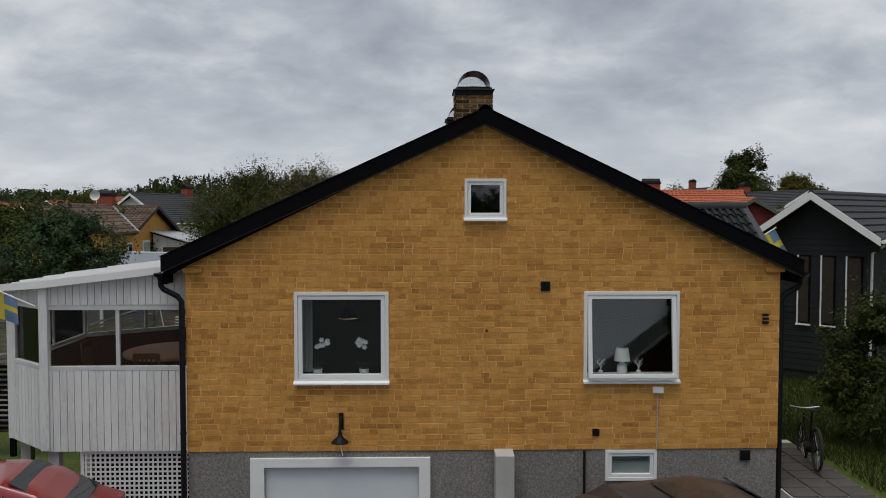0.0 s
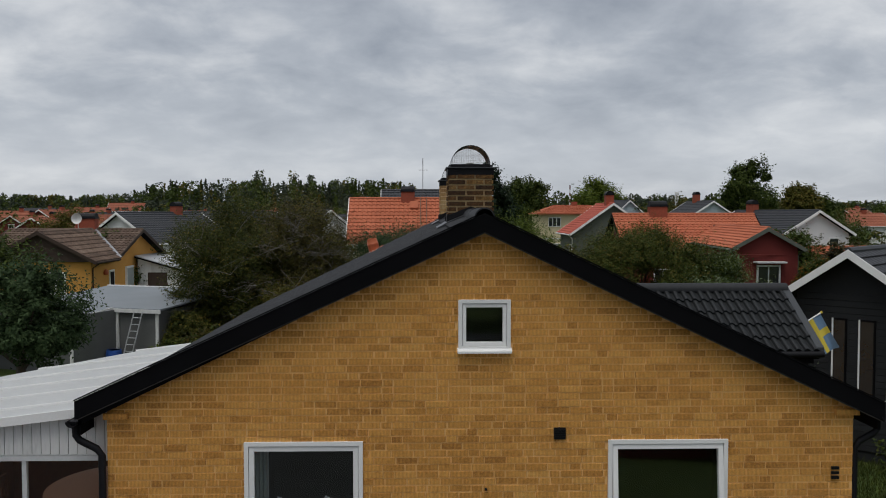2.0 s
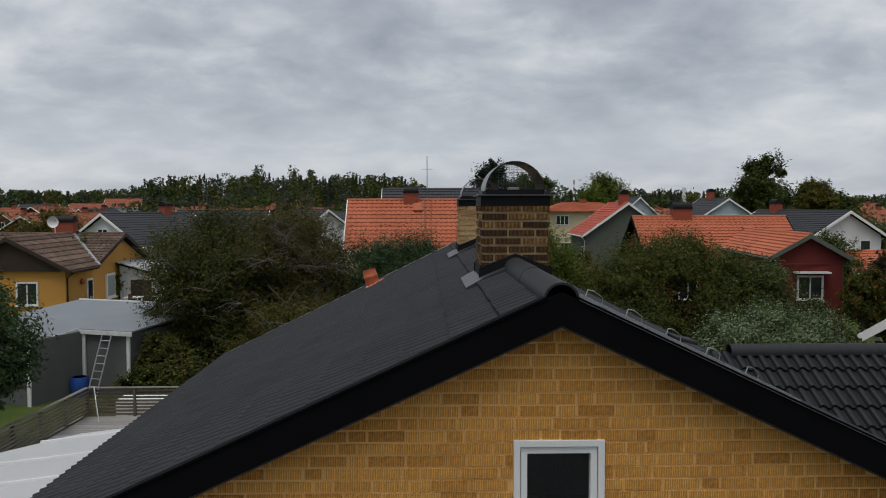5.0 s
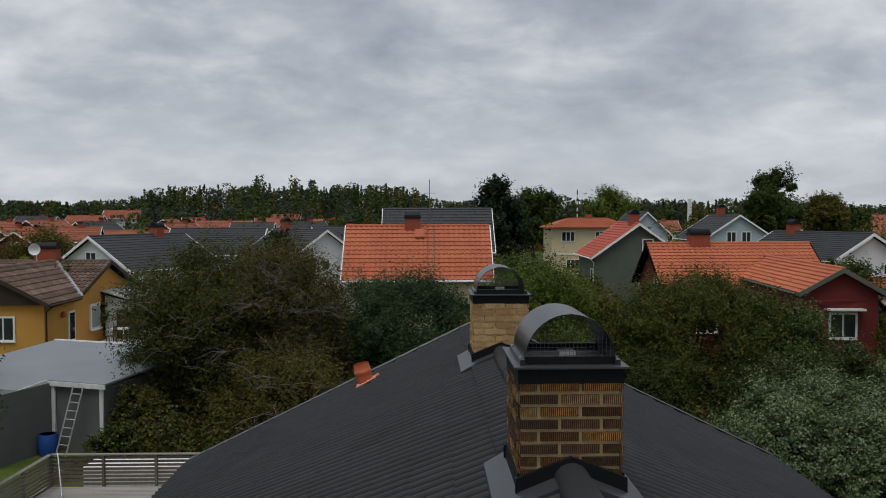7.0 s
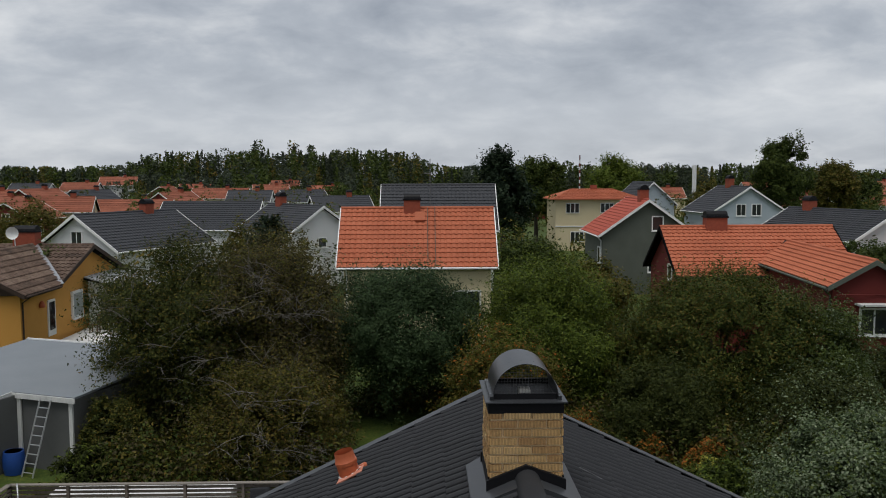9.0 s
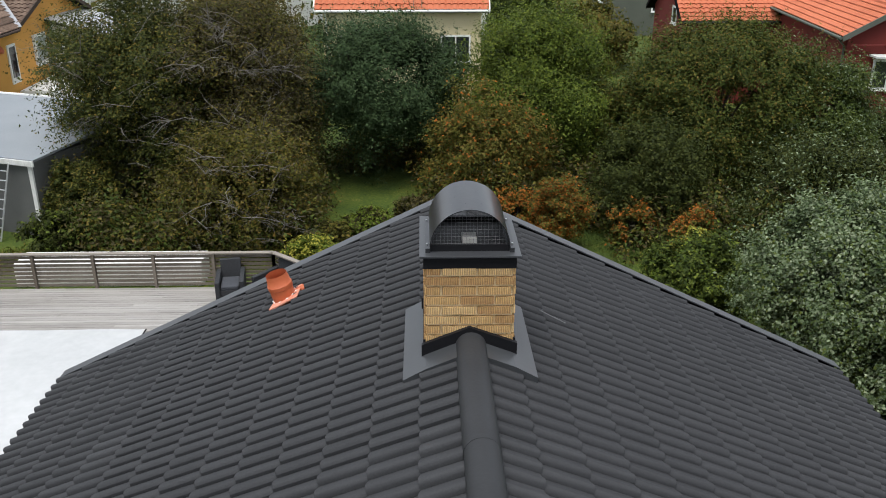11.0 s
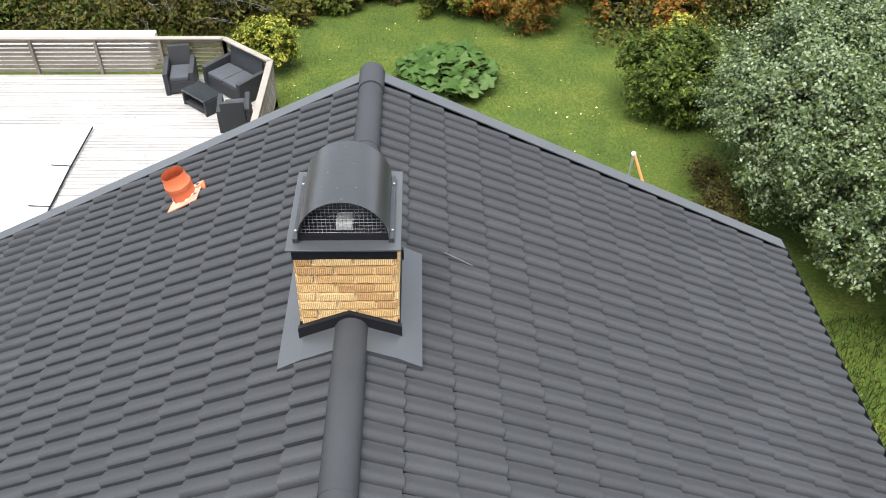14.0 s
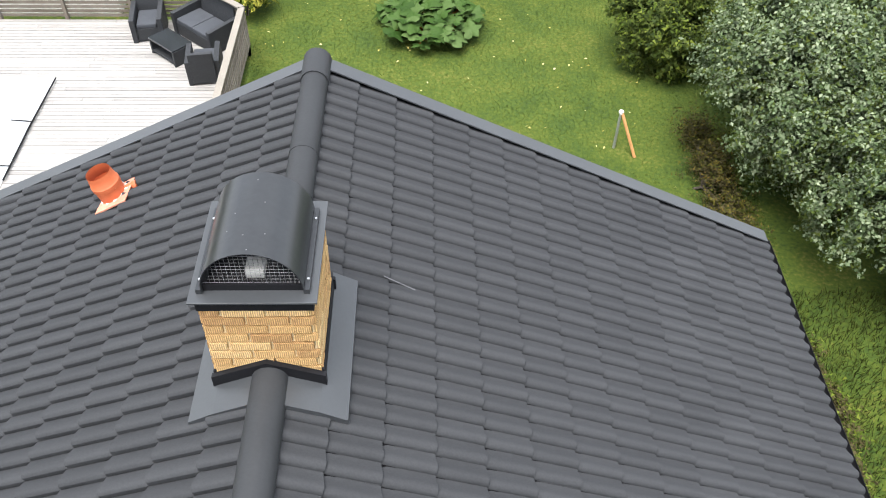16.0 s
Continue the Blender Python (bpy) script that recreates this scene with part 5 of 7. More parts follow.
def tree(label, base, centre, radii, leaf, size, clumps=40, per=220, trunk=0.14, category="tree", limbs=9, bare=0, lump=0.34, name="tree", extra=None, quad=False):
    t = thing(name, base, label, category)
    p, out, cl = crown_points(centre, radii, clumps, per, lump)
    keep = p[:, 2] > base[2] + 0.05
    ob = new("crown", leaf_mesh("crown", leaves(p[keep], out[keep], size, quad=quad), LEAF[leaf]))
    ob.parent, ob.matrix_parent_inverse = t, BASE[t.name].inverted()
    if extra:
        kind, share, esize = extra
        pick = gen.random(len(p)) < share
        pick &= keep
        ob = new("crown", leaf_mesh("crown", leaves(p[pick] + out[pick] * 0.08, out[pick], esize), LEAF[kind]))
        ob.parent, ob.matrix_parent_inverse = t, BASE[t.name].inverted()
    b, c = Vector(base), Vector(centre)
    fork = b.lerp(Vector((c.x, c.y, c.z)), 0.45)
    part("trunk", Shape().tube([b - Vector((0, 0, 0.15)), b.lerp(fork, 0.5) + Vector((0.06, -0.04, 0)), fork, fork.lerp(c, 0.6)], [trunk * 1.25, trunk, trunk * 0.8, trunk * 0.45], 9), BARK, t, smooth=True)
    for i in range(limbs):
        e = Vector(cl[i % len(cl)])
        mid = fork.lerp(e, 0.5) + Vector((0, 0, 0.12))
        part("limb", Shape().tube([fork.lerp(c, 0.1 * (i % 4)), mid, e], [trunk * 0.45, trunk * 0.28, trunk * 0.1], 6), BARK, t)
    if bare:
        s = Shape()
        fronts = [i for i in range(len(cl)) if cl[i][1] < centre[1] - 0.2 * radii[1]]
        for i in range(bare):
            j = rnd.choice(fronts)
            o = Vector(cl[j]) + Vector((0, -0.25 * radii[1], 0))
            d = Vector((rnd.uniform(-1, 1), rnd.uniform(-1, 0.1), rnd.uniform(-0.2, 0.8))).normalized()
            ln = radii[0] * rnd.uniform(0.25, 0.5)
            a, z = o, o + d * ln * 0.5 + Vector((0, 0, 0.05))
            e = o + d * ln + Vector((rnd.uniform(-0.2, 0.2), 0, -0.1))
            s.tube([a, z, e], [0.011, 0.008, 0.003], 4, False)
            for _ in range(6):
                m0 = a.lerp(e, rnd.uniform(0.3, 0.95))
                s.tube([m0, m0 + d * 0.12 + Vector((rnd.uniform(-0.35, 0.35), rnd.uniform(-0.3, 0.1), rnd.uniform(-0.25, 0.35)))], [0.005, 0.0015], 3, False)
        tagged(part("twig_spray", s, TWIG, t, "bare grey twigs"), kind="stuff")
    return t


G = LAWN
tree("large unkempt deciduous tree with bare twigs", (-8.9, 42.5, G), (-8.75, 42.5, 4.55), (3.2, 3.2, 3.85), "deep", 0.085, 120, 860, 0.2, bare=36, extra=("olive", 0.32, 0.085))
tree("dense brownish tree with bare twigs", (-5.6, 42.8, G), (-5.6, 42.6, 4.6), (3.0, 3.0, 3.9), "brown", 0.08, 110, 860, 0.16, bare=130, extra=("olive", 0.5, 0.08))
tree("arching willow shrub with yellowish leaves", (-4.6, 38.4, G), (-4.7, 38.4, 2.7), (2.7, 2.0, 2.1), "olive", 0.085, 96, 520, 0.08, category="shrub", name="shrub", bare=40, extra=("brown", 0.3, 0.08))
tree("round dark apple tree on the lawn", (-1.5, 46.0, G), (-1.0, 45.5, 4.2), (3.5, 3.2, 2.8), "apple", 0.09, 140, 900, 0.18)
tree("tall green fruit tree", (4.6, 45.0, G), (4.6, 44.5, 4.2), (3.3, 3.2, 3.4), "lime", 0.085, 120, 900, 0.16, extra=("dark", 0.3, 0.085))
tree("olive-green shrub with a few red fruits", (2.2, 41.5, G), (2.6, 41.2, 3.0), (2.3, 1.8, 2.4), "olive", 0.085, 76, 480, 0.08, category="shrub", name="shrub", extra=("rust", 0.05, 0.10))
tree("dense green tree by the red house", (10.2, 43.0, G), (10.6, 42.8, 4.1), (3.6, 2.8, 3.0), "dark", 0.085, 120, 780, 0.16, extra=("olive", 0.5, 0.085))
tree("dense green tree with pale leaves", (13.4, 42.0, G), (13.4, 42.0, 4.1), (2.4, 2.3, 2.35), "dark", 0.085, 84, 640, 0.16, extra=("silver", 0.15, 0.09))
tree("low dark green shrub before the red house", (16.4, 42.6, G), (16.4, 42.6, 2.7), (1.9, 1.5, 1.7), "deep", 0.085, 60, 460, 0.08, category="shrub", name="shrub", extra=("silver", 0.15, 0.09))
tree("climbing shrub with reddish leaves beside the window", (20.3, 45.7, G), (20.25, 45.7, 4.0), (1.2, 0.8, 1.6), "dark", 0.085, 56, 420, 0.06, category="shrub", name="shrub", extra=("rust", 0.10, 0.085))
tree("leafy green shrub between the trees", (7.7, 43.6, G), (7.7, 43.6, 2.9), (1.7, 1.5, 2.3), "olive", 0.085, 60, 460, 0.08, category="shrub", name="shrub", extra=("dark", 0.5, 0.085))
tree("dark green shrub under the trees", (7.4, 39.0, G), (7.6, 39.4, 2.6), (2.5, 1.9, 2.0), "deep", 0.085, 66, 480, 0.06, category="shrub", name="shrub")
tree("dark green shrub under the trees", (11.5, 37.5, G), (11.6, 37.6, 2.6), (3.0, 2.0, 2.0), "deep", 0.085, 72, 480, 0.06, category="shrub", name="shrub", extra=("silver", 0.15, 0.09))
tree("rusty orange autumn shrub", (4.6, 37.4, G), (4.4, 37.6, 2.2), (1.05, 0.8, 1.35), "rust", 0.06, 50, 330, 0.05, category="shrub", name="shrub", extra=("olive", 0.7, 0.075))
tree("small green shrub with reddish leaves", (6.6, 37.9, G), (6.6, 37.9, 1.8), (0.95, 0.8, 0.75), "olive", 0.10, 20, 220, 0.04, category="shrub", name="shrub", extra=("rust", 0.2, 0.1))
tree("low green shrub at the lawn's edge", (2.2, 38.7, G), (2.2, 38.7, 1.8), (1.2, 0.8, 0.9), "olive", 0.10, 24, 240, 0.04, category="shrub", name="shrub", extra=("lime", 0.5, 0.1))
tree("yellow variegated garden shrub", (-2.35, 35.35, G), (-2.35, 35.4, 1.85), (0.76, 0.66, 0.7), "lime", 0.075, 34, 300, 0.03, category="shrub", name="shrub", extra=("yellow", 0.3, 0.08))
tree("rusty orange and green shrub at the lawn's edge", (3.2, 38.3, G), (3.2, 38.4, 1.9), (0.8, 0.7, 0.9), "olive", 0.085, 40, 300, 0.04, category="shrub", name="shrub", extra=("rust", 0.5, 0.085))
tree("low dry brownish shrub at the lawn's edge", (-1.1, 38.7, G), (-1.1, 38.8, 1.55), (0.95, 0.6, 0.5), "brown", 0.075, 44, 260, 0.03, category="shrub", name="shrub", extra=("lime", 0.5, 0.08), limbs=4)
tree("low dry brownish shrub at the lawn's edge", (0.4, 39.3, G), (0.4, 39.4, 1.6), (0.9, 0.6, 0.55), "olive", 0.075, 40, 260, 0.03, category="shrub", name="shrub", extra=("brown", 0.7, 0.08), limbs=4)
tree("low dry brownish shrub at the lawn's edge", (-2.1, 37.9, G), (-2.1, 38.0, 1.5), (0.7, 0.5, 0.45), "brown", 0.075, 30, 240, 0.03, category="shrub", name="shrub", extra=("olive", 0.7, 0.08), limbs=4)
tree("reddish shrub beside the fruit tree", (8.1, 36.4, G), (8.1, 36.5, 2.0), (0.7, 0.6, 0.9), "olive", 0.085, 30, 260, 0.04, category="shrub", name="shrub", extra=("rust", 0.4, 0.085))
tree("yellowish garden shrub beside the fruit tree", (7.7, 34.9, G), (7.7, 34.9, 2.0), (0.65, 0.6, 0.9), "olive", 0.085, 34, 260, 0.04, category="shrub", name="shrub", extra=("yellow", 0.35, 0.085))
tree("large grey-green fruit tree with dense leaves", (10.0, 29.8, G), (9.5, 29.8, 3.4), (2.9, 3.5, 2.15), "silver", 0.074, 330, 560, 0.16, lump=0.19, limbs=14, extra=("dark", 0.25, 0.07), quad=True)
tree("grey-green fruit tree with dense leaves", (10.1, 27.0, G), (9.9, 27.2, 3.1), (2.4, 2.2, 1.9), "silver", 0.074, 150, 420, 0.13, lump=0.20, extra=("dark", 0.25, 0.07), quad=True)
tree("dark green garden shrub", (6.9, 33.5, G), (7.2, 33.4, 2.1), (1.4, 1.3, 1.2), "dark", 0.09, 56, 420, 0.04, category="shrub", name="shrub", extra=("lime", 0.2, 0.09))
tree("withered brown shrub beside the lawn", (6.9, 29.2, G), (7.4, 28.9, 1.4), (0.22, 3.2, 0.34), "brown", 0.05, 50, 200, 0.03, category="shrub", name="shrub", extra=("olive", 0.5, 0.05))
tree("withered yellow-brown weeds along the house", (7.75, 24.0, G), (7.72, 23.8, 1.3), (0.28, 1.9, 0.5), "brown", 0.06, 50, 200, 0.02, category="weeds", name="weeds", extra=("lime", 0.25, 0.06), limbs=3)
tree("old apple tree in the side garden", (-12.6, 30.0, G), (-12.5, 30.0, 4.4), (2.2, 2.2, 1.9), "apple", 0.13, 54, 380, 0.18)
tree("dark tree behind the apple tree", (-17.5, 38.0, G), (-17.5, 38.0, 4.4), (3.2, 3.0, 2.7), "dark", 0.15, 50, 340, 0.18)
tree("bushy green tree in the front garden", (9.3, 15.7, 1.9), (9.25, 15.7, 3.15), (1.75, 1.7, 1.55), "deep", 0.075, 70, 420, 0.07, extra=("dark", 0.35, 0.075))
tree("dark leafy shrub against the shed's side", (-9.9, 39.4, G), (-9.85, 39.4, 2.3), (1.1, 0.9, 1.3), "deep", 0.085, 54, 420, 0.06, category="shrub", name="shrub", extra=("olive", 0.3, 0.085))
tree("low shrubs by the shed", (-9.9, 37.6, G), (-9.9, 37.6, 1.75), (1.2, 0.8, 0.75), "deep", 0.10, 34, 260, 0.04, category="shrub", name="shrub", extra=("lime", 0.1, 0.1))
tree("narrow conifer between the gardens", (-7.9, 56.0, G), (-7.9, 56.0, 5.2), (1.1, 1.1, 4.2), "conifer", 0.2, 40, 200, 0.14)
for x, y, zc, r, k, lb in ((9.0, 112, 8.0, (3.3, 3.3, 6.0), "conifer", "tall dark pine behind the houses"), (15.5, 132, 8.2, (4.6, 4, 5.4), "dark", "tall broadleaf tree behind the houses"), (31, 150, 8.0, (6, 5, 5.4), "lime", "large round tree behind the houses"),
                           (50, 132, 9.8, (3.9, 4, 6.6), "dark", "very tall broadleaf tree on the skyline"), (64, 145, 8.2, (3.4, 3.4, 5.0), "olive", "tall airy tree on the skyline"), (70, 150, 6.6, (4.5, 4, 4.0), "dark", "broadleaf tree among the houses"),
                           (7, 70, 3.4, (3.5, 3, 2.7), "dark", "green leafy tree in a far garden"), (10.5, 66, 2.9, (3.2, 3, 2.2), "olive", "green leafy tree in a far garden"), (-10, 66, 4.5, (3.6, 3, 3.4), "olive", "green leafy tree in a far garden"), (-6.5, 50, 3.8, (2.4, 2.4, 2.8), "olive", "green leafy tree in a far garden"),
                           (23, 47, 3.6, (2.6, 2.4, 2.6), "brown", "brownish leafy tree in a far garden"), (26, 62, 3.8, (3, 3, 3), "dark", "green leafy tree in a far garden"), (-34, 88, 4.5, (5, 4, 3.8), "olive", "green leafy tree in a far garden"), (40, 84, 4.2, (4, 4, 3.4), "dark", "green leafy tree in a far garden"), (38, 125, 5, (4, 4, 4.6), "olive", "green leafy tree in a far garden"), (-22, 62, 3.6, (3, 3, 2.6), "dark", "green leafy tree in a far garden")):
    big = y > 100
    tree(lb, (x, y, G), (x, y, zc), r, k, 0.34 if big else 0.2, 60, 460 if big else 330, 0.3 if big else 0.18, limbs=5)

# distant forest and hedges between the far gardens
def skyline(x):
    return 13.2 + 5.6 * smooth01(-125, -95, x) * (1 - smooth01(-12, 8, x)) - 2.5 * smooth01(130, 170, x)


woods = {"forest": ([], []), "dark": ([], []), "olive": ([], [])}
for i in range(2000):
    y = gen.uniform(305, 400) if i % 4 else gen.uniform(215, 305)
    x = gen.uniform(-0.62, 0.62) * y
    hgt = skyline(x * 345 / y) * gen.uniform(0.74, 1.05) * (y / 345) ** 0.3 + (gen.uniform(0.5, 1.8) if gen.random() < 0.08 else 0)
    if y < 305:
        hgt *= 0.42 if x > -10 or y < 250 else 0.66
    con = gen.random() < 0.5
    if i >= 1988:
        x, y, hgt, con = (-64.5 if i % 2 else -50.5) + gen.uniform(-1.4, 1.4), 345, gen.uniform(19, 23.6), i % 4 > 1
    n = 170
    u = gen.random(n) ** (0.85 if con else 0.6)
    tier = 0.75 + 0.25 * np.abs(np.sin(u * hgt * 1.5 + i))
    rr = ((1 - u) * gen.uniform(1.9, 3.0) + 0.12) * tier if con else np.sqrt(np.clip(1 - (2 * u - 1.1) ** 2, 0.03, 1)) * gen.uniform(2.4, 4.0) * tier
    a = gen.uniform(0, 2 * math.pi, n)
    p = np.stack([x + rr * np.cos(a) * gen.uniform(0.4, 1, n), y + rr * np.sin(a), G + 1 + u * (hgt - 1)], 1)
    k = "olive" if gen.random() < 0.10 else "dark" if gen.random() < 0.5 else "forest"
    woods[k][0].append(p)
    woods[k][1].append(np.stack([np.cos(a), np.sin(a), 0 * a + 0.3], 1))
for k in woods:
    f = new("forest", leaf_mesh("forest", leaves(np.concatenate(woods[k][0]), np.concatenate(woods[k][1]), 1.0), LEAF[k]))
    tagged(f, "dense mixed forest on the horizon", "forest", kind="stuff")
pts, outs = [], []
for i in range(420):
    x, y = gen.uniform(-110, 110), gen.uniform(66, 230)
    if abs(x - 0.3) < 9 and y < 95 or abs(x - 20) < 6 and y < 85:
        continue
    n = 260
    d = gen.normal(0, 1, (n, 3))
    d /= np.linalg.norm(d, axis=1)[:, None]
    hgt = gen.uniform(1.2, 2.8) + (1.6 if y > 110 and gen.random() < 0.5 else 0)
    pts.append(np.array([x, y, G + hgt * 0.75]) + d * np.array([gen.uniform(1.4, 3.4), 1.6, hgt]))
    outs.append(d)
pts, outs = np.concatenate(pts), np.concatenate(outs)
half = gen.random(len(pts)) < 0.5
for sel, k in ((half, "olive"), (~half, "dark")):
    f = new("hedge", leaf_mesh("hedge", leaves(pts[sel], outs[sel], 0.42), LEAF[k]))
    tagged(f, "mixed garden hedges and bushes between the houses", "hedge", kind="stuff")

# ---- terrace behind the house ----
DZ = 1.5
deck = thing("deck", (-6.5, 29, DZ), "bleached wooden terrace deck", "deck")
part("frame", Shape().box(-11.1, 19.5, DZ - 0.28, -3.6, 24.0, DZ - 0.04).box(-11.1, 24.0, DZ - 0.28, -2.1, 33.4, DZ - 0.04), FENCE_WOOD, deck)
y = 24.3
while y < 34.6:
    right = -2.05 if y < 33.5 else -2.05 - (y - 33.5) * 1.13
    x0 = -11.1
    cuts = sorted([x0, right, *(rnd.uniform(x0 + 1, right - 1) for _ in range(2))])
    for a, b in zip(cuts, cuts[1:]):
        part("board", Shape().box(a + 0.003, y, DZ - 0.03, b - 0.003, y + 0.108, DZ + rnd.uniform(-0.002, 0.002)), DECK, deck)
    y += 0.12


def railing(points, base, top, label):
    f = thing("railing", (*points[0], base), label, "railing", "terrace railings")
    for a, b in zip(points, points[1:]):
        a, b = Vector((*a, 0)), Vector((*b, 0))
        n = max(1, round((b - a).length / 1.55))
        for i in range(n + 1):
            p = a.lerp(b, i / n)
            part("post", Shape().beam((p.x, p.y, base - 0.25), (p.x, p.y, top - 0.03), 0.095, 0.07, (1, 0, 0)), FENCE_WOOD, f)
        d = (b - a).normalized()
        off = Vector((-d.y, d.x, 0)) * 0.05
        for k in range(8):
            zz = base + 0.06 + k * (top - base - 0.12) / 7.6
            part("slat", Shape().beam((a + off).to_tuple()[:2] + (zz,), (b + off).to_tuple()[:2] + (zz,), 0.022, 0.07), FENCE_WOOD, f)
        part("top_rail", Shape().beam((a.x, a.y, top - 0.015), (b.x, b.y, top - 0.015), 0.14, 0.032), RAIL_WOOD, f)
    return f


railing([(-10.85, 34.65), (-3.26, 34.65)], DZ, 2.45, "weathered slatted wooden terrace railing")
railing([(-3.26, 34.65), (-2.02, 33.55)], DZ, 2.45, "weathered slatted wooden terrace railing")
railing([(-2.02, 33.55), (-2.02, 26.0)], DZ, 2.45, "weathered slatted wooden terrace railing")
railing([(-10.85, 34.65), (-11.05, 30.0), (-11.1, 20.0)], DZ, 2.45, "weathered slatted wooden terrace railing")
sh = Shape()
nxs, nys = 26, 34
for j in range(nys + 1):
    for i in range(nxs + 1):
        x, y = -11.0 + 5.13 * i / nxs, 24.2 + 8.1 * j / nys
        x += 0.10 * noise.noise((0, y * 0.6, 3)) * (i / nxs)
        sh.v.append((x, y + 0.08 * noise.noise((x * 0.5, 0, 9)) * (j / nys), DZ + 0.012 + 0.012 * abs(noise.noise((x * 1.1, y * 1.4, 1)))))
sh.f = [(j * (nxs + 1) + i, j * (nxs + 1) + i + 1, (j + 1) * (nxs + 1) + i + 1, (j + 1) * (nxs + 1) + i) for j in range(nys) for i in range(nxs)]
solo("ground_sheet", sh, SHEET, "white plastic sheet spread over the deck", "sheet", smooth=True)
solo("pole", Shape().tube([(-5.84, 32.2, DZ + 0.06), (-5.87, 30.6, DZ + 0.06), (-5.85, 29.0, DZ + 0.06)], 0.018, 8).tube([(-5.87, 30.75, DZ + 0.055), (-6.3, 30.8, DZ + 0.05)], 0.012, 6).tube([(-5.86, 29.4, DZ + 0.055), (-6.3, 29.43, DZ + 0.05)], 0.012, 6), BLACK_METAL, "thin dark pole with two side rods lying on the white sheet", "pole")
solo("hand_rail_pole", Shape().tube([(-10.6, 34.55, 2.5), (-10.1, 33.6, DZ + 0.02)], 0.02, 8), ZINC, "grey metal pole leaning on the railing", "pole")
solo("cover_board", Shape().box(-10.2, 35.35, 1.2, -5.3, 36.2, 1.86), WHITE, "long white cover behind the railing", "cover", bevel=0.02)


def lounge_seat(width, at, turn, label, name, category):
    m = pose(*at, 0, 0, turn)
    t = thing(name, at, label, category, "rattan lounge set")
    w = width / 2
    part("base", Shape().box(-w + 0.10, -0.36, 0.03, w - 0.10, 0.30, 0.33).moved(m), RATTAN, t, "", 0.012)
    for s in (-1, 1):
        part("armrest", Shape().prism([(s * w, -0.40, 0), (s * w, 0.36, 0), (s * w, 0.42, 0.60), (s * w, -0.40, 0.56)], (-s * 0.11, 0, 0)).moved(m), RATTAN, t, "", 0.015)
    part("backrest", Shape().prism([(-w + 0.1, 0.28, 0.05), (-w + 0.1, 0.38, 0.05), (-w + 0.1, 0.52, 0.84), (-w + 0.1, 0.42, 0.84)], (width - 0.2, 0, 0)).moved(m), RATTAN, t, "", 0.012)
    n = 2 if width > 1.0 else 1
    for i in range(n):
        a = -w + 0.13 + (width - 0.26) * i / n
        part("seat_cushion", Shape().box(a + 0.005, -0.36, 0.33, a + (width - 0.26) / n - 0.005, 0.28, 0.43).moved(m), CUSHION, t, "dark grey seat cushion", 0.03)
    return t


lounge_seat(0.70, (-4.25, 34.05, DZ), 8, "black rattan lounge armchair with a dark cushion", "armchair", "armchair")
lounge_seat(1.35, (-2.95, 33.85, DZ), -42, "black rattan two-seat sofa in the deck's corner", "sofa", "sofa")
lounge_seat(0.70, (-2.72, 32.42, DZ), 188, "black rattan lounge armchair with its back to the house", "armchair", "armchair")
tb = thing("coffee_table", (-3.55, 33.15, DZ), "low black rattan coffee table with a glass top", "table", "rattan lounge set")
TM = pose(-3.58, 33.15, DZ, 0, 0, -42)
TABLE_WOOD = material("polished_brown_wood", [(0.42, 0.19, 0.10), (0.58, 0.29, 0.17)], 0.6, 4, 30, 0.1, stretch=(1, 6, 1), spec=0.2)
part("tabletop", Shape().box(-0.42, -0.26, 0.36, 0.42, 0.26, 0.40).moved(TM), DARK_GLASS, tb, "dark glass table top", 0.008)
for s in (-1, 1):
    part("side", Shape().box(s * 0.40 - 0.03, -0.25, 0, s * 0.40 + 0.03, 0.25, 0.36).moved(TM), RATTAN, tb, "", 0.008)
part("shelf", Shape().box(-0.37, -0.24, 0.06, 0.37, 0.24, 0.10).moved(TM), RATTAN, tb)

# ---- conservatory on the left ----
porch = thing("conservatory", (-5.0, 15.4, 1.3), "white boarded conservatory on posts with a white roof", "conservatory")
WARM = material("brown_wood", [(0.095, 0.036, 0.019), (0.18, 0.072, 0.038)], 0.7, 4, 30, 0.1, stretch=(1, 6, 1))
PF = 12.98
OUT = [(-3.52, PF), (-5.70, PF), (-6.55, PF + 0.78), (-6.55, 16.6), (-4.6, 18.0), (-3.52, 18.0)]


def p_top(x):
    return 5.40 + 0.118 * (x + 3.6)


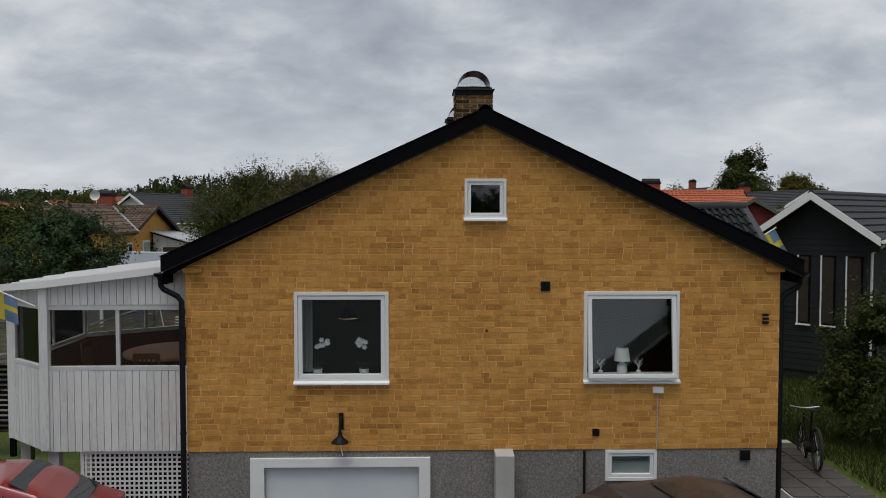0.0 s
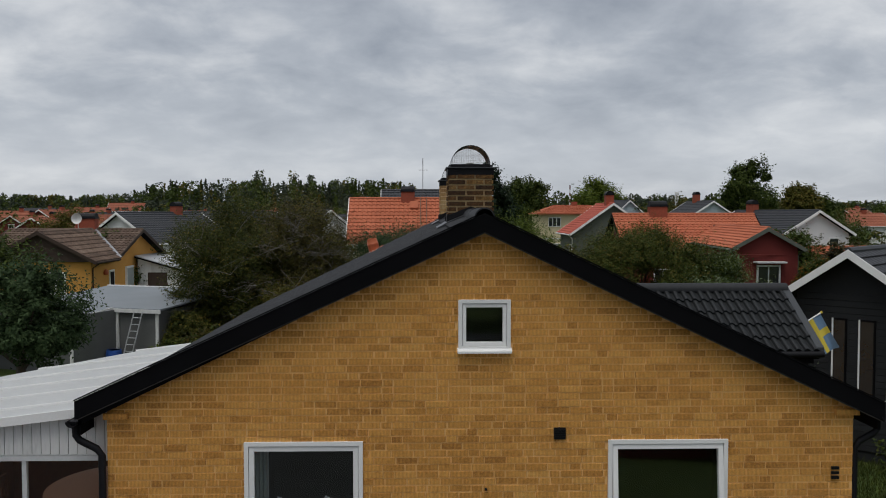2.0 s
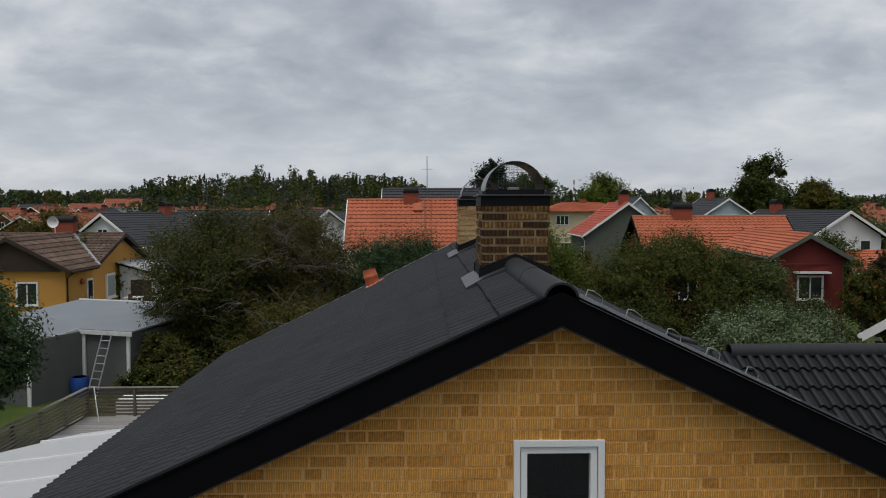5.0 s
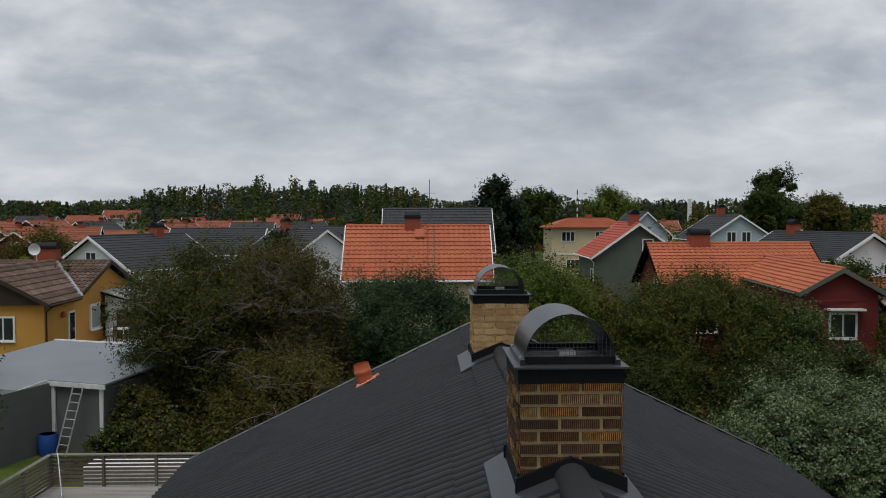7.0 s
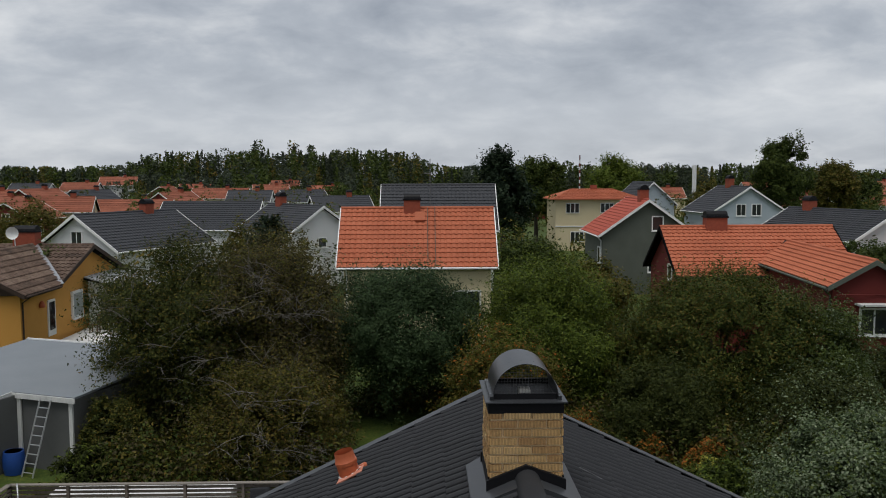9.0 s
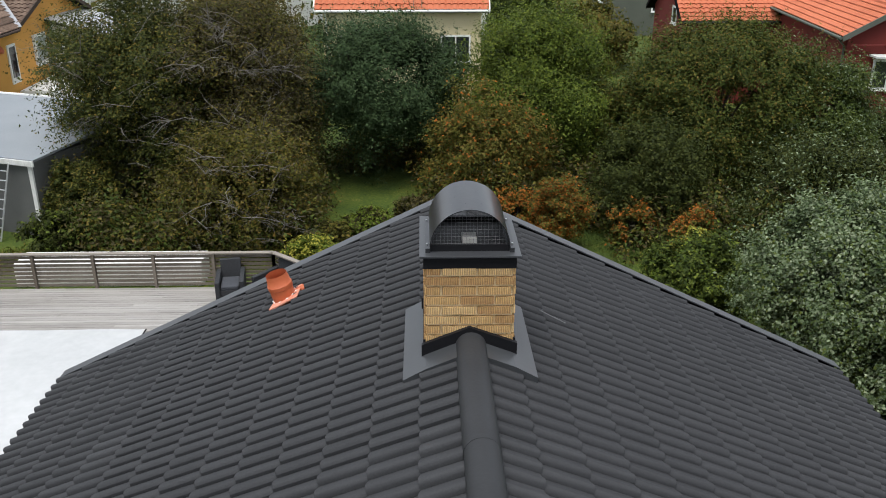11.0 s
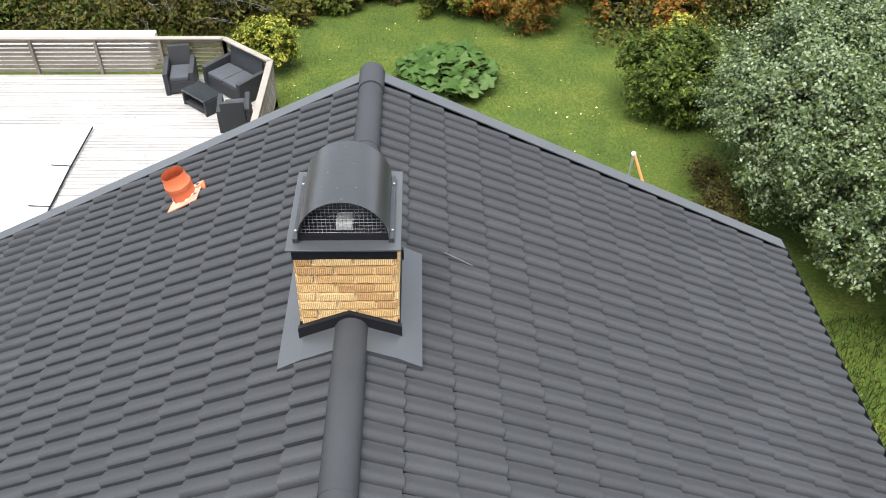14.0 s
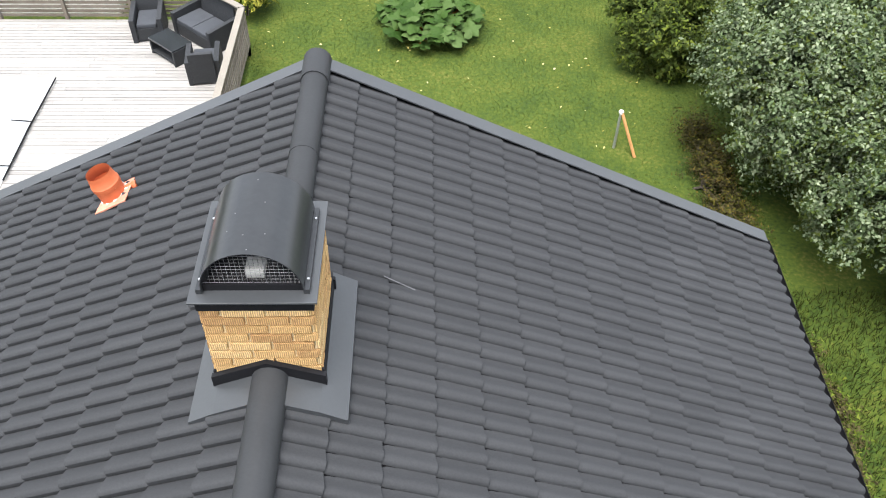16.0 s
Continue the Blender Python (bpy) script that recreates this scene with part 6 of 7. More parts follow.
for k, ((xa, ya), (xb, yb)) in enumerate(zip(OUT, OUT[1:])):
    a, b = Vector((xa, ya, 0)), Vector((xb, yb, 0))
    d = (b - a).normalized()
    inw = Vector((d.y, -d.x, 0)) * 0.10
    if (a + inw - Vector((-5, 15.5, 0))).length > (a - Vector((-5, 15.5, 0))).length:
        inw = -inw
    wl_part = part("wall", Shape().prism([a + Vector((0, 0, 2.58)), b + Vector((0, 0, 2.58)), b + Vector((0, 0, 3.80)), a + Vector((0, 0, 3.80))], inw)
                   .prism([a + Vector((0, 0, 4.78)), b + Vector((0, 0, 4.78)), b + Vector((0, 0, p_top(xb) - 0.03)), a + Vector((0, 0, p_top(xa) - 0.03))], inw), WHITE_OLD, porch, "white vertical boarding")
    n = max(2, int((b - a).length / 0.105))
    for i in range(n):
        u0, u1 = a.lerp(b, (i + 0.04) / n), a.lerp(b, (i + 0.96) / n)
        o = -inw.normalized() * 0.018
        part("board", Shape().prism([u0 + Vector((0, 0, 2.56)), u1 + Vector((0, 0, 2.56)), u1 + Vector((0, 0, 3.79)), u0 + Vector((0, 0, 3.79))], o), WHITE_OLD, wl_part)
        part("board", Shape().prism([u0 + Vector((0, 0, 4.80)), u1 + Vector((0, 0, 4.80)), u1 + Vector((0, 0, p_top(u1.x) - 0.06)), u0 + Vector((0, 0, p_top(u0.x) - 0.06))], o), WHITE_OLD, wl_part)
    q = inw * 1.02
    part("lining", Shape().prism([a + q + Vector((0, 0, 2.62)), b + q + Vector((0, 0, 2.62)), b + q + Vector((0, 0, 3.79)), a + q + Vector((0, 0, 3.79))], inw * 0.15), WARM, wl_part, "brown wooden inner lining")
    # glazing
    nn = 2 if (b - a).length > 1.4 else 1
    win = part("window", Shape().beam(a + inw * 0.3 + Vector((0, 0, 3.83)), b + inw * 0.3 + Vector((0, 0, 3.83)), 0.09, 0.06).beam(a + inw * 0.3 + Vector((0, 0, 4.75)), b + inw * 0.3 + Vector((0, 0, 4.75)), 0.09, 0.06), PALE_ALU, porch, "pale aluminium framed window")
    for i in range(nn + 1):
        p = a.lerp(b, min(0.985, max(0.015, i / nn))) + inw * 0.3
        part("mullion", Shape().beam((p.x, p.y, 3.80), (p.x, p.y, 4.78), 0.055, 0.055, d), PALE_ALU, win)
    pn = part("pane", Shape().prism([a + inw * 0.4 + Vector((0, 0, 3.84)), b + inw * 0.4 + Vector((0, 0, 3.84)), b + inw * 0.4 + Vector((0, 0, 4.74)), a + inw * 0.4 + Vector((0, 0, 4.74))], inw * 0.06), GLASS_THIN, win)
    pn.visible_shadow = False
    part("corner_post", Shape().beam((b.x, b.y, 2.58), (b.x, b.y, p_top(b.x) - 0.05), 0.13, 0.13), WHITE_OLD, porch, bevel=0.006)
ROOF_OUT = [(-3.54, PF - 0.10), (-5.78, PF - 0.10), (-6.70, PF + 0.72), (-6.70, 16.7), (-4.5, 18.2), (-3.54, 18.2)]
rf = part("roof", Shape().add([(x, y, p_top(x)) for x, y in ROOF_OUT] + [(x, y, p_top(x) - 0.06) for x, y in ROOF_OUT], [tuple(range(6)), tuple(range(11, 5, -1))] + [(i, i + 6, (i + 1) % 6 + 6, (i + 1) % 6) for i in range(6)]), PLASTIC_ROOF, porch, "translucent white sheet roof with seams")
for i in range(6):
    y = PF + 0.45 + i * 0.9
    xl = -6.68
    if y < PF + 0.7:
        xl = -5.78 - (y - PF + 0.1) * 1.1
    if y > 16.7:
        xl = -6.7 + (y - 16.7) * 1.47
    part("seam", Shape().beam((xl, y, p_top(xl) + 0.012), (-3.56, y, p_top(-3.56) + 0.012), 0.03, 0.03), WHITE, rf)
part("fascia", Shape().beam((-3.54, PF - 0.11, p_top(-3.54) - 0.04), (-5.78, PF - 0.11, p_top(-5.78) - 0.04), 0.03, 0.11), WHITE, porch)
part("fascia", Shape().beam((-5.78, PF - 0.11, p_top(-5.78) - 0.04), (-6.70, PF + 0.71, p_top(-6.70) - 0.04), 0.03, 0.11), WHITE, porch)
for i in range(5):
    y = PF + 0.6 + 0.95 * i
    x0 = -6.45 if PF + 0.8 < y < 16.5 else -5.5 if y < PF + 0.8 else -5.0
    part("rafter", Shape().beam((x0, y, p_top(x0) - 0.14), (-3.56, y, p_top(-3.56) - 0.14), 0.06, 0.14), WARM, porch, "brown wooden rafter")
part("floor", Shape().add([(x, y, 2.60) for x, y in OUT] + [(x, y, 3.0) for x, y in OUT], [tuple(range(5, -1, -1)), tuple(range(6, 12))] + [(i, (i + 1) % 6, (i + 1) % 6 + 6, i + 6) for i in range(6)]), WARM, porch, "wine-brown wooden conservatory floor")
for x, y in ((-5.62, PF + 0.12), (-6.4, PF + 0.9), (-6.4, 16.4), (-4.7, 17.6)):
    part("post", Shape().beam((x, y, 1.0), (x, y, 2.58), 0.16, 0.16), CONCRETE, porch, "grey support post", 0.006)
tr = part("trellis", Shape().box(-5.22, PF + 0.05, 2.50, -3.52, PF + 0.09, 2.56).box(-5.22, PF + 0.05, 1.1, -5.17, PF + 0.09, 2.50), WHITE, porch, "white square trellis")
for i in range(23):
    x = -5.15 + i * 0.0725
    part("slat", Shape().box(x, PF + 0.05, 1.1, x + 0.026, PF + 0.062, 2.50), WHITE, tr)
for i in range(19):
    zz = 1.12 + i * 0.0725
    part("slat", Shape().box(-5.17, PF + 0.064, zz, -3.52, PF + 0.076, zz + 0.026), WHITE, tr)
# black sheet added for the dark space under the floor, seen through the trellis
solo("dark_lining", Shape().box(-5.2, PF + 0.5, 1.0, -3.55, PF + 0.53, 2.58), BLACK_WOOD, "black sheet for the shade behind the trellis", "boarding", kind="structure")
fen = thing("fence", (-8.5, 17.5, 1.2), "dark stained slatted garden fence beside the conservatory", "fence")
for x in (-12.0, -10.2, -8.4, -6.95):
    part("post", Shape().box(x - 0.05, 17.53, 1.1, x + 0.05, 17.63, 4.2), BLACK_WOOD, fen)
for i in range(23):
    z = 1.75 + 0.105 * i
    part("slat", Shape().box(-12.2, 17.5, z, -6.8, 17.53, z + 0.062), FENCE_WOOD if i > 12 else BLACK_WOOD, fen)
# table and chairs inside
tbl = thing("dining_table", (-4.35, 15.0, 3.0), "oval brown wooden table in the conservatory", "table")
part("tabletop", Shape().tube([(-4.4, 15.0, 3.74), (-4.4, 15.0, 3.78)], 0.78, 28).moved(Matrix.Translation((-4.4, 15.0, 0)) @ Matrix.Diagonal((1, 1.25, 1, 1)) @ Matrix.Translation((4.4, -15.0, 0))), TABLE_WOOD, tbl)
part("leg", Shape().lathe((-4.4, 15.0, 3.0), [(0.35, 0), (0.3, 0.05), (0.07, 0.1), (0.07, 0.6), (0.2, 0.72)], 16), WARM, tbl)


def chair(at, turn):
    m = pose(*at, 0, 0, turn)
    c = thing("dining_chair", at, "brown wooden dining chair with a slatted back", "chair", "chairs round the conservatory table")
    part("seat", Shape().box(-0.21, -0.21, 0.43, 0.21, 0.21, 0.47).moved(m), WARM, c, "", 0.008)
    for x in (-0.19, 0.19):
        part("leg", Shape().box(x - 0.02, -0.2, 0, x + 0.02, -0.16, 0.43).moved(m), WARM, c)
        part("leg", Shape().beam((x, 0.18, 0), (x, 0.25, 0.95), 0.04, 0.04, (1, 0, 0)).moved(m), WARM, c)
    part("backrest", Shape().beam((-0.2, 0.25, 0.92), (0.2, 0.25, 0.92), 0.03, 0.09).moved(m), WARM, c)
    for i in range(5):
        x = -0.14 + 0.07 * i
        part("slat", Shape().beam((x, 0.19, 0.47), (x, 0.245, 0.9), 0.02, 0.02, (1, 0, 0)).moved(m), WARM, c)


chair((-4.35, 13.75, 3.0), 180)
chair((-5.55, 14.8, 3.0), 90)
chair((-4.5, 16.4, 3.0), 0)

# ---- entrance canopy on the right ----
canopy = thing("canopy", (6.2, 18.4, 1.6), "tiled entrance canopy at the side of the house", "canopy")
CR, CZ, CF, CHW = 18.40, 6.29, 0.613, 1.5
for s in (-1, 1):
    ye, ze = CR + s * CHW, CZ - CF * CHW
    x_in_top, x_in_bot = RX + (ZR - CZ) / SLOPE - 0.1, RX + (ZR - ze) / SLOPE - 0.1
    slab = part("roof", Shape().prism([(3.3, CR, CZ - 0.04), (6.95, CR, CZ - 0.04), (6.95, ye, ze - 0.04), (4.8, ye, ze - 0.04)], (0, 0, -0.10)), BLACK_WOOD, canopy)
    t = Shape()
    down, along, off = Vector((0, s * math.cos(math.atan(CF)), -math.sin(math.atan(CF)))), Vector((1, 0, 0)), Vector((0, s * math.sin(math.atan(CF)), math.cos(math.atan(CF))))
    rowsn = 5
    ex = CHW / math.cos(math.atan(CF)) / rowsn
    for r in range(rowsn):
        for c in range(12):
            x = 6.98 - (c + 1) * TW
            o = Vector((x, CR, CZ - 0.012)) + down * (r * ex)
            if x + TW < RX + (ZR - o.z) / SLOPE - 0.15:
                continue
            m = Matrix.Translation(o) @ Matrix((down * (ex / EXPO), along, off)).transposed().to_4x4()
            piece("tile", CANOPY_TILE, slab, m)
    part("verge_flashing", Shape().prism([(6.90, CR, CZ + 0.06), (6.90, ye, ze + 0.06), (6.90, ye, ze - 0.12), (6.90, CR, CZ - 0.12)], (0.13, 0, 0)), GREY_METAL, canopy)
    part("gutter", Shape().tube([(4.9, ye + s * 0.05, ze - 0.05), (7.0, ye + s * 0.05, ze - 0.05)], 0.055, 10), BLACK_METAL, canopy, smooth=True)
    part("post", Shape().beam((6.75, ye - s * 0.15, 1.6), (6.75, ye - s * 0.15, ze - 0.1), 0.11, 0.11), BLACK_WOOD, canopy, "black wooden post", 0.006)
    part("beam", Shape().beam((5.4, ye - s * 0.15, ze - 0.16), (6.9, ye - s * 0.15, ze - 0.16), 0.1, 0.14), BLACK_WOOD, canopy)
y0, x = CR, 7.0
while x > 4.5:
    piece("ridge_tile", RIDGE_ME, slab, Matrix.Translation((x - 0.43, CR, CZ + 0.0)) @ Matrix.Rotation(radians(-90), 4, "Z") @ Matrix.Diagonal((1.0, 0.43 / 1.70, 1.0, 1.0)))
    x -= 0.40
scr = thing("slatted_screen", (6.3, 17.2, 1.8), "white slatted screen beside the entrance", "screen")
for i in range(26):
    part("slat", Shape().box(5.50, 17.2, 4.05 + 0.052 * i - 0.6, 6.35, 17.23, 4.085 + 0.052 * i - 0.6), WHITE, scr)
for x in (5.48, 6.35):
    part("post", Shape().box(x, 17.19, 1.6, x + 0.06, 17.25, 4.9), WHITE, scr)

FLAG_BLUE = material("blue_flag_cloth", [(0.10, 0.18, 0.29), (0.17, 0.26, 0.38)], 0.85, 5, 60, 0.1)
FLAG_YELLOW = material("yellow_flag_cloth", [(0.55, 0.42, 0.04), (0.68, 0.55, 0.08)], 0.85, 5, 60, 0.1)


def hanging_flag(foot, tip, start, fly, label):
    """A flag on a slanted pole; start: where along the pole the cloth begins; fly: the way that the cloth falls."""
    f = thing("flag", foot, label, "flag")
    a, b, fly = Vector(foot), Vector(tip), Vector(fly)
    part("pole", Shape().tube([a, b], 0.014, 8), WHITE, f)
    part("finial", Shape().lathe(b - Vector((0, 0, 0.02)), [(0.01, 0), (0.025, 0.02), (0.01, 0.045)], 8), FLAG_YELLOW, f)
    side = (b - a).cross(fly).normalized()
    n, rows = 10, 16
    blue, yellow = [Shape() for _ in range(4)], Shape()
    for i in range(n):
        for j in range(rows):
            q = []
            for di, dj in ((0, 0), (1, 0), (1, 1), (0, 1)):
                u, v = (i + di) / n, (j + dj) / rows
                p = a.lerp(b, start + (0.97 - start) * u) + fly * v * (1 - 0.08 * (1 - u) * v)
                q.append(p + side * 0.035 * math.sin(u * 8 + v * 2) * (0.25 + v))
            cross = 4 <= i <= 5 or 6 <= j <= 8
            (yellow if cross else blue[2 * (i > 5) + (j > 8)]).add(q, [(0, 1, 2, 3)])
    for quarter in blue:
        part("cloth", quarter, FLAG_BLUE, f, "blue flag cloth", smooth=True)
    part("cross", yellow, FLAG_YELLOW, f, "yellow flag cross", smooth=True)
    return f


hanging_flag((7.02, 18.4, 5.44), (7.68, 18.4, 5.85), 0.40, (0.36, -0.02, -0.64), "blue and yellow flag hanging from the entrance canopy")
hanging_flag((-5.80, 12.9, 4.78), (-6.40, 12.55, 5.15), 0.35, (0.02, 0.0, -0.42), "blue and yellow flag on the conservatory's corner")

# ---- small things on and before the front wall ----
lamp = thing("wall_lamp", (-1.21, WF, 2.9), "dark metal barn-style wall lamp above the garage", "lamp")
part("arm", Shape().tube([(-1.21, WF, 2.98), (-1.21, WF - 0.04, 3.05), (-1.21, WF - 0.06, 3.16), (-1.21, WF - 0.14, 3.16), (-1.21, WF - 0.20, 3.05), (-1.21, WF - 0.2, 2.95)], 0.02, 8), BLACK_METAL, lamp, smooth=True)
part("back_plate", Shape().box(-1.245, WF - 0.025, 2.95, -1.175, WF + 0.0, 3.20), BLACK_METAL, lamp, "", 0.006)
part("shade", Shape().lathe((-1.21, WF - 0.20, 2.80), [(0.13, 0), (0.125, 0.015), (0.06, 0.075), (0.035, 0.10), (0.03, 0.16)], 20), BLACK_METAL, lamp, "dark conical lamp shade", smooth=True)
solo("cable", Shape().tube([(-1.21, WF - 0.01, 2.95), (-1.215, WF - 0.012, 2.68), (-1.19, WF - 0.012, 2.55)], 0.008, 6), WHITE, "white cable below the wall lamp", "cable")
bx = solo("junction_box", Shape().box(3.46, WF - 0.06, 3.48, 3.62, WF + 0.0, 3.57), WHITE, "white junction box on the brick wall", "junction box", bevel=0.01)
solo("cable", Shape().tube([(3.535, WF - 0.012, 3.49), (3.54, WF - 0.012, 3.0), (3.53, WF - 0.012, 2.60)], 0.009, 6), CONCRETE, "pale cable running down the brick wall", "cable")
solo("number_plate_bars", Shape().box(5.115, WF - 0.025, 4.52, 5.205, WF - 0.002, 4.555).box(5.115, WF - 0.025, 4.578, 5.205, WF - 0.002, 4.61).box(5.115, WF - 0.025, 4.635, 5.205, WF - 0.002, 4.67), BLACK_METAL, "dark metal house sign bars on the wall", "sign")
part("rod", Shape().tube([(2.44, WF - 0.01, 2.6), (2.44, WF - 0.01, 1.6)], 0.02, 8), BLACK_METAL, house, "dark conduit")

# ---- window-sill things and lamps indoors ----
POT = material("white_glazed_pot", [(0.70, 0.70, 0.69), (0.80, 0.80, 0.79)], 0.3, 6, 40, 0.02)
PETAL = material("white_orchid_petal", [(0.72, 0.70, 0.70), (0.84, 0.82, 0.82)], 0.6, 20, 60, 0.0)
SHADE = material("white_lamp_shade", [(0.66, 0.66, 0.64), (0.78, 0.78, 0.76)], 0.8, 10, 60, 0.1)
CURTAIN = material("pale_curtain", [(0.42, 0.45, 0.44), (0.56, 0.58, 0.57)], 0.9, 6, 60, 0.1)


def orchid(x, label):
    y, z = WF + 0.20, 3.73
    o = thing("orchid", (x, y, z), label, "plant", "orchids on the window sill")
    part("pot", Shape().lathe((x, y, z), [(0.06, 0), (0.075, 0.10), (0.07, 0.10), (0.055, 0.02)], 16), POT, o, "white ceramic pot", smooth=True)
    side = 0.14 if x < -1.2 else -0.05
    stem = [(x, y, z + 0.08), (x - 0.02, y, z + 0.35), (x + side * 0.4, y - 0.02, z + 0.52), (x + side, y - 0.04, z + 0.50)]
    part("stem", Shape().tube(stem, 0.005, 6), LEAF["dark"], o)
    for i in range(4):
        a = 1.6 * i
        s = Shape()
        tip = Vector((x + 0.16 * math.cos(a), y + 0.07 * math.sin(a), z + 0.17))
        mid = Vector((x + 0.09 * math.cos(a), y + 0.04 * math.sin(a), z + 0.19))
        w = Vector((-0.035 * math.sin(a), 0.035 * math.cos(a), 0))
        s.add([(x, y, z + 0.09), mid + w, tip, mid - w], [(0, 1, 2, 3)])
        part("leaf", s, LEAF["dark"], o)
    for i in range(8):
        t = 0.45 + 0.55 * i / 7
        p = Vector(stem[2]).lerp(Vector(stem[3]), t) if i > 2 else Vector(stem[1]).lerp(Vector(stem[2]), 0.7 + 0.1 * i)
        p += Vector((rnd.uniform(-0.05, 0.05), -0.03, rnd.uniform(-0.05, 0.05)))
        s = Shape()
        for j in range(5):
            a = 2 * math.pi * j / 5 + i
            q = p + Vector((0.045 * math.cos(a), -0.01, 0.045 * math.sin(a)))
            n1, n2 = p + Vector((0.03 * math.cos(a + 0.6), -0.015, 0.03 * math.sin(a + 0.6))), p + Vector((0.03 * math.cos(a - 0.6), -0.015, 0.03 * math.sin(a - 0.6)))
            s.add([p, n1, q, n2], [(0, 1, 2, 3)])
        part("flower", s, PETAL, o, "white orchid flower")


part("inner_sill", Shape().box(-1.95, WF + 0.09, 3.69, -0.45, WF + 0.34, 3.73), WHITE, house)
part("inner_sill", Shape().box(2.37, WF + 0.09, 3.69, 3.91, WF + 0.34, 3.73), WHITE, house)
orchid(-1.58, "white orchid in a white pot on the sill")
orchid(-0.88, "white orchid in a white pot on the sill")
pend = thing("pendant_lamp", (-1.3, 15.0, 5.2), "dark pendant lamp with a glowing warm rim", "lamp")
part("cord", Shape().tube([(-1.3, 15.0, 5.2), (-1.3, 15.0, 4.55)], 0.006, 6), BLACK_METAL, pend)
part("shade", Shape().lathe((-1.3, 15.0, 4.34), [(0.20, 0), (0.19, 0.03), (0.06, 0.16), (0.03, 0.22)], 20), BLACK_METAL, pend, smooth=True)
glow = bpy.data.materials.new("warm_lamp_glow")
glow.use_nodes = True
gb = glow.node_tree.nodes["Principled BSDF"]
gb.inputs["Emission Color"].default_value, gb.inputs["Emission Strength"].default_value = (1.0, 0.62, 0.3, 1), 3.0
part("bulb", Shape().lathe((-1.3, 15.0, 4.335), [(0.18, 0), (0.18, 0.02)], 20), glow, pend, "glowing warm lamp disc")
tl = thing("table_lamp", (3.05, WF + 0.21, 3.73), "table lamp with a white cone shade on the sill", "lamp")
part("base", Shape().lathe((3.05, WF + 0.21, 3.73), [(0.065, 0), (0.08, 0.03), (0.075, 0.13), (0.03, 0.17), (0.02, 0.22)], 16), POT, tl, smooth=True)
part("shade", Shape().lathe((3.05, WF + 0.21, 3.93), [(0.125, 0), (0.09, 0.20), (0.085, 0.20), (0.12, 0.005)], 20), SHADE, tl, "white fabric lamp shade", smooth=True)
for x in (2.72, 3.30):
    s = thing("branch_ornament", (x, WF + 0.2, 3.73), "small pale branch ornament on the sill", "ornament")
    sh = Shape()
    for i in range(14):
        a, h = 2.4 * i, 0.10 + 0.012 * (i % 7)
        e = Vector((x + 0.055 * math.cos(a), WF + 0.2 + 0.03 * math.sin(a), 3.78 + h))
        sh.tube([(x, WF + 0.2, 3.78), (x + 0.015 * math.cos(a), WF + 0.2, 3.78 + 0.6 * h), e], [0.002, 0.002, 0.001], 4)
        sh.lathe(e, [(0.002, -0.008), (0.008, 0), (0.002, 0.008)], 6)
    part("twigs", sh, POT, s)
    part("pot", Shape().lathe((x, WF + 0.2, 3.73), [(0.03, 0), (0.035, 0.05), (0.02, 0.06)], 12), POT, s)
cu = Shape()
for i in range(24):
    x = -1.86 + 0.008 * i
    cu.v += [(x, WF + 0.36 + 0.02 * math.sin(i * 1.1), 3.75), (x, WF + 0.36 + 0.02 * math.sin(i * 1.1), 5.1)]
cu.f = [(2 * i, 2 * i + 2, 2 * i + 3, 2 * i + 1) for i in range(23)]
solo("curtain", cu, CURTAIN, "pale curtain drawn aside in the window", "curtain", smooth=True)
lace = Shape().box(2.86, WF + 0.062, 2.24, 3.44, WF + 0.066, 2.51)
solo("lace_curtain", lace, CURTAIN, "pale lace curtain in the basement window", "curtain")
ARC = Shape()
for i in range(6):
    cx = 2.93 + 0.088 * i
    ARC.tube([(cx + 0.03 * math.cos(a), WF + 0.060, 2.42 + 0.035 * math.sin(a)) for a in [math.pi * j / 6 for j in range(7)]], 0.005, 5)
part("pattern", ARC, DARK_GLASS, bpy.data.objects["lace_curtain"], "dark arched lace pattern")

# ---- cars before the house ----
CAR_RED = material("red_car_paint", [(0.20, 0.012, 0.010), (0.25, 0.018, 0.014)], 0.3, 2, 20, 0, coat=1.0)
CAR_BROWN = material("brown_car_paint", [(0.030, 0.024, 0.024), (0.045, 0.037, 0.036)], 0.5, 2, 20, 0, coat=0.35)
TYRE = material("black_rubber", [(0.012, 0.012, 0.012), (0.025, 0.025, 0.025)], 0.85, 8, 50, 0.2)


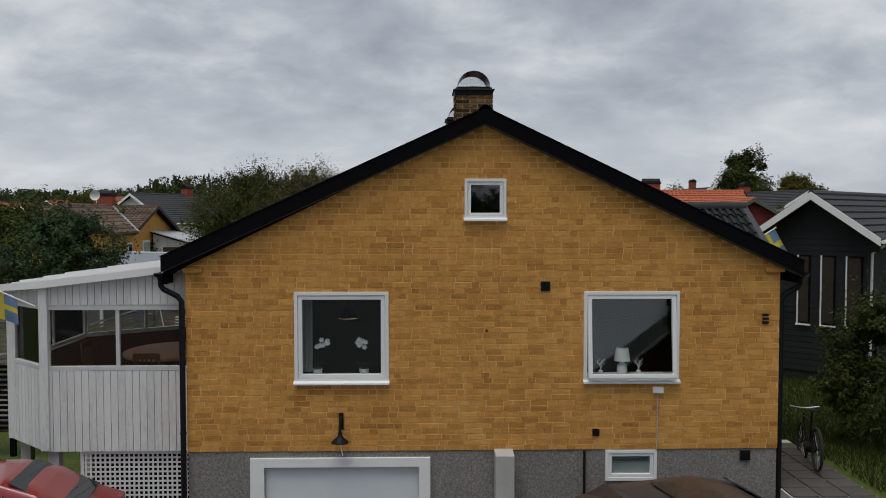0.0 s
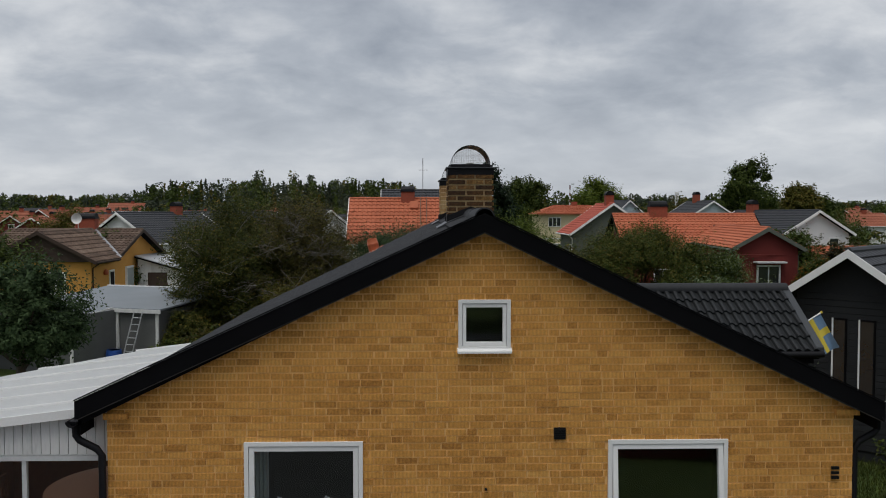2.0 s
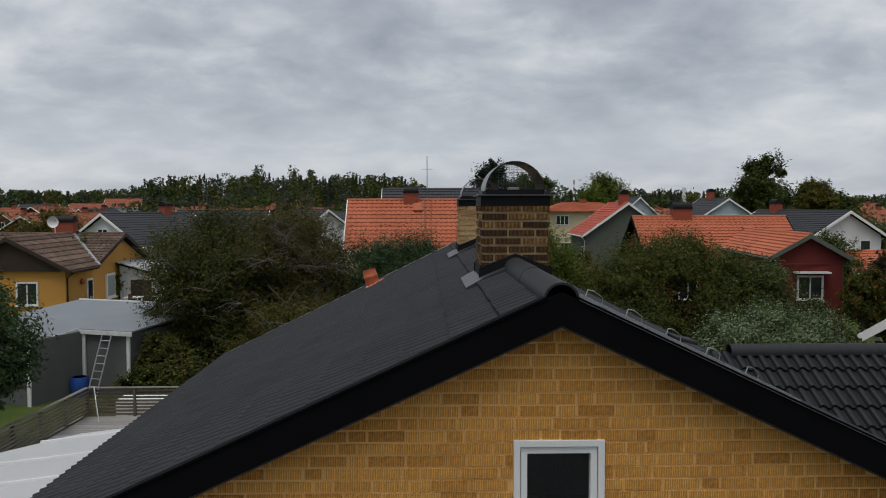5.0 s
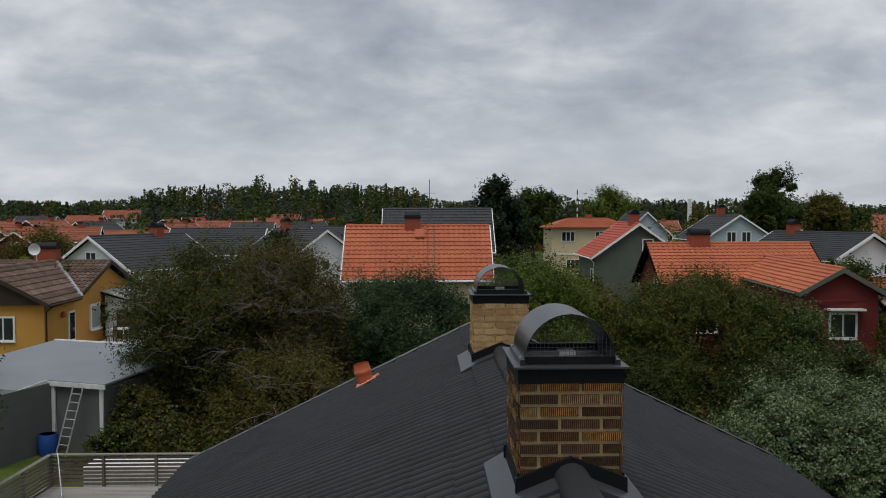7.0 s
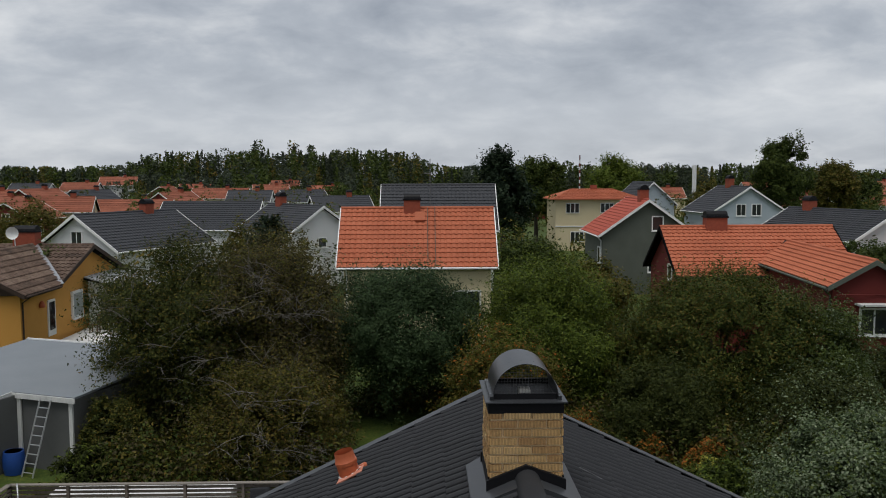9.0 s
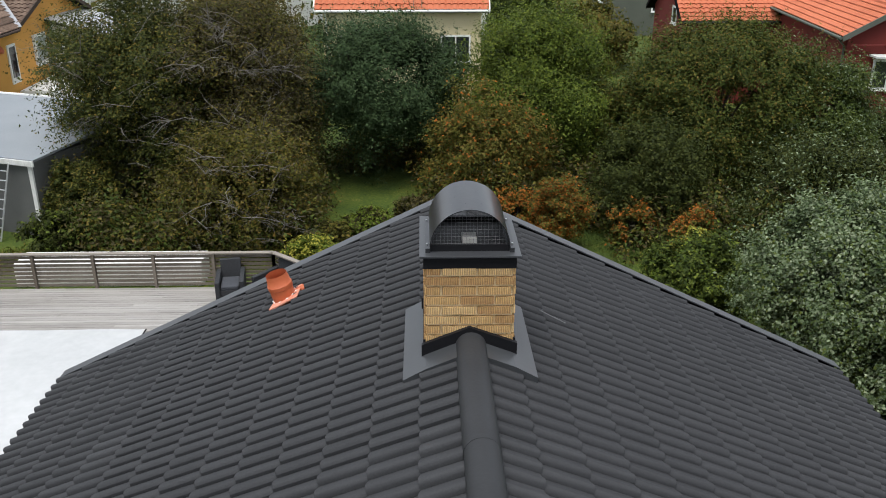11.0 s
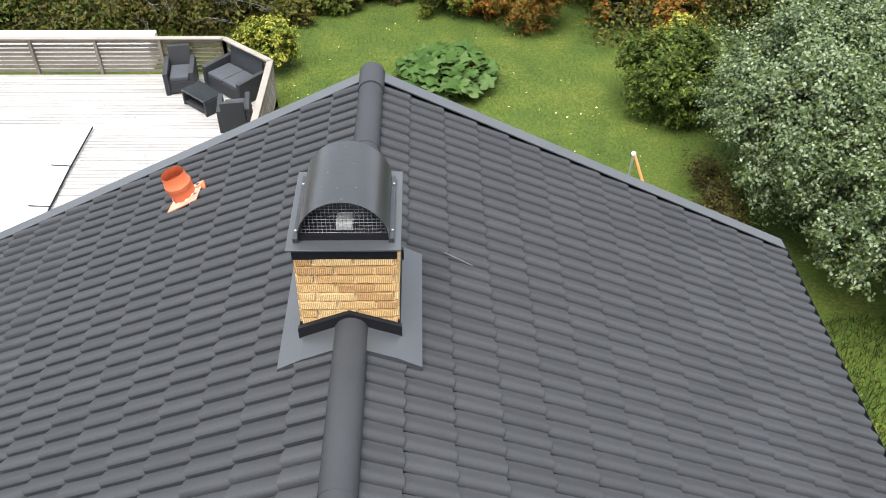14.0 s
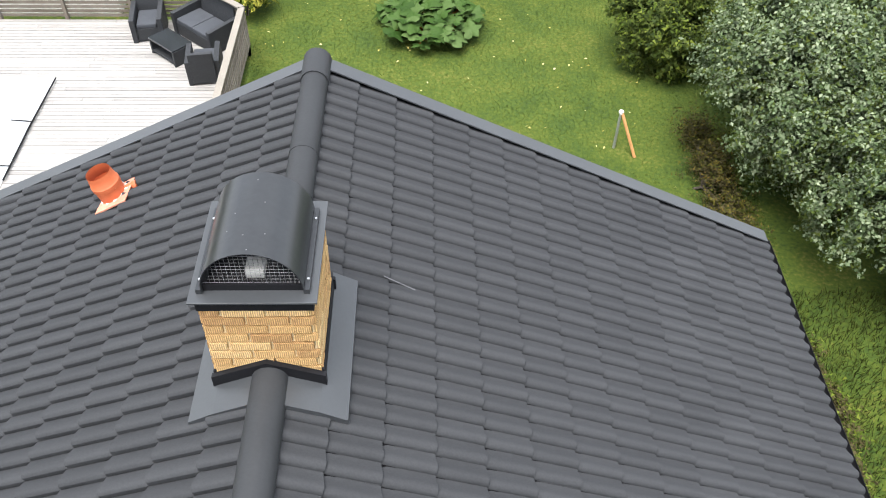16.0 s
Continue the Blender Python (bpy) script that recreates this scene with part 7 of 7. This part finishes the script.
def car(at, turn, paint, label):
    m = pose(*at, 0, 0, turn)
    c = thing("car", at, label, "car", "cars parked before the house")
    side = [(-2.15, 0.35), (-2.2, 0.62), (-2.1, 0.88), (-1.85, 0.98), (-1.35, 1.32), (-0.9, 1.46), (0.2, 1.50), (0.75, 1.38), (1.25, 0.98), (1.95, 0.84), (2.15, 0.66), (2.18, 0.38), (1.75, 0.22), (-1.75, 0.22)]
    body = Shape()
    n = len(side)
    rows = [(-0.86, 0.90), (-0.80, 1.0), (-0.45, 1.02), (0.45, 1.02), (0.80, 1.0), (0.86, 0.90)]
    for w, k in rows:
        for x, z in side:
            inset = 1.0 - 0.26 * max(0.0, (z - 0.92) / 0.58)
            body.v.append((x * (0.985 if abs(w) > 0.82 else 1.0), w * inset, 0.62 + (z - 0.62) * (k if z > 0.62 else 1)))
    body.f = [(r * n + i, r * n + (i + 1) % n, (r + 1) * n + (i + 1) % n, (r + 1) * n + i) for r in range(len(rows) - 1) for i in range(n)]
    body.f += [tuple(range(n - 1, -1, -1)), tuple((len(rows) - 1) * n + i for i in range(n))]
    part("body", body.moved(m), paint, c, "", 0.02, True)
    for s in (-1, 1):
        part("side_window", Shape().prism([(-1.3, s * 0.775, 1.0), (-0.95, s * 0.675, 1.34), (0.2, s * 0.665, 1.39), (0.6, s * 0.695, 1.28), (1.0, s * 0.775, 1.0)], (0, s * 0.05, 0)).moved(m), DARK_GLASS, c, "dark tinted side window")
        part("mirror", Shape().box(0.75, s * 0.88 - 0.08, 0.98, 0.92, s * 0.88 + 0.08, 1.10).moved(m), paint, c, "", 0.03)
        for x in (-1.35, 1.35):
            w = part("wheel", Shape().tube([(x, s * 0.62, 0.31), (x, s * 0.82, 0.31)], 0.31, 20).moved(m), TYRE, c)
            part("rim", Shape().tube([(x, s * 0.80, 0.31), (x, s * 0.835, 0.31)], 0.20, 16).moved(m), ZINC, w)
        part("headlight", Shape().box(1.98, s * 0.62 - 0.14, 0.64, 2.14, s * 0.62 + 0.14, 0.76).moved(m), GLASS, c, "", 0.02)
        part("tail_light", Shape().box(-2.17, s * 0.62 - 0.12, 0.70, -2.05, s * 0.62 + 0.12, 0.88).moved(m), CAR_RED, c, "", 0.02)
    part("windscreen", Shape().prism([(0.72, -0.60, 1.43), (0.72, 0.60, 1.43), (1.22, 0.72, 1.03), (1.22, -0.72, 1.03)], (0.02, 0, 0.012)).moved(m), DARK_GLASS, c, "sloping windscreen")
    part("rear_window", Shape().prism([(-0.98, -0.58, 1.47), (-0.98, 0.58, 1.47), (-1.80, 0.70, 1.03), (-1.80, -0.70, 1.03)], (-0.02, 0, 0.012)).moved(m), DARK_GLASS, c)
    part("sunroof", Shape().box(-0.45, -0.38, 1.505, 0.15, 0.38, 1.525).moved(m), DARK_GLASS, c, "glass sunroof", 0.01)
    return c


car((-6.4, 11.45, ground_z(-6.4, 11.45)), 188, CAR_RED, "glossy red hatchback parked before the house")
car((3.45, 10.5, ground_z(3.45, 10.5)), 12, CAR_BROWN, "brown metallic car parked by the house wall")

# ---- bicycle on the path ----
bk = thing("bicycle", (6.52, 14.1, 1.95), "black mountain bike standing on the garden path", "bicycle")
BM = pose(6.47, 13.95, ground_z(6.52, 14.0) + 0.01, 0, 8, 78)
for x in (-0.52, 0.52):
    ring = [(x + 0.33 * math.cos(a), 0, 0.34 + 0.33 * math.sin(a)) for a in [2 * math.pi * i / 24 for i in range(25)]]
    w = part("wheel", Shape().tube(ring, 0.026, 8).moved(BM), TYRE, bk, "", smooth=True)
    for i in range(12):
        a = 2 * math.pi * i / 12
        part("spoke", Shape().tube([(x, 0, 0.34), (x + 0.31 * math.cos(a), 0, 0.34 + 0.31 * math.sin(a))], 0.003, 4).moved(BM), ZINC, w)
    part("hub", Shape().tube([(x, -0.05, 0.34), (x, 0.05, 0.34)], 0.02, 10).moved(BM), BLACK_METAL, w)
for p, q in (((-0.52, 0, 0.34), (-0.05, 0, 0.32)), ((-0.05, 0, 0.32), (-0.17, 0, 0.80)), ((-0.17, 0, 0.74), (0.36, 0, 0.80)), ((-0.05, 0, 0.32), (0.38, 0, 0.72)), ((-0.17, 0, 0.72), (-0.52, 0, 0.34)), ((0.36, 0, 0.86), (0.52, 0, 0.34)), ((-0.17, 0, 0.78), (-0.20, 0, 0.92))):
    part("frame_tube", Shape().tube([p, q], 0.02, 8).moved(BM), BLACK_METAL, bk)
part("saddle", Shape().prism([(-0.33, -0.07, 0.92), (-0.33, 0.07, 0.92), (-0.06, 0.02, 0.93), (-0.06, -0.02, 0.93)], (0, 0, 0.045)).moved(BM), TYRE, bk, "", 0.012)
part("handlebar", Shape().tube([(0.30, -0.24, 0.97), (0.34, -0.08, 0.94), (0.34, 0.08, 0.94), (0.30, 0.24, 0.97)], 0.010, 8).moved(BM), ZINC, bk, "bright handlebar", smooth=True)
part("crank", Shape().tube([(-0.05, -0.09, 0.32), (-0.05, 0.09, 0.32)], 0.09, 14).moved(BM), BLACK_METAL, bk)

# ---- garden path at the right of the house ----
path = solo("pavement", Shape().prism([(5.45, 11.0, 1.80), (6.75, 11.0, 1.80), (6.75, 15.5, 1.80), (5.45, 15.5, 1.80)], (0, 0, 0.18)), CONCRETE, "grey concrete paving path beside the house", "path", kind="structure")
SLAB_ME = mesh_of("slab", Shape().box(-0.195, -0.195, -0.02, 0.195, 0.195, 0.02), PAVING, 0.008)
for i in range(3):
    for j in range(10):
        y = 11.25 + 0.42 * j
        piece("slab", SLAB_ME, path, pose(5.68 + 0.42 * i, y, 1.985, 0, rnd.uniform(-0.6, 0.6), rnd.uniform(-0.8, 0.8)))

# ---- garden things behind the house ----
rb = thing("rhubarb_plant", (1.97, 34.1, LAWN), "large-leaved green rhubarb-like plant on the lawn", "plant")
BIGLEAF = leaf_material("big_green_leaf", [(0.020, 0.048, 0.008), (0.044, 0.086, 0.018), (0.080, 0.125, 0.040)])
bl = Shape()
rim = []
N = 28
for i in range(N):
    a = 2 * math.pi * i / N
    r = 0.36 * (1 + 0.22 * math.sin(5 * a) + 0.10 * math.sin(9 * a))
    rim.append((r * math.cos(a), r * math.sin(a), 0.05 * math.sin(3 * a) - 0.06))
bl.v = [(0.0, 0, 0.02)] + [(x * 0.5, y * 0.5, z * 0.2 + 0.02) for x, y, z in rim] + rim
bl.f = [(0, 1 + i, 1 + (i + 1) % N) for i in range(N)] + [(1 + i, 1 + N + i, 1 + N + (i + 1) % N, 1 + (i + 1) % N) for i in range(N)]
BIG_ME = mesh_of("leaf", bl, BIGLEAF, smooth=True)
crownp = part("rootstock", Shape().lathe((2.0, 34.6, LAWN - 0.02), [(0.35, 0), (0.3, 0.12), (0.1, 0.2)], 14), BARK, rb)
for i in range(130):
    a, d = rnd.uniform(0, 2 * math.pi), 1.12 * math.sqrt(rnd.random())
    x, y = 2.0 + d * math.cos(a) * 1.05, 34.65 + d * math.sin(a) * 0.95
    z = LAWN + 0.72 - 0.30 * d + rnd.uniform(-0.12, 0.12)
    lf = piece("leaf", BIG_ME, crownp, Matrix.Translation((x, y, z)) @ Euler((rnd.uniform(-0.6, 0.6) - 0.35 * math.sin(a) * -1 * d * 0.5, 0.35 * math.cos(a) * d * 0.6 + rnd.uniform(-0.3, 0.3), rnd.uniform(0, 6.3))).to_matrix().to_4x4() @ Matrix.Scale(rnd.uniform(0.34, 0.74), 4))
    if i % 3 == 0:
        part("stalk", Shape().tube([(2.0 + 0.2 * math.cos(a), 34.6 + 0.2 * math.sin(a), LAWN + 0.05), (x, y, z)], [0.022, 0.014], 6), LEAF["rust"], crownp)
sw = thing("swing_frame", (5.85, 30.2, LAWN), "slim wooden and metal frame leaning on the lawn", "frame")
part("metal_leg", Shape().tube([(5.68, 30.35, LAWN), (5.72, 30.45, 2.0)], 0.03, 8), ZINC, sw)
part("wooden_leg", Shape().tube([(6.05, 30.05, LAWN), (5.74, 30.45, 2.0)], 0.032, 8), material("orange_wood", [(0.36, 0.17, 0.06), (0.48, 0.25, 0.10)], 0.7, 8, 40, 0.1), sw)
part("cap", Shape().lathe((5.72, 30.45, 1.98), [(0.045, 0), (0.05, 0.05), (0.02, 0.08)], 10), WHITE, sw)

# roof ladder, snow hooks, vent tile and fallen twig on the roof
ladder = thing("roof_ladder", (1.7, 14.65, roof_z(1.7)), "galvanised roof ladder with hooped treads", "ladder")
for dy in (-0.10, 0.06):
    part("rail", Shape().beam((1.15, 14.60 + dy, roof_z(1.15) + 0.06), (3.4, 14.60 + dy, roof_z(3.4) + 0.06), 0.035, 0.03), ZINC, ladder)
for i in range(5):
    x = 1.45 + 0.36 * i
    part("tread", Shape().tube([(x, 14.47, roof_z(x) + 0.06), (x + 0.03, 14.48, roof_z(x) + 0.13), (x + 0.10, 14.55, roof_z(x) + 0.11), (x + 0.2, 14.66, roof_z(x) + 0.04), (x + 0.2, 14.68, roof_z(x) - 0.02)], 0.0055, 6), ZINC, ladder, smooth=True)
solo("vent_tile", Shape().prism([(2.75, 16.1, roof_z(2.75) + 0.05), (2.75, 16.4, roof_z(2.75) + 0.05), (3.0, 16.4, roof_z(3.0) + 0.11), (3.0, 16.1, roof_z(3.0) + 0.11)], (0, 0, 0.04)), TILE, "dark grey roof vent tile", "vent", bevel=0.01)
solo("twig", Shape().tube([(1.60, 21.32, roof_z(1.60) + 0.075), (1.71, 21.30, roof_z(1.71) + 0.075), (1.83, 21.28, roof_z(1.83) + 0.075)], 0.004, 6), WIRE, "pale bent twig lying on the roof tiles", "twig")

RUSTY = material("rust_stained_sheet_metal", [(0.008, 0.008, 0.009), (0.018, 0.0185, 0.020), (0.030, 0.0295, 0.029), (0.040, 0.037, 0.035), (0.16, 0.09, 0.05)], 0.45, 14, 60, 0.1, 0.6, spec=0.3, grain=0.5)
part("back_flashing", Shape().prism([(1.04, 17.5, roof_z(1.04) + 0.075), (1.36, 17.5, roof_z(1.36) + 0.075), (1.36, 18.24, roof_z(1.36) + 0.075), (1.04, 18.24, roof_z(1.04) + 0.075)], (0, 0, 0.006)).prism([(1.365, 17.5, roof_z(1.365) + 0.068), (1.68, 17.5, roof_z(1.68) + 0.068), (1.68, 18.22, roof_z(1.68) + 0.068), (1.365, 18.24, roof_z(1.365) + 0.068)], (0, 0, 0.006)), RUSTY, house, "grey sheet metal flashing with rust stains")

# undergrowth that closes the gaps between the shrubs
pts, outs = [], []
for i in range(330):
    x = gen.uniform(-8.8, 17)
    y = (37.2 if x < -2.5 or x > 6.5 else 39.5) + gen.uniform(-0.4, 8)
    if -3.0 < x < 1.0 and y < 44.5:
        continue
    hgt = gen.uniform(0.5, 1.5)
    n = 560
    d = gen.normal(0, 1, (n, 3))
    d /= np.linalg.norm(d, axis=1)[:, None]
    pts.append(np.array([x, y, G + 0.6 * hgt]) + d * np.array([gen.uniform(0.6, 1.3), 0.9, hgt]) * gen.uniform(0.5, 1.0, n)[:, None])
    outs.append(d)
pts, outs = np.concatenate(pts), np.concatenate(outs)
keep = pts[:, 2] > G
pts, outs = pts[keep], outs[keep]
third = gen.integers(0, 3, len(pts))
for k, kind in enumerate(("olive", "dark", "brown")):
    f = new("undergrowth", leaf_mesh("undergrowth", leaves(pts[third == k], outs[third == k], 0.12), LEAF[kind]))
    tagged(f, "tangled green and brown undergrowth below the trees", "undergrowth", kind="stuff")

# ground cover behind the terrace railing
pts, outs = [], []
for i in range(150):
    x, y = gen.uniform(-11.5, -2.6), gen.uniform(36.3, 38.0)
    n, hgt = 150, gen.uniform(0.12, 0.42)
    d = gen.normal(0, 1, (n, 3))
    d /= np.linalg.norm(d, axis=1)[:, None]
    d[:, 2] = np.abs(d[:, 2])
    pts.append(np.array([x, y, G]) + d * np.array([0.45, 0.4, hgt]) * gen.uniform(0.4, 1.0, n)[:, None])
    outs.append(d)
pts, outs = np.concatenate(pts), np.concatenate(outs)
half = gen.random(len(pts)) < 0.45
for sel, kind in ((half, "lime"), (~half, "olive")):
    tagged(new("ground_cover", leaf_mesh("ground_cover", leaves(pts[sel], outs[sel], 0.09), LEAF[kind])), "low green ground cover behind the terrace", "plants", kind="stuff")

# grass tufts and fallen leaves on the back lawn
n = 115000
xy = np.stack([gen.uniform(-2.0, 8.2, n), gen.uniform(24.0, 39.5, n)], 1)
zz = np.full(n, LAWN)
for i in range(n):
    zz[i] = LAWN + 0.04 * noise.noise((xy[i, 0] * 0.3, xy[i, 1] * 0.3, 0))
p = np.column_stack([xy, zz + 0.02])
tilt = gen.normal(0, 1.0, (n, 3)) * np.array([1, 1, 0.2]) + np.array([0, 0, 0.6])
tilt /= np.linalg.norm(tilt, axis=1)[:, None]
a = gen.uniform(0, 2 * math.pi, n)
wide = np.stack([np.cos(a), np.sin(a), 0 * a], 1) * 0.007
hgt = gen.uniform(0.015, 0.045, n)[:, None]
v = np.stack([p - wide - np.array([0, 0, 0.02]), p + wide - np.array([0, 0, 0.02]), p + tilt * hgt], 1).reshape(-1, 3), 3
tagged(new("grass", leaf_mesh("grass", v, BLADES)), "short uneven green grass blades", "grass", kind="stuff")
# extra dark blades put the shade between the houses into the lawn's colour
n = 52000
p = np.column_stack([gen.uniform(6.9, 13.0, n), gen.uniform(12.5, 26.5, n), np.zeros(n)])
p[:, 2] = [ground_z(x, y) + 0.02 for x, y in p[:, :2]]
tilt = gen.normal(0, 0.45, (n, 3)) + np.array([0, 0, 1.0])
a = gen.uniform(0, 2 * math.pi, n)
wide = np.stack([np.cos(a), np.sin(a), 0 * a], 1) * 0.008
hgt = gen.uniform(0.06, 0.16, n)[:, None]
v = np.stack([p - wide, p + wide, p + tilt * hgt], 1).reshape(-1, 3), 3
tagged(new("grass", leaf_mesh("grass", v, LEAF["deep"])), "longer grass coloured dark for the shade by the path", "grass", kind="stuff")
n = 200
p = np.column_stack([gen.uniform(-1.8, 8.0, n), gen.uniform(24, 39, n), np.full(n, LAWN + 0.07)])
FALLEN = leaf_material("fallen_yellow_leaves", [(0.32, 0.24, 0.05), (0.50, 0.42, 0.16), (0.6, 0.55, 0.36)])
tagged(new("fallen_leaves", leaf_mesh("fallen_leaves", leaves(p, np.tile([0, 0, 1.0], (n, 1)), 0.06, quad=True), FALLEN)), "scattered yellow fallen leaves on the lawn", "leaves", kind="stuff")

# houses and trees across the street, behind the camera
villa("house across the street with a dark roof", 17.5, -30.0, 92, 10, 12, 0.8, 4.4, 9.0, DARK_ROOF, RED_WALL)
tree("dark leafy tree across the street", (15.8, -23.5, G), (15.8, -23.5, 6.2), (2.0, 2.0, 3.6), "deep", 0.25, 50, 200, 0.2, limbs=5)
villa("house across the street with a red roof", -12, -32.0, -4, 11, 8, 0.8, 4.6, 7.8, RED_ROOF, WHITE_WALL)
tree("tall leafy tree across the street", (24, -26, G), (24, -26, 6), (4.5, 4, 4.6), "dark", 0.3, 40, 150, 0.25, limbs=5)
tree("broad leafy tree across the street", (1.5, -27, G), (1.5, -27, 5.2), (6.0, 4, 4.6), "dark", 0.3, 60, 220, 0.25, limbs=5)

blob = Shape()
for i in range(10):
    a = 0.63 * i
    blob.lathe((-0.90 + 0.12 * math.cos(a), 22.85 + 0.12 * math.sin(a), roof_z(-0.90 + 0.12 * math.cos(a)) + 0.06), [(0.026, 0), (0.022, 0.012), (0.01, 0.022)], 7)
part("mortar_collar", blob, WHITE_OLD, vent, "white mortar round the pipe's foot", smooth=True)
